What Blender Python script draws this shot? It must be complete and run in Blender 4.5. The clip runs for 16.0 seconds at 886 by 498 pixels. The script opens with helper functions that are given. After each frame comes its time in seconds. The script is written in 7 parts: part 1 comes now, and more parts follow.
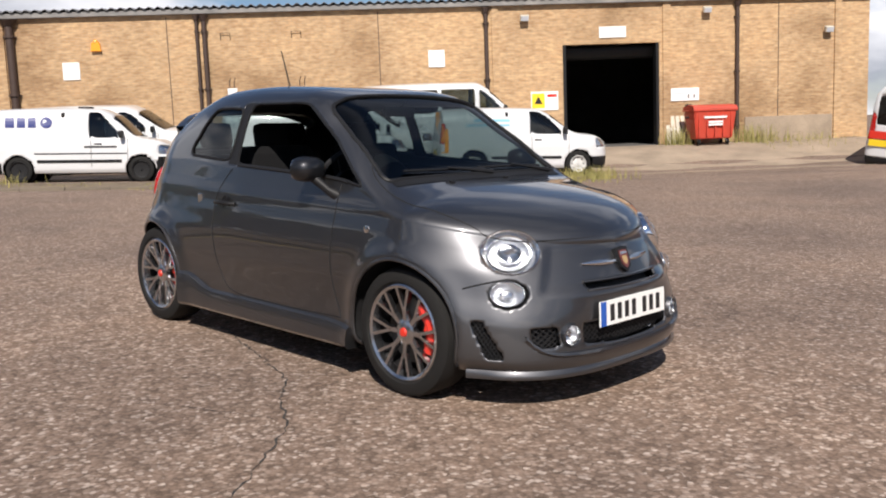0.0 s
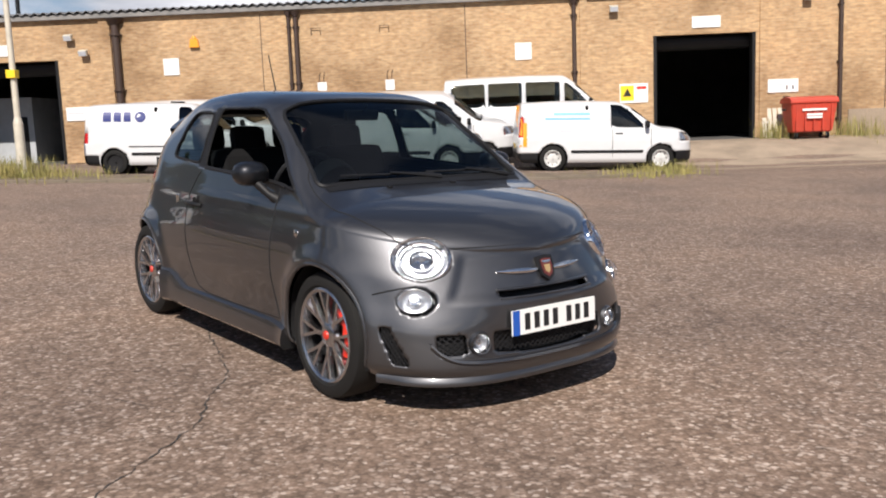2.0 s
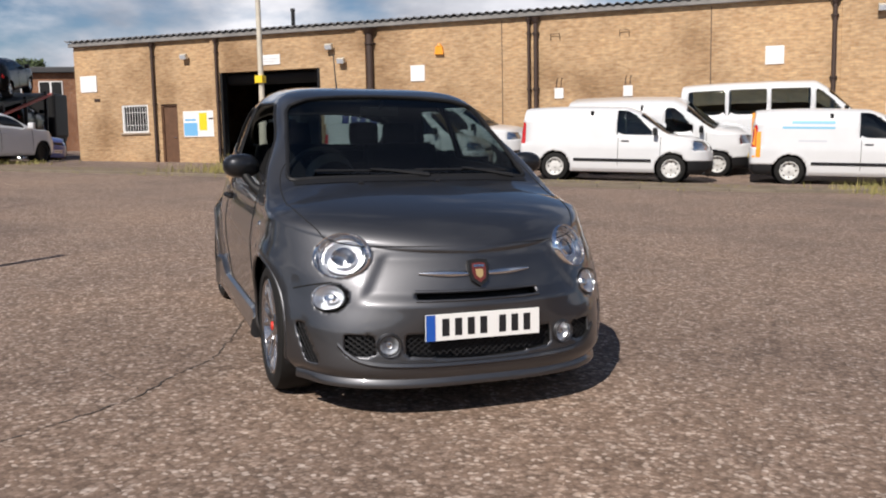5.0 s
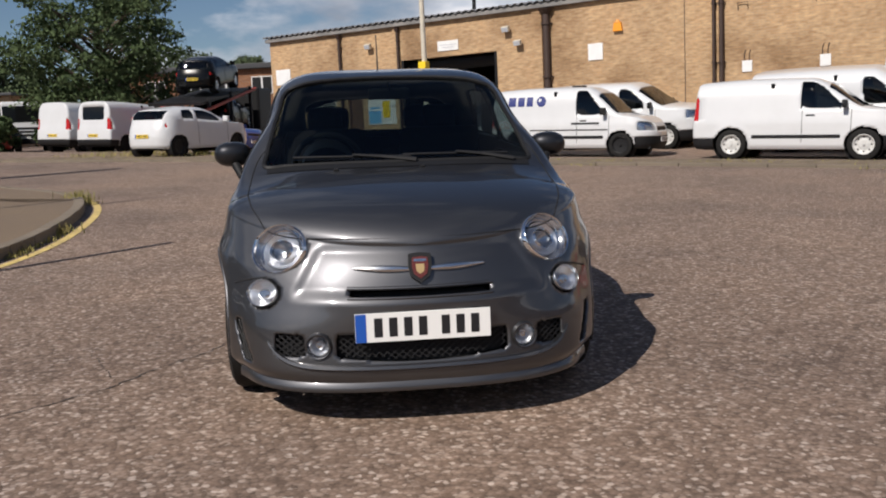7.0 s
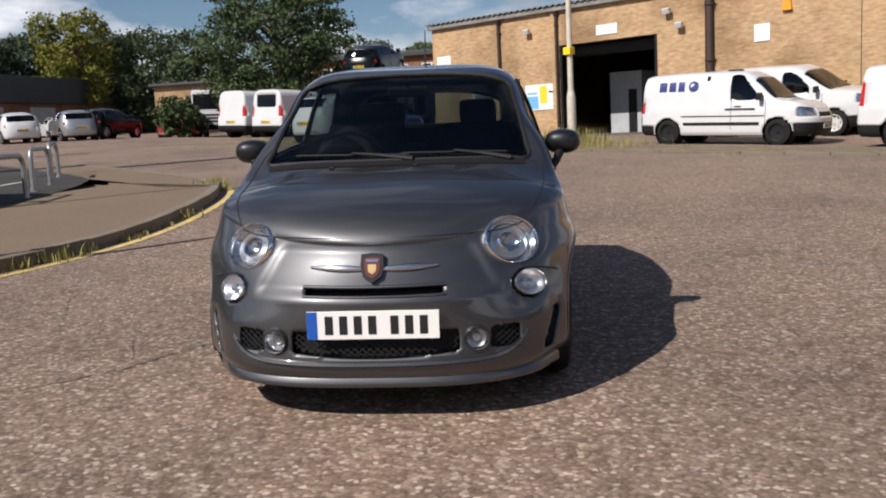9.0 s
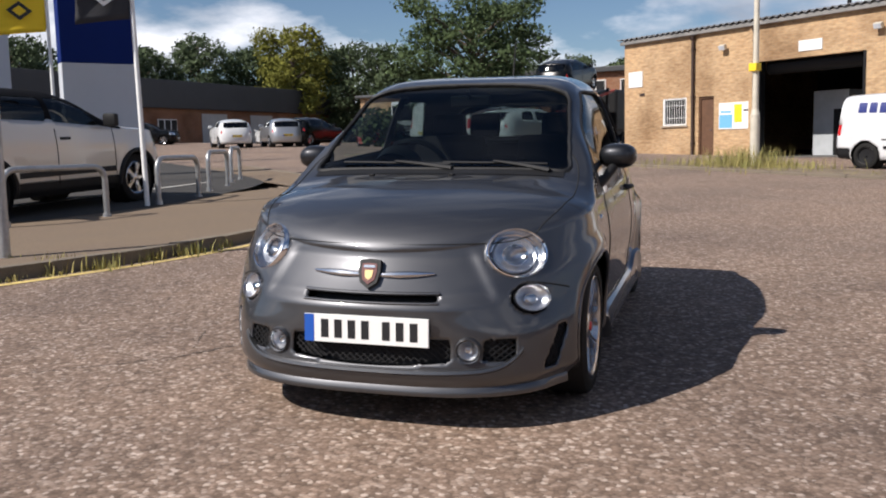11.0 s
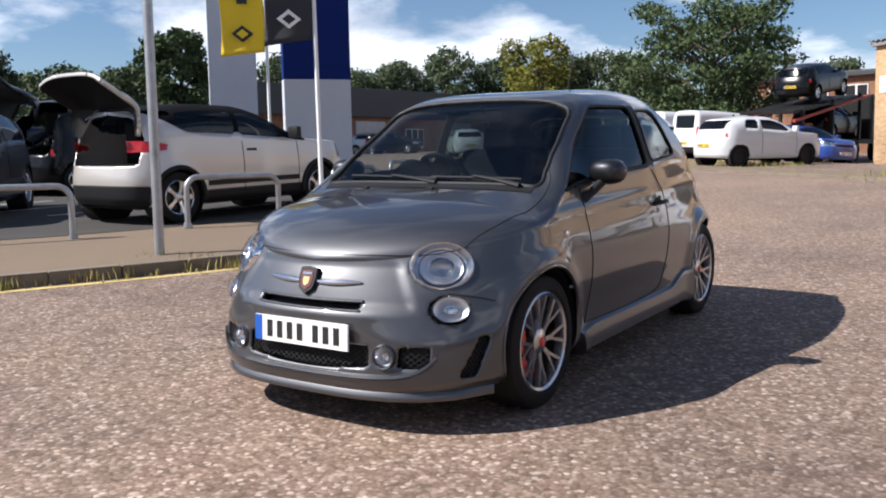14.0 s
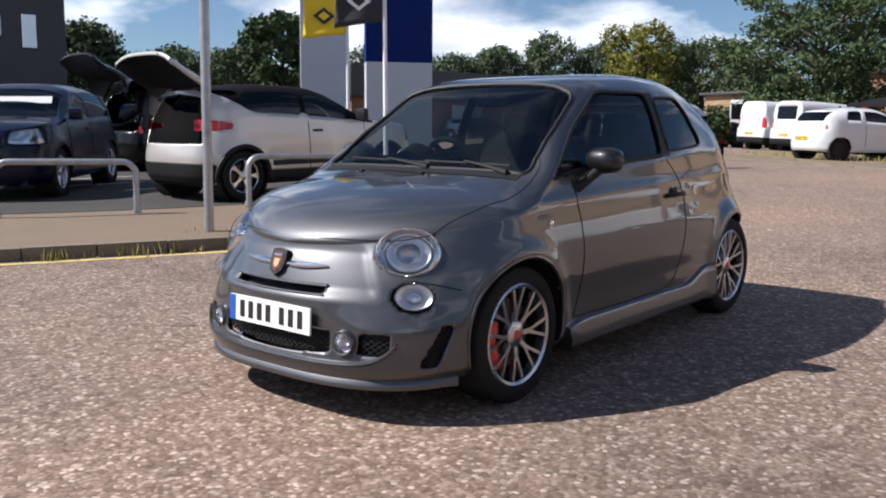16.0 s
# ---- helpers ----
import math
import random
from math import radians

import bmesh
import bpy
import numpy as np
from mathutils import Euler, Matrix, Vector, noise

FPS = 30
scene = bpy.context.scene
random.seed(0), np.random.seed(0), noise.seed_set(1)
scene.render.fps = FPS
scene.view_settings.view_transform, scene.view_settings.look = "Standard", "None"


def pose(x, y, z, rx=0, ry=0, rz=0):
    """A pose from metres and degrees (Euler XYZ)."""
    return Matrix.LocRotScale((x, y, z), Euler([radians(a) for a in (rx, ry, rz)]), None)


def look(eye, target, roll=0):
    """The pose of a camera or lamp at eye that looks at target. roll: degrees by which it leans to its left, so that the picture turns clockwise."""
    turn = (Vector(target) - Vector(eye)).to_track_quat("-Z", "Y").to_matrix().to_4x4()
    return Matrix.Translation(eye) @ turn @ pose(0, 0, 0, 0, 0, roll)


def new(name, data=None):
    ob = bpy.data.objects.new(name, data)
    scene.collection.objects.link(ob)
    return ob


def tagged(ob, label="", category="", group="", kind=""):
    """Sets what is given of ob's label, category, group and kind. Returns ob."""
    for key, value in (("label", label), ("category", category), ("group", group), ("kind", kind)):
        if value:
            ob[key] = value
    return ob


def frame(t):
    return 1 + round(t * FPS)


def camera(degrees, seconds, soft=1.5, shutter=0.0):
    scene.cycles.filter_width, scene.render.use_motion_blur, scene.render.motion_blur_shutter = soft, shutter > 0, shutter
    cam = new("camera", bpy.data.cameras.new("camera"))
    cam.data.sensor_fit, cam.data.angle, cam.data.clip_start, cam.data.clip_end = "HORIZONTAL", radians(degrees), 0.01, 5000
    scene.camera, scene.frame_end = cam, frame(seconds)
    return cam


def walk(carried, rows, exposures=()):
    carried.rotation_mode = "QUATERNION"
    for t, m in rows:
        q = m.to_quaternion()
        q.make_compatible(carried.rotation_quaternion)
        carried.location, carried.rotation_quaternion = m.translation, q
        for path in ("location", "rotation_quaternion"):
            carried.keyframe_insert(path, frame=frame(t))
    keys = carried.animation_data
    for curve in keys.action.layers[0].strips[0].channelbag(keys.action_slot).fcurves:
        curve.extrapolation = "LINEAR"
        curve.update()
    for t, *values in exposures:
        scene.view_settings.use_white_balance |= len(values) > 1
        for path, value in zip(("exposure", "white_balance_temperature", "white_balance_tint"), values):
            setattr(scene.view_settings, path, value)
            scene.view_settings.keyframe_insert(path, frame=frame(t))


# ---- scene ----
cam = camera(52.6, 16.0, soft=2.0)
METRES, EYE, TILT, LEAN, TURN = 7.25, 1.254, 0.0, 0.0, -8.1
PATH = [
    (0, (-1.294, -5.003, 1.219), (-1.125, -3.027, 0.957), -2.21),
    (0.5, (-1.110, -5.028, 1.228), (-0.965, -3.052, 0.955), -2.80),
    (1, (-0.842, -5.105, 1.270), (-0.796, -3.122, 1.010), -2.37),
    (1.5, (-0.660, -5.097, 1.258), (-0.690, -3.115, 0.990), -1.84),
    (2, (-0.430, -5.055, 1.260), (-0.510, -3.075, 0.987), -2.22),
    (2.5, (-0.148, -5.108, 1.260), (-0.328, -3.131, 1.018), -3.27),
    (3, (0.058, -5.116, 1.237), (-0.234, -3.152, 0.992), -2.92),
    (3.5, (0.257, -5.017, 1.224), (-0.117, -3.068, 0.981), -2.68),
    (4, (0.449, -4.924, 1.218), (0.017, -2.987, 0.977), -2.94),
    (4.5, (0.763, -4.783, 1.180), (0.178, -2.884, 0.951), -3.15),
    (4.7, (0.870, -4.724, 1.173), (0.249, -2.837, 0.939), -2.12),
    (6.8, (1.773, -3.928, 1.107), (0.710, -2.252, 0.863), -3.06),
    (7, (1.829, -3.826, 1.119), (0.735, -2.172, 0.860), -2.83),
    (7.5, (2.032, -3.705, 1.135), (0.843, -2.117, 0.883), -2.23),
    (8, (2.274, -3.587, 1.152), (1.007, -2.059, 0.900), -2.25),
    (8.5, (2.398, -3.454, 1.145), (1.049, -1.999, 0.892), -2.55),
    (9, (2.514, -3.286, 1.146), (1.115, -1.883, 0.872), -2.98),
    (9.2, (2.561, -3.243, 1.139), (1.125, -1.879, 0.857), -2.83),
    (11.3, (3.088, -2.533, 1.092), (1.379, -1.518, 0.876), -1.70),
    (11.5, (3.172, -2.453, 1.103), (1.442, -1.474, 0.891), -2.06),
    (12, (3.322, -2.279, 1.102), (1.529, -1.416, 0.907), -1.82),
    (12.5, (3.403, -2.091, 1.081), (1.564, -1.327, 0.894), -1.12),
    (13, (3.472, -1.901, 1.104), (1.605, -1.216, 0.899), -1.33),
    (13.5, (3.582, -1.697, 1.100), (1.691, -1.078, 0.903), -0.76),
    (14, (3.658, -1.535, 1.097), (1.747, -0.978, 0.902), -1.10),
    (14.5, (3.654, -1.383, 1.092), (1.733, -0.865, 0.889), 0.94),
    (15, (3.651, -1.259, 1.099), (1.721, -0.789, 0.866), 0.69),
    (15.5, (3.633, -1.125, 1.091), (1.693, -0.698, 0.857), 0.34),
    (16, (3.680, -0.994, 1.089), (1.722, -0.652, 0.863), 0.32),
]
walk(cam, [(t, look(eye, target, roll)) for t, eye, target, roll in PATH],
     [(0.0, 0.36, 6400, 13), (3.5, 0.36, 6400, 13), (4.5, 0.24, 6350, 13), (7.0, -0.03, 6350, 13), (8.0, 0.02, 6350, 13), (8.5, -0.02, 6350, 13), (9.0, 0.2, 6350, 13), (11.5, 0.42, 6200, 13), (14.0, 0.76, 6050, 13), (16.0, 0.66, 6000, 13)])


# ---- sky, sun ----
SUN = Vector((-0.08, -1.05, 1.0)).normalized()


def sky():
    w = bpy.data.worlds.new("sky")
    scene.world = w
    w.use_nodes = True
    nt = w.node_tree
    bg = nt.nodes["Background"]
    tex = nt.nodes.new("ShaderNodeTexSky")
    tex.sky_type, tex.sun_disc = "NISHITA", False
    tex.sun_elevation = math.asin(SUN.z)
    tex.sun_rotation = math.atan2(SUN.x, SUN.y)
    tex.air_density, tex.dust_density, tex.ozone_density = 1.0, 0.0, 4.0
    # broken cumulus over the whole sky
    co = nt.nodes.new("ShaderNodeTexCoord")
    mp = nt.nodes.new("ShaderNodeMapping")
    mp.inputs["Scale"].default_value = (1.0, 1.0, 2.6)
    mp.inputs["Location"].default_value = (0.35, 0.2, 0.15)
    nt.links.new(co.outputs["Generated"], mp.inputs["Vector"])
    n1 = nt.nodes.new("ShaderNodeTexNoise")
    n1.inputs["Scale"].default_value, n1.inputs["Detail"].default_value, n1.inputs["Roughness"].default_value = 2.6, 9, 0.55
    nt.links.new(mp.outputs[0], n1.inputs["Vector"])
    cover = nt.nodes.new("ShaderNodeValToRGB")
    cover.color_ramp.elements[0].position, cover.color_ramp.elements[1].position = 0.475, 0.58
    nt.links.new(n1.outputs["Fac"], cover.inputs[0])
    # the clouds stand thick towards the horizon and leave the top of the sky clear
    sz = nt.nodes.new("ShaderNodeSeparateXYZ")
    nt.links.new(co.outputs["Generated"], sz.inputs[0])
    thin = nt.nodes.new("ShaderNodeMapRange")
    thin.interpolation_type = "SMOOTHSTEP"
    thin.inputs["From Min"].default_value, thin.inputs["From Max"].default_value = 0.28, 0.55
    thin.inputs["To Min"].default_value, thin.inputs["To Max"].default_value = 1.0, 0.20
    nt.links.new(sz.outputs["Z"], thin.inputs["Value"])
    spare = nt.nodes.new("ShaderNodeMath")
    spare.operation = "MULTIPLY"
    nt.links.new(cover.outputs[0], spare.inputs[0])
    nt.links.new(thin.outputs[0], spare.inputs[1])
    n2 = nt.nodes.new("ShaderNodeTexNoise")
    n2.inputs["Scale"].default_value, n2.inputs["Detail"].default_value = 5.0, 6
    nt.links.new(mp.outputs[0], n2.inputs["Vector"])
    tone = nt.nodes.new("ShaderNodeValToRGB")
    tone.color_ramp.elements[0].position, tone.color_ramp.elements[1].position = 0.35, 0.62
    tone.color_ramp.elements[0].color, tone.color_ramp.elements[1].color = (5.8, 6.2, 7.0, 1), (15.0, 15.0, 15.2, 1)
    nt.links.new(n2.outputs["Fac"], tone.inputs[0])
    mix = nt.nodes.new("ShaderNodeMix")
    mix.data_type = "RGBA"
    nt.links.new(spare.outputs[0], mix.inputs["Factor"])
    nt.links.new(tex.outputs[0], mix.inputs["A"])
    nt.links.new(tone.outputs[0], mix.inputs["B"])
    nt.links.new(mix.outputs["Result"], bg.inputs["Color"])
    bg.inputs["Strength"].default_value = 0.058


sky()
sun = new("sun", bpy.data.lights.new("sun", "SUN"))
sun.data.energy, sun.data.angle, sun.data.color = 5.0, radians(0.53), (1.0, 0.93, 0.82)
sun.matrix_world = look(SUN * 50, (0, 0, 0))

# ---- materials ----


def material(name, color, rough=0.6, metal=0.0, spec=0.5, coat=0.0, vary=0.0, scale=6.0, fine=0.0, fine_scale=80.0, bump=0.0, tint=None, rnd=0.0, emit=None):
    """A principled material. vary: large stains; fine: grain; tint: the colour towards which the stains go; rnd: from piece to piece."""
    m = bpy.data.materials.new(name)
    m.use_nodes = True
    nt = m.node_tree
    b = nt.nodes["Principled BSDF"]
    b.inputs["Base Color"].default_value = (*color, 1)
    b.inputs["Roughness"].default_value, b.inputs["Metallic"].default_value = rough, metal
    b.inputs["Specular IOR Level"].default_value, b.inputs["Coat Weight"].default_value = spec, coat
    b.inputs["Coat Roughness"].default_value = 0.04
    if emit:
        b.inputs["Emission Color"].default_value, b.inputs["Emission Strength"].default_value = (*emit[0], 1), emit[1]
    co = nt.nodes.new("ShaderNodeTexCoord")
    out = None
    if vary:
        n = nt.nodes.new("ShaderNodeTexNoise")
        n.inputs["Scale"].default_value, n.inputs["Detail"].default_value, n.inputs["Roughness"].default_value = scale, 7, 0.6
        nt.links.new(co.outputs["Object"], n.inputs["Vector"])
        r = nt.nodes.new("ShaderNodeMapRange")
        r.inputs["From Min"].default_value, r.inputs["From Max"].default_value = 0.35, 0.68
        r.inputs["To Max"].default_value = vary
        nt.links.new(n.outputs["Fac"], r.inputs["Value"])
        mx = nt.nodes.new("ShaderNodeMix")
        mx.data_type = "RGBA"
        mx.inputs["A"].default_value = (*color, 1)
        mx.inputs["B"].default_value = (*(tint or [c * 0.45 for c in color]), 1)
        nt.links.new(r.outputs[0], mx.inputs["Factor"])
        out = mx.outputs["Result"]
    if fine or bump:
        n = nt.nodes.new("ShaderNodeTexNoise")
        n.inputs["Scale"].default_value, n.inputs["Detail"].default_value = fine_scale, 4
        nt.links.new(co.outputs["Object"], n.inputs["Vector"])
        if fine:
            mr = nt.nodes.new("ShaderNodeMapRange")
            mr.inputs["From Min"].default_value, mr.inputs["From Max"].default_value = 0.3, 0.7
            mr.inputs["To Min"].default_value, mr.inputs["To Max"].default_value = 1 - fine, 1 + fine
            nt.links.new(n.outputs["Fac"], mr.inputs["Value"])
            mu = nt.nodes.new("ShaderNodeMix")
            mu.data_type, mu.blend_type = "RGBA", "MULTIPLY"
            mu.inputs["Factor"].default_value = 1
            mu.inputs["A"].default_value = (*color, 1)
            if out:
                nt.links.new(out, mu.inputs["A"])
            nt.links.new(mr.outputs[0], mu.inputs["B"])
            out = mu.outputs["Result"]
        if bump:
            bp = nt.nodes.new("ShaderNodeBump")
            bp.inputs["Strength"].default_value, bp.inputs["Distance"].default_value = bump, 0.01
            nt.links.new(n.outputs["Fac"], bp.inputs["Height"])
            nt.links.new(bp.outputs[0], b.inputs["Normal"])
    if rnd:
        oi = nt.nodes.new("ShaderNodeObjectInfo")
        mr = nt.nodes.new("ShaderNodeMapRange")
        mr.inputs["To Min"].default_value, mr.inputs["To Max"].default_value = 1 - rnd, 1 + rnd
        nt.links.new(oi.outputs["Random"], mr.inputs["Value"])
        mu = nt.nodes.new("ShaderNodeMix")
        mu.data_type, mu.blend_type = "RGBA", "MULTIPLY"
        mu.inputs["Factor"].default_value = 1
        mu.inputs["A"].default_value = (*color, 1)
        if out:
            nt.links.new(out, mu.inputs["A"])
        nt.links.new(mr.outputs[0], mu.inputs["B"])
        out = mu.outputs["Result"]
    if out:
        nt.links.new(out, b.inputs["Base Color"])
    return m


def ramp(nt, stops):
    r = nt.nodes.new("ShaderNodeValToRGB")
    els = r.color_ramp.elements
    while len(els) < len(stops):
        els.new(0.5)
    for e, (p, c) in zip(els, stops):
        e.position, e.color = p, (*c, 1)
    return r


def asphalt_material():
    m = bpy.data.materials.new("worn_asphalt")
    m.use_nodes = True
    nt = m.node_tree
    b = nt.nodes["Principled BSDF"]
    co = nt.nodes.new("ShaderNodeTexCoord")
    vo = nt.nodes.new("ShaderNodeTexVoronoi")
    vo.inputs["Scale"].default_value = 50
    nt.links.new(co.outputs["Object"], vo.inputs["Vector"])
    chips = ramp(nt, [(0.0, (0.165, 0.117, 0.088)), (0.35, (0.215, 0.152, 0.116)), (0.62, (0.262, 0.190, 0.148)), (0.86, (0.335, 0.255, 0.205)), (1.0, (0.52, 0.43, 0.37))])
    sep = nt.nodes.new("ShaderNodeSeparateColor")
    nt.links.new(vo.outputs["Color"], sep.inputs[0])
    nt.links.new(sep.outputs[0], chips.inputs[0])
    edge = nt.nodes.new("ShaderNodeMapRange")
    edge.inputs["From Min"].default_value, edge.inputs["From Max"].default_value = 0.35, 0.75
    edge.inputs["To Min"].default_value, edge.inputs["To Max"].default_value = 1.0, 0.72
    nt.links.new(vo.outputs["Distance"], edge.inputs["Value"])
    mu = nt.nodes.new("ShaderNodeMix")
    mu.data_type, mu.blend_type = "RGBA", "MULTIPLY"
    mu.inputs["Factor"].default_value = 1
    nt.links.new(chips.outputs[0], mu.inputs["A"])
    nt.links.new(edge.outputs[0], mu.inputs["B"])
    # patches, drips and worn lanes
    n = nt.nodes.new("ShaderNodeTexNoise")
    n.inputs["Scale"].default_value, n.inputs["Detail"].default_value, n.inputs["Roughness"].default_value = 0.35, 8, 0.62
    nt.links.new(co.outputs["Object"], n.inputs["Vector"])
    patch = ramp(nt, [(0.30, (0.66, 0.66, 0.68)), (0.5, (0.95, 0.94, 0.93)), (0.72, (1.18, 1.13, 1.06))])
    nt.links.new(n.outputs["Fac"], patch.inputs[0])
    n3 = nt.nodes.new("ShaderNodeTexNoise")
    n3.inputs["Scale"].default_value, n3.inputs["Detail"].default_value = 14, 6
    nt.links.new(co.outputs["Object"], n3.inputs["Vector"])
    blot = ramp(nt, [(0.34, (0.76, 0.75, 0.74)), (0.52, (1.0, 1.0, 1.0)), (0.72, (1.12, 1.11, 1.10))])
    nt.links.new(n3.outputs["Fac"], blot.inputs[0])
    m2 = nt.nodes.new("ShaderNodeMix")
    m2.data_type, m2.blend_type = "RGBA", "MULTIPLY"
    m2.inputs["Factor"].default_value = 1
    nt.links.new(mu.outputs["Result"], m2.inputs["A"])
    nt.links.new(patch.outputs[0], m2.inputs["B"])
    m3 = nt.nodes.new("ShaderNodeMix")
    m3.data_type, m3.blend_type = "RGBA", "MULTIPLY"
    m3.inputs["Factor"].default_value = 1
    nt.links.new(m2.outputs["Result"], m3.inputs["A"])
    nt.links.new(blot.outputs[0], m3.inputs["B"])
    # crazed cracks
    wob = nt.nodes.new("ShaderNodeTexNoise")
    wob.inputs["Scale"].default_value, wob.inputs["Detail"].default_value = 1.3, 5
    nt.links.new(co.outputs["Object"], wob.inputs["Vector"])
    add = nt.nodes.new("ShaderNodeMix")
    add.data_type, add.blend_type = "RGBA", "ADD"
    add.inputs["Factor"].default_value = 0.9
    nt.links.new(co.outputs["Object"], add.inputs["A"])
    nt.links.new(wob.outputs["Color"], add.inputs["B"])
    cr = nt.nodes.new("ShaderNodeTexVoronoi")
    cr.feature = "DISTANCE_TO_EDGE"
    cr.inputs["Scale"].default_value = 0.16
    nt.links.new(add.outputs["Result"], cr.inputs["Vector"])
    line = nt.nodes.new("ShaderNodeMapRange")
    line.inputs["From Min"].default_value, line.inputs["From Max"].default_value = 0.001, 0.007
    line.inputs["To Min"].default_value, line.inputs["To Max"].default_value = 0.35, 1.0
    nt.links.new(cr.outputs["Distance"], line.inputs["Value"])
    m4 = nt.nodes.new("ShaderNodeMix")
    m4.data_type, m4.blend_type = "RGBA", "MULTIPLY"
    m4.inputs["Factor"].default_value = 0.22
    nt.links.new(m3.outputs["Result"], m4.inputs["A"])
    nt.links.new(line.outputs[0], m4.inputs["B"])
    nt.links.new(m4.outputs["Result"], b.inputs["Base Color"])
    b.inputs["Roughness"].default_value = 0.85
    b.inputs["Specular IOR Level"].default_value = 0.3
    bp = nt.nodes.new("ShaderNodeBump")
    bp.inputs["Strength"].default_value, bp.inputs["Distance"].default_value = 0.6, 0.006
    nt.links.new(edge.outputs[0], bp.inputs["Height"])
    nt.links.new(bp.outputs[0], b.inputs["Normal"])
    return m


def brick_material(name="buff_brick", c1=(0.50, 0.345, 0.20), c2=(0.42, 0.27, 0.15), mortar=(0.38, 0.29, 0.20)):
    m = bpy.data.materials.new(name)
    m.use_nodes = True
    nt = m.node_tree
    b = nt.nodes["Principled BSDF"]
    co = nt.nodes.new("ShaderNodeTexCoord")
    sx = nt.nodes.new("ShaderNodeSeparateXYZ")
    nt.links.new(co.outputs["Object"], sx.inputs[0])
    ad = nt.nodes.new("ShaderNodeMath")
    nt.links.new(sx.outputs["X"], ad.inputs[0])
    nt.links.new(sx.outputs["Y"], ad.inputs[1])
    cx = nt.nodes.new("ShaderNodeCombineXYZ")
    nt.links.new(ad.outputs[0], cx.inputs["X"])
    nt.links.new(sx.outputs["Z"], cx.inputs["Y"])
    br = nt.nodes.new("ShaderNodeTexBrick")
    br.inputs["Scale"].default_value = 1.0
    br.inputs["Brick Width"].default_value, br.inputs["Row Height"].default_value = 0.225, 0.075
    br.inputs["Mortar Size"].default_value = 0.006
    br.inputs["Color1"].default_value, br.inputs["Color2"].default_value, br.inputs["Mortar"].default_value = (*c1, 1), (*c2, 1), (*mortar, 1)
    nt.links.new(cx.outputs[0], br.inputs["Vector"])
    n = nt.nodes.new("ShaderNodeTexNoise")
    n.inputs["Scale"].default_value, n.inputs["Detail"].default_value = 0.55, 8
    nt.links.new(co.outputs["Object"], n.inputs["Vector"])
    st = ramp(nt, [(0.28, (0.62, 0.58, 0.55)), (0.5, (1.0, 1.0, 1.0)), (0.75, (1.18, 1.15, 1.1))])
    nt.links.new(n.outputs["Fac"], st.inputs[0])
    mp = nt.nodes.new("ShaderNodeMapping")
    mp.inputs["Scale"].default_value = (4.5, 4.5, 13.3)
    nt.links.new(co.outputs["Object"], mp.inputs["Vector"])
    n2 = nt.nodes.new("ShaderNodeTexNoise")
    n2.inputs["Scale"].default_value, n2.inputs["Detail"].default_value = 1.0, 2
    nt.links.new(mp.outputs[0], n2.inputs["Vector"])
    st2 = ramp(nt, [(0.33, (0.80, 0.77, 0.74)), (0.52, (1.0, 1.0, 1.0)), (0.70, (1.14, 1.12, 1.08))])
    nt.links.new(n2.outputs["Fac"], st2.inputs[0])
    a = nt.nodes.new("ShaderNodeMix")
    a.data_type, a.blend_type = "RGBA", "MULTIPLY"
    a.inputs["Factor"].default_value = 1
    nt.links.new(br.outputs["Color"], a.inputs["A"])
    nt.links.new(st.outputs[0], a.inputs["B"])
    a2 = nt.nodes.new("ShaderNodeMix")
    a2.data_type, a2.blend_type = "RGBA", "MULTIPLY"
    a2.inputs["Factor"].default_value = 1
    nt.links.new(a.outputs["Result"], a2.inputs["A"])
    nt.links.new(st2.outputs[0], a2.inputs["B"])
    nt.links.new(a2.outputs["Result"], b.inputs["Base Color"])
    b.inputs["Roughness"].default_value = 0.9
    b.inputs["Specular IOR Level"].default_value = 0.2
    bp = nt.nodes.new("ShaderNodeBump")
    bp.inputs["Strength"].default_value, bp.inputs["Distance"].default_value = 0.5, 0.01
    bp.invert = True
    nt.links.new(br.outputs["Fac"], bp.inputs["Height"])
    nt.links.new(bp.outputs[0], b.inputs["Normal"])
    return m


def glass_material(name, tint, gloss=1.0):
    m = bpy.data.materials.new(name)
    m.use_nodes = True
    nt = m.node_tree
    nt.nodes.remove(nt.nodes["Principled BSDF"])
    out = nt.nodes["Material Output"]
    tr = nt.nodes.new("ShaderNodeBsdfTransparent")
    tr.inputs[0].default_value = (*tint, 1)
    gl = nt.nodes.new("ShaderNodeBsdfGlossy")
    gl.inputs["Roughness"].default_value = 0.015
    lw = nt.nodes.new("ShaderNodeLayerWeight")
    lw.inputs["Blend"].default_value = 0.5
    pw = nt.nodes.new("ShaderNodeMath")
    pw.operation = "POWER"
    pw.inputs[1].default_value = 5.0
    nt.links.new(lw.outputs["Facing"], pw.inputs[0])
    fr = nt.nodes.new("ShaderNodeMapRange")
    fr.inputs["To Min"].default_value, fr.inputs["To Max"].default_value = 0.05 * gloss, 0.9
    nt.links.new(pw.outputs[0], fr.inputs["Value"])
    mx = nt.nodes.new("ShaderNodeMixShader")
    nt.links.new(fr.outputs[0], mx.inputs[0])
    nt.links.new(tr.outputs[0], mx.inputs[1])
    nt.links.new(gl.outputs[0], mx.inputs[2])
    nt.links.new(mx.outputs[0], out.inputs["Surface"])
    return m


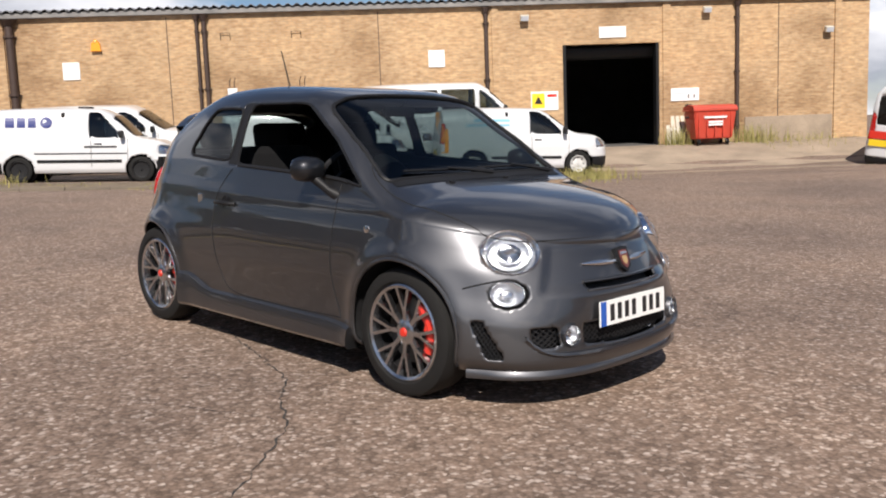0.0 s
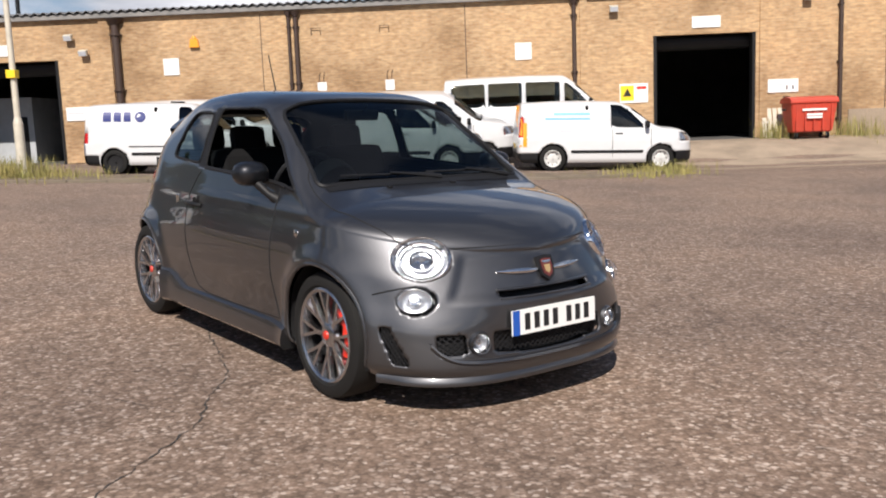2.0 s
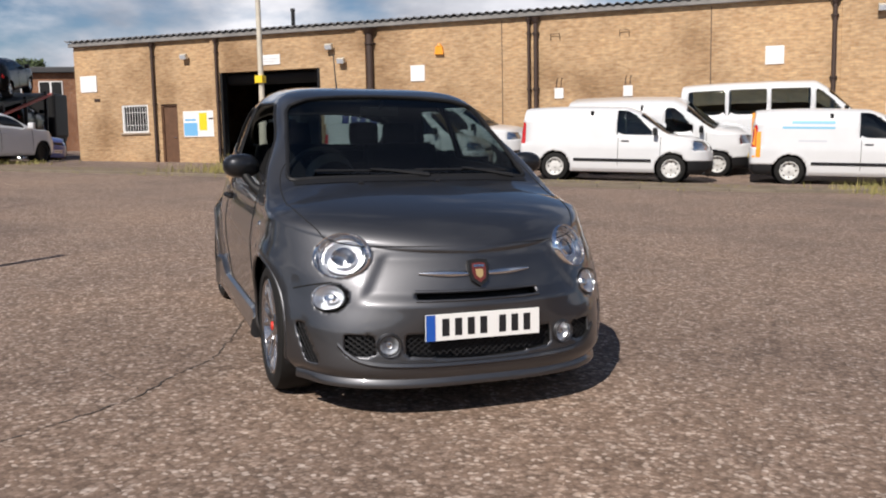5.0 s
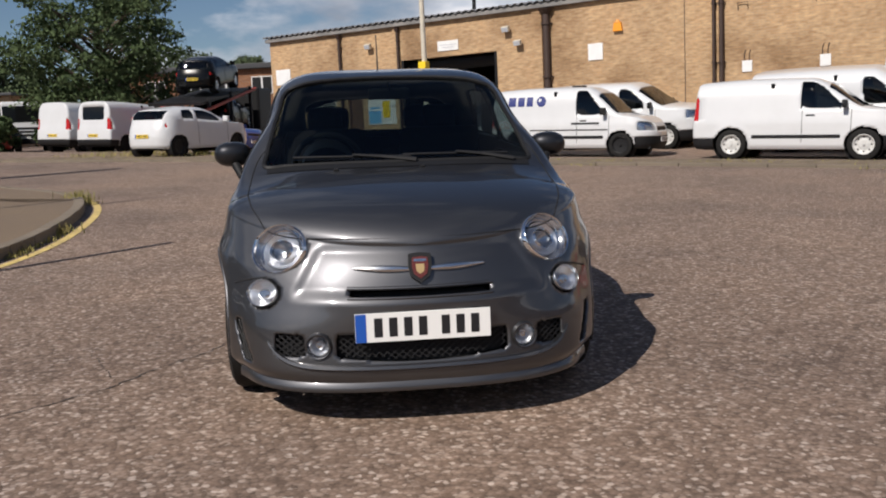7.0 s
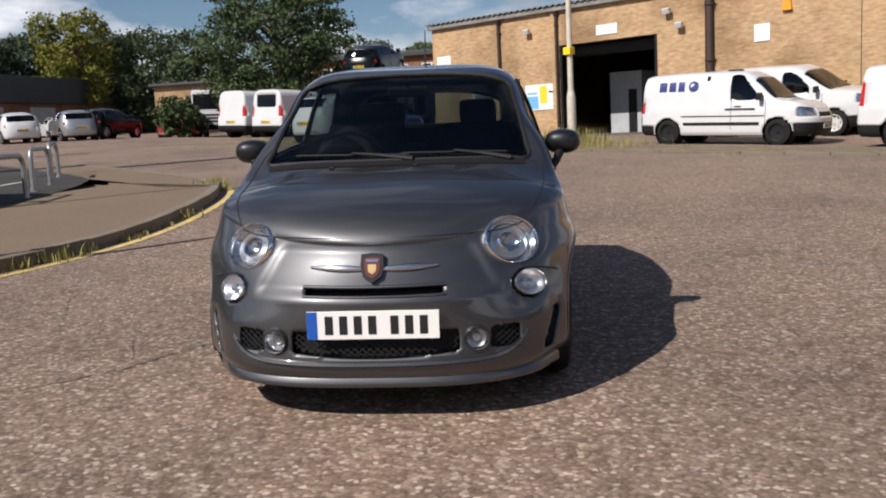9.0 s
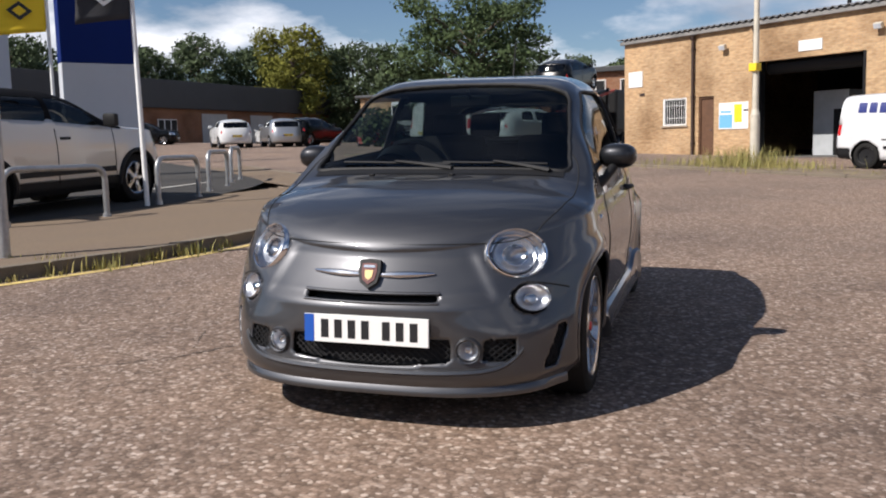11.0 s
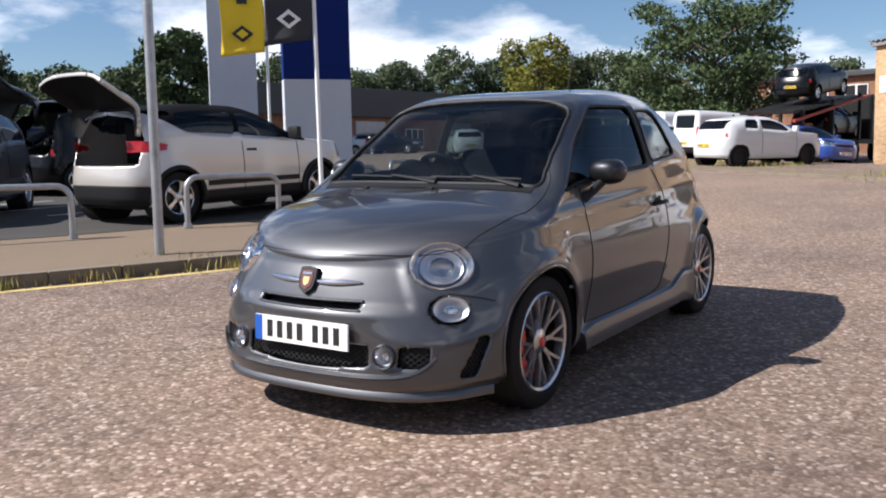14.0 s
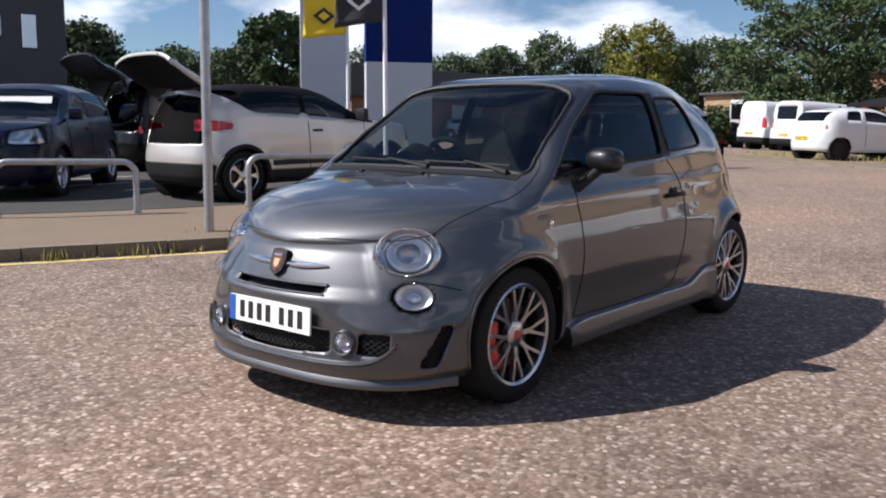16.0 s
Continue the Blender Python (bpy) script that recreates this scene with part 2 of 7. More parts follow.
def paint_material(name, color, metal=0.0, rough=0.35, flake=0.0, coat=1.0, dirt=0.0):
    m = material(name, color, rough, metal, 0.5, coat, vary=dirt, scale=2.5, tint=[c * 0.7 for c in color])
    if flake:
        nt = m.node_tree
        b = nt.nodes["Principled BSDF"]
        co = nt.nodes.new("ShaderNodeTexCoord")
        v = nt.nodes.new("ShaderNodeTexVoronoi")
        v.inputs["Scale"].default_value = 900
        nt.links.new(co.outputs["Object"], v.inputs["Vector"])
        bp = nt.nodes.new("ShaderNodeBump")
        bp.inputs["Strength"].default_value, bp.inputs["Distance"].default_value = flake, 0.001
        nt.links.new(v.outputs["Distance"], bp.inputs["Height"])
        nt.links.new(bp.outputs[0], b.inputs["Normal"])
    return m


def flake_paint(name, sheen, depth):
    """Metallic paint of two layers under one clear coat: sheen, the broad glitter of its flakes; depth, the darker smooth ground."""
    m = paint_material(name, depth, 1.0, 0.28, 0.0, 1.0)
    nt = m.node_tree
    a = nt.nodes["Principled BSDF"]
    b = nt.nodes.new("ShaderNodeBsdfPrincipled")
    b.inputs["Base Color"].default_value = (*sheen, 1)
    b.inputs["Metallic"].default_value, b.inputs["Roughness"].default_value = 1.0, 0.52
    b.inputs["Coat Weight"].default_value, b.inputs["Coat Roughness"].default_value = 1.0, 0.04
    mx = nt.nodes.new("ShaderNodeMixShader")
    mx.inputs[0].default_value = 0.45
    nt.links.new(a.outputs[0], mx.inputs[1])
    nt.links.new(b.outputs[0], mx.inputs[2])
    nt.links.new(mx.outputs[0], nt.nodes["Material Output"].inputs["Surface"])
    return m


M = dict(
    asphalt=asphalt_material(),
    brick=brick_material(),
    red_brick=brick_material("red_brick", (0.27, 0.13, 0.07), (0.22, 0.10, 0.055), (0.25, 0.19, 0.15)),
    concrete=material("pale_concrete", (0.36, 0.285, 0.21), 0.9, vary=0.6, scale=1.2, fine=0.15, fine_scale=60, bump=0.2),
    kerbstone=material("kerb_concrete", (0.19, 0.155, 0.115), 0.9, vary=0.7, scale=2.5, tint=(0.12, 0.10, 0.08), fine=0.2, fine_scale=70, bump=0.3, rnd=0.12),
    dirt=material("dry_earth", (0.21, 0.16, 0.105), 0.95, vary=0.8, scale=3, fine=0.3, fine_scale=40, bump=0.5),
    yellow_line=material("worn_yellow_line", (0.66, 0.50, 0.17), 0.8, vary=0.55, scale=5, tint=(0.28, 0.21, 0.13), fine=0.2, fine_scale=60),
    white_line=material("worn_white_line", (0.55, 0.54, 0.50), 0.8, vary=0.6, scale=5, tint=(0.2, 0.17, 0.14)),
    paint=flake_paint("graphite_metallic_paint", (0.185, 0.186, 0.196), (0.024, 0.0245, 0.027)),
    mirror_grey=paint_material("dark_mirror_paint", (0.028, 0.029, 0.033), 0.8, 0.42, 0.0, 0.5),
    trim=material("black_plastic", (0.010, 0.010, 0.011), 0.55, spec=0.3, fine=0.1),
    gap=material("panel_gap", (0.006, 0.006, 0.007), 0.8),
    rubber=material("tyre_rubber", (0.011, 0.0108, 0.0105), 0.8, spec=0.25, vary=0.3, scale=9, tint=(0.020, 0.018, 0.017)),
    alloy=material("dark_alloy", (0.50, 0.50, 0.515), 0.25, 1.0),
    chrome=material("chrome", (0.85, 0.85, 0.86), 0.06, 1.0),
    reflector=material("lamp_reflector", (0.86, 0.87, 0.89), 0.36, 1.0),
    satin=material("satin_chrome", (0.62, 0.63, 0.65), 0.22, 1.0),
    disc=material("brake_disc", (0.07, 0.068, 0.066), 0.45, 1.0),
    red=material("red_enamel", (0.62, 0.03, 0.015), 0.35, coat=0.5),
    dark_red=material("dark_red_enamel", (0.11, 0.02, 0.015), 0.35, coat=0.5),
    red_lamp=material("red_lamp_plastic", (0.45, 0.012, 0.01), 0.12, coat=0.6),
    orange=material("orange_plastic", (0.85, 0.33, 0.03), 0.3),
    gold=material("gold_badge", (0.50, 0.36, 0.17), 0.4, 0.4),
    blue=material("blue_vinyl", (0.015, 0.09, 0.42), 0.4),
    plate=material("plate_white", (0.80, 0.80, 0.78), 0.35),
    plate_yellow=material("plate_yellow", (0.78, 0.55, 0.06), 0.4),
    ink=material("black_ink", (0.012, 0.012, 0.014), 0.5),
    navy_ink=material("navy_vinyl", (0.02, 0.03, 0.16), 0.4),
    blue_ink=material("pale_blue_vinyl", (0.20, 0.45, 0.62), 0.4),
    lamp_glass=glass_material("lamp_glass", (0.93, 0.94, 0.95)),
    glass=glass_material("tinted_glass", (0.36, 0.42, 0.42)),
    dark_glass=glass_material("privacy_glass", (0.10, 0.11, 0.115)),
    cabin=material("cabin_fabric", (0.008, 0.008, 0.009), 0.9, spec=0.2, fine=0.2, fine_scale=200),
    liner=material("pale_headliner", (0.30, 0.29, 0.27), 0.9),
    white_paint=paint_material("white_van_paint", (0.64, 0.65, 0.66), 0.0, 0.35, 0, 0.7, dirt=0.15),
    cream_paint=paint_material("pearl_beige_paint", (0.55, 0.52, 0.48), 0.35, 0.35, 0, 1.0),
    black_paint=material("black_paint", (0.004, 0.0045, 0.005), 0.25, spec=0.22, coat=0.15),
    roof_black=material("black_roof_paint", (0.005, 0.005, 0.006), 0.7, spec=0.08, fine=0.1),
    navy_paint=material("navy_paint", (0.003, 0.006, 0.020), 0.25, spec=0.22, coat=0.15),
    blue_paint=paint_material("blue_paint", (0.02, 0.06, 0.30), 0.3, 0.3, 0, 1.0),
    silver_paint=paint_material("silver_paint", (0.42, 0.43, 0.45), 0.7, 0.35, 0, 1.0),
    red_paint=paint_material("red_paint", (0.50, 0.03, 0.02), 0.0, 0.35, 0, 1.0),
    steel_wheel=material("white_steel_wheel", (0.62, 0.62, 0.60), 0.45, vary=0.4, scale=12),
    pole=material("cream_painted_steel", (0.62, 0.57, 0.47), 0.5, vary=0.4, scale=4),
    galv=material("galvanised_steel", (0.46, 0.47, 0.48), 0.42, 0.75, vary=0.5, scale=9, fine=0.1),
    pipe=material("brown_iron_pipe", (0.055, 0.033, 0.025), 0.6, vary=0.4, scale=6),
    fascia=material("grey_gutter", (0.16, 0.155, 0.15), 0.7, vary=0.6, scale=1.5, tint=(0.34, 0.32, 0.30)),
    roofing=material("corrugated_roof_sheet", (0.20, 0.20, 0.205), 0.8, vary=0.6, scale=0.9, tint=(0.10, 0.095, 0.09)),
    sign=material("white_sign_board", (0.80, 0.80, 0.79), 0.5, vary=0.2, scale=3),
    sign_yellow=material("yellow_sign", (0.83, 0.58, 0.02), 0.5),
    sign_blue=material("sign_blue", (0.16, 0.42, 0.70), 0.5),
    totem_blue=material("totem_blue", (0.004, 0.018, 0.13), 0.6, spec=0.12, vary=0.2, scale=1.5),
    totem_grey=material("totem_grey", (0.52, 0.54, 0.58), 0.5, spec=0.25, vary=0.12, scale=1.2),
    flag_yellow=material("flag_yellow", (0.86, 0.58, 0.02), 0.8, fine=0.06, fine_scale=300),
    flag_black=material("flag_black", (0.03, 0.03, 0.035), 0.8, fine=0.1, fine_scale=300),
    skip_red=material("red_skip_paint", (0.52, 0.05, 0.025), 0.55, vary=0.5, scale=4, tint=(0.30, 0.05, 0.03)),
    dark_clad=material("dark_grey_cladding", (0.045, 0.046, 0.05), 0.6, vary=0.3, scale=0.6),
    shutter=material("roller_shutter", (0.45, 0.45, 0.44), 0.5, vary=0.3, scale=2),
    wood=material("brown_timber_door", (0.13, 0.065, 0.035), 0.6, vary=0.5, scale=5),
    inside=material("dark_grey_interior", (0.11, 0.105, 0.10), 0.9, vary=0.5, scale=1.5),
    pale_inside=material("interior_white_paint", (0.42, 0.44, 0.46), 0.8, vary=0.3, scale=2),
    window_white=material("white_window_frame", (0.75, 0.75, 0.74), 0.5),
    bark=material("tree_bark", (0.085, 0.062, 0.045), 0.95, vary=0.6, scale=8, bump=0.5, fine_scale=30),
    leaf=material("tree_leaf", (0.070, 0.098, 0.042), 0.8, spec=0.15, rnd=0.15, vary=0.6, scale=0.7, tint=(0.042, 0.066, 0.028), fine=0.35, fine_scale=3),
    leaf_dark=material("dark_tree_leaf", (0.090, 0.118, 0.060), 0.8, spec=0.15, vary=0.6, scale=0.6, tint=(0.058, 0.080, 0.040), fine=0.35, fine_scale=3),
    leaf_yellow=material("golden_leaf", (0.19, 0.185, 0.035), 0.8, spec=0.15, vary=0.6, scale=0.8, tint=(0.10, 0.11, 0.025), fine=0.3, fine_scale=3),
    # dark tarmac, its colour lowered further to hold the parked cars' shade
    shade_dark_tarmac=material("shade_dark_tarmac", (0.032, 0.030, 0.028), 0.9, vary=0.6, scale=0.8, tint=(0.055, 0.048, 0.042), fine=0.3, fine_scale=70, bump=0.3),
    grass=material("dry_grass", (0.34, 0.28, 0.10), 0.9, vary=0.8, scale=2.5, tint=(0.16, 0.18, 0.05), fine=0.3, fine_scale=20),
    tan_tarmac=material("tan_tarmac", (0.175, 0.127, 0.082), 0.92, vary=0.7, scale=0.9, tint=(0.15, 0.11, 0.08), fine=0.35, fine_scale=90, bump=0.3),
)

# ---- building helpers ----


def part(name, bm, mat, parent=None, label="", smooth=False, m=None):
    """Links a bmesh as one mesh object, under a thing or a part where one is given."""
    me = bpy.data.meshes.new(name)
    bm.to_mesh(me)
    bm.free()
    return mesh_part(name, me, mat, parent, label, smooth, m)


def mesh_part(name, me, mat, parent=None, label="", smooth=False, m=None):
    if not me.materials:
        me.materials.append(mat)
    if smooth:
        me.polygons.foreach_set("use_smooth", [True] * len(me.polygons))
        me.set_sharp_from_angle(angle=radians(smooth if smooth is not True else 40))
    ob = new(name, me)
    if parent:
        ob.parent = parent
    if m:
        ob.matrix_basis = m
    if label:
        ob["label"] = label
    return ob


def thing(name, m, label, category, group="", kind=""):
    ob = new(name)
    ob.empty_display_size = 0.2
    ob.matrix_basis = m
    return tagged(ob, label, category, group, kind)


def box(bm, x0, x1, y0, y1, z0, z1, bevel=0.0, m=None):
    r = bmesh.ops.create_cube(bm, size=1)
    vs = r["verts"]
    for v in vs:
        v.co = ((x0 + x1) / 2 + v.co.x * (x1 - x0), (y0 + y1) / 2 + v.co.y * (y1 - y0), (z0 + z1) / 2 + v.co.z * (z1 - z0))
    if bevel:
        es = {e for v in vs for e in v.link_edges}
        r = bmesh.ops.bevel(bm, geom=list(es), offset=bevel, segments=2, affect="EDGES", profile=0.6)
        vs = list({v for f in r["faces"] for v in f.verts} | {v for v in vs if v.is_valid})
    if m:
        bmesh.ops.transform(bm, matrix=m, verts=vs)
    return bm


def boxed(*a, **k):
    return box(bmesh.new(), *a, **k)


def cyl(bm, p, q, r0, r1=None, seg=16, caps=True):
    p, q = Vector(p), Vector(q)
    d = q - p
    mm = Matrix.Translation((p + q) / 2) @ d.to_track_quat("Z", "Y").to_matrix().to_4x4()
    bmesh.ops.create_cone(bm, cap_ends=caps, segments=seg, radius1=r0, radius2=r0 if r1 is None else r1, depth=d.length, matrix=mm)
    return bm


def tube(bm, pts, r, seg=8, closed=False, radii=None):
    """A round bar along points."""
    pts = [Vector(p) for p in pts]
    n = len(pts)
    rings = []
    up = None
    for i, p in enumerate(pts):
        a = pts[i - 1] if i or closed else pts[0]
        b = pts[(i + 1) % n] if i < n - 1 or closed else pts[-1]
        d = (b - a).normalized()
        if up is None:
            up = d.orthogonal().normalized()
        up = (up - d * up.dot(d)).normalized()
        s = d.cross(up)
        rr = radii[i] if radii else r
        rings.append([bm.verts.new(p + (up * math.cos(t) + s * math.sin(t)) * rr) for t in (2 * math.pi * k / seg for k in range(seg))])
    for i in range(n if closed else n - 1):
        a, b = rings[i], rings[(i + 1) % n]
        for k in range(seg):
            bm.faces.new((a[k], a[(k + 1) % seg], b[(k + 1) % seg], b[k]))
    if not closed:
        bm.faces.new(rings[0][::-1])
        bm.faces.new(rings[-1])
    return bm


def lathe(bm, prof, seg=48, m=None, closed=False):
    """Turns (radius, height) points round z."""
    rings = []
    for r, z in prof:
        rings.append([bm.verts.new((r * math.cos(t), r * math.sin(t), z)) for t in (2 * math.pi * k / seg for k in range(seg))])
    pairs = list(zip(rings, rings[1:])) + ([(rings[-1], rings[0])] if closed else [])
    for a, b in pairs:
        for k in range(seg):
            bm.faces.new((a[k], a[(k + 1) % seg], b[(k + 1) % seg], b[k]))
    if m:
        bmesh.ops.transform(bm, matrix=m, verts=[v for r in rings for v in r])
    return bm


def prism(bm, poly, y0, y1, m=None):
    """Extrudes an (x, z) outline from y0 to y1."""
    a = [bm.verts.new((x, y0, z)) for x, z in poly]
    b = [bm.verts.new((x, y1, z)) for x, z in poly]
    bm.faces.new(a)
    bm.faces.new(b[::-1])
    n = len(poly)
    for i in range(n):
        bm.faces.new((a[i], b[i], b[(i + 1) % n], a[(i + 1) % n]))
    bmesh.ops.recalc_face_normals(bm, faces=bm.faces)
    if m:
        bmesh.ops.transform(bm, matrix=m, verts=a + b)
    return bm


def rounded(w, h, r, seg=5):
    """A rounded rectangle's outline round the origin."""
    out = []
    for cx, cy, a0 in ((w / 2 - r, h / 2 - r, 0), (-w / 2 + r, h / 2 - r, 90), (-w / 2 + r, -h / 2 + r, 180), (w / 2 - r, -h / 2 + r, 270)):
        for k in range(seg + 1):
            a = radians(a0 + 90 * k / seg)
            out.append((cx + r * math.cos(a), cy + r * math.sin(a)))
    return out


def curve(pts):
    """A smooth monotone curve through (x, value) points."""
    p = sorted(pts)
    x, y = np.array([q[0] for q in p], float), np.array([q[1] for q in p], float)
    h, d = np.diff(x), np.diff(y) / np.diff(x)
    m = np.zeros(len(x))
    m[0], m[-1] = d[0], d[-1]
    for i in range(1, len(x) - 1):
        if d[i - 1] * d[i] > 0:
            w1, w2 = 2 * h[i] + h[i - 1], h[i] + 2 * h[i - 1]
            m[i] = (w1 + w2) / (w1 / d[i - 1] + w2 / d[i])

    def f(q):
        q = np.clip(np.asarray(q, float), x[0], x[-1])
        i = np.clip(np.searchsorted(x, q) - 1, 0, len(x) - 2)
        t = (q - x[i]) / h[i]
        return (y[i] * (1 + 2 * t) * (1 - t) ** 2 + m[i] * h[i] * t * (1 - t) ** 2 + y[i + 1] * t * t * (3 - 2 * t) + m[i + 1] * h[i] * t * t * (t - 1))

    return f


def smooth_step(t):
    t = np.clip(t, 0, 1)
    return t * t * (3 - 2 * t)


def lies(x, y):
    """The height of the yard: it falls towards +x by the car, rises far off at -x and levels out by the wall."""
    a = -0.032 * max(min(x, 6), -12) - 0.025 * max(min(x + 12, 0), -55)
    w = float(smooth_step((y - 18.2) / 4.3))
    dip = 0.12 * float(smooth_step((y - 13.2) / 3.5) * smooth_step((x + 16) / 6))
    return (1 - w) * (a + 0.013 * max(min(y, 16), -30) - dip) + w * max(0.5, a - 0.05)


def on_ground(x, y, turn=0.0, up=0.0):
    """A pose on the yard that follows its slope."""
    d = 0.6
    n = Vector((lies(x - d, y) - lies(x + d, y), lies(x, y - d) - lies(x, y + d), 2 * d)).normalized()
    lean = Vector((0, 0, 1)).rotation_difference(n).to_matrix().to_4x4()
    return Matrix.Translation((x, y, lies(x, y) + up)) @ lean @ pose(0, 0, 0, 0, 0, turn)


class Shell:
    """A vehicle's skin. x ahead from the front axle, y to its left, z up. rows: from the sill to the waist, each (z at the nose, z along the
    side, z at the tail, nose x, tail x, half width); top: the middle line of bonnet, screen, roof and tail; waist: the top row's z along the side."""

    def __init__(s, rows, top, waist, wheelbase, nose=2.5, tail=2.6, square=((1.0, 2.0), (-5.0, 3.2)), tumble=0.12, widths=((1, 1), (-9, 1)),
                 front0=0.0, rear0=None, arch=0.335, axle=0.31, flare=0.02, cols=(40, 130, 36), levels=(56, 56), taper=0.0, even=False, shoulder=((1, 1), (-9, 1)), climb=0.8):
        s.wheelbase, s.arch, s.axle = wheelbase, arch, axle
        rear0 = -wheelbase + 0.1 if rear0 is None else rear0
        topf, waistf, sq, wf, wl = curve(top), curve(waist), curve(square), curve(widths), curve(shoulder)
        na, ns, nr = cols
        C = na + ns + nr
        P = np.zeros((len(rows), C, 3))
        for r, (zn, zs, zt, xf, xr, hw) in enumerate(rows):
            last = r == len(rows) - 1
            a = np.linspace(0, np.pi / 2, na, endpoint=False)
            e = 2 / (nose[r] if isinstance(nose, (list, tuple)) else nose)
            ca, sa = np.cos(a) ** e, np.sin(a) ** e
            hw0 = hw * wf(front0) * (wl(front0) if last else 1)
            P[r, :na, 0], P[r, :na, 1] = front0 + (xf - front0) * ca, hw0 * sa
            zside0 = float(waistf(front0)) if last else zs
            P[r, :na, 2] = zn + (zside0 - zn) * smooth_step(a / (np.pi / 2)) ** climb
            x = np.linspace(front0, rear0, ns, endpoint=False)
            P[r, na:na + ns, 0], P[r, na:na + ns, 1] = x, hw * wf(x) * (wl(x) if last else 1)
            P[r, na:na + ns, 2] = waistf(x) if last else zs
            a = np.linspace(0, np.pi / 2, nr)
            ca, sa = np.cos(a) ** (2 / tail), np.sin(a) ** (2 / tail)
            P[r, na + ns:, 0], P[r, na + ns:, 1] = rear0 + (xr - rear0) * sa, hw * wf(rear0) * (wl(rear0) if last else 1) * ca
            zside1 = float(waistf(rear0)) if last else zs
            P[r, na + ns:, 2] = zside1 + (zt - zside1) * smooth_step(a / (np.pi / 2))
        # rows in between
        n0, n1 = levels
        q = np.linspace(0, len(rows) - 1, n0)
        low = np.zeros((n0, C, 3))
        idx = np.arange(len(rows))
        for k in range(3):
            for c in range(C):
                low[:, c, k] = curve(list(zip(idx, P[:, c, k])))(q)
        # the top narrows towards the tail
        tp = np.linspace(0, 1, n0)[:, None] ** 3 * taper
        low[..., 1] *= 1 - tp * smooth_step((-low[..., 0] - wheelbase * 0.55) / (wheelbase * 0.55))
        # swollen arches
        for ax in (0.0, -wheelbase):
            d = np.hypot(low[..., 0] - ax, low[..., 2] - axle)
            g = np.exp(-((d - arch - 0.01) / 0.055) ** 2) * (low[..., 2] > 0.12)
            side = np.abs(low[..., 1]) / max(r[5] for r in rows)
            low[..., 1] += flare * g * smooth_step((side - 0.6) / 0.3)
        S = low[-1]
        ph = np.linspace(0, np.pi / 2, n1)
        cap = np.zeros((n1, C, 3))
        zc = np.maximum(topf(S[:, 0]), S[:, 2] + 1e-4)
        n = sq(S[:, 0])
        for i, p in enumerate(ph):
            qs, cs = np.sin(p) ** (2 / n), np.cos(p) ** (2 / n)
            if even:
                rad = (np.cos(p) ** n + np.sin(p) ** n) ** (-1 / n)
                qs, cs = rad * np.sin(p), rad * np.cos(p)
            cap[i, :, 0] = S[:, 0]
            cap[i, :, 1] = S[:, 1] * cs * (1 - tumble * qs * smooth_step((zc - S[:, 2] - 0.05) / 0.3))
            cap[i, :, 2] = S[:, 2] + (zc - S[:, 2]) * qs
        s.G = np.concatenate([low, cap[1:]])
        s.phi = np.concatenate([np.full(n0, -1.0), np.degrees(ph[1:])])[:, None] * np.ones((1, C))
        s.waist = waistf
        s.na, s.ns, s.nr = cols
        s.n0 = n0
        s.left = np.zeros(s.G.shape[:2], int)
        s.taken = np.zeros((s.G.shape[0] - 1, s.G.shape[1] - 1), bool)

    def cut(s, d):
        """Takes away the faces where the field d is below nought, with the rim drawn on to d = 0. Returns their mask."""
        G = s.G
        R, C = d.shape
        move = {}
        for di, dj in ((0, 1), (1, 0)):
            A, B = d[:R - di, :C - dj], d[di:, dj:]
            cross = (A * B < 0)
            for i, j in zip(*np.nonzero(cross)):
                a, b = A[i, j], B[i, j]
                t = a / (a - b)
                p = G[i, j] * (1 - t) + G[i + di, j + dj] * t
                key, tt = ((i, j), t) if t < 0.5 else ((i + di, j + dj), 1 - t)
                if key not in move or tt < move[key][0]:
                    move[key] = (tt, p)
        for key, (tt, p) in move.items():
            if tt < 0.5:
                G[key], d[key] = p, 0.0
        mask = (d[:-1, :-1] + d[1:, :-1] + d[:-1, 1:] + d[1:, 1:]) < -1e-9
        mask &= ~s.taken
        s.taken |= mask
        return mask

    def normals(s):
        G = s.G
        du = np.gradient(G, axis=1)
        dv = np.gradient(G, axis=0)
        n = np.cross(du, dv)
        l = np.linalg.norm(n, axis=2, keepdims=True)
        n = n / np.maximum(l, 1e-9)
        n[(n[..., 1] * np.sign(G[..., 1] + 1e-9) < 0) & (np.abs(n[..., 1]) > 0.2)] *= -1
        c = G - np.array([-s.wheelbase / 2, 0, 0.5])
        flip = (n * c).sum(2) < 0
        n[flip] *= -1
        return n

    def mesh(s, name, mask, inset=0.0, sides=(1, -1), thick=0.0):
        G = s.G - s.normals() * inset if inset else s.G
        bm = bmesh.new()
        for sd in sides:
            vs = {}

            def vert(i, j):
                if (i, j) not in vs:
                    x, y, z = G[i, j]
                    vs[i, j] = bm.verts.new((x, sd * y, z))
                return vs[i, j]

            for i, j in zip(*np.nonzero(mask)):
                q = [vert(i, j), vert(i, j + 1), vert(i + 1, j + 1), vert(i + 1, j)]
                try:
                    bm.faces.new(q if sd > 0 else q[::-1])
                except ValueError:
                    pass
        bmesh.ops.remove_doubles(bm, verts=bm.verts, dist=0.0006)
        bmesh.ops.dissolve_degenerate(bm, edges=bm.edges, dist=0.0003)
        if thick:
            bmesh.ops.recalc_face_normals(bm, faces=bm.faces)
        return bm

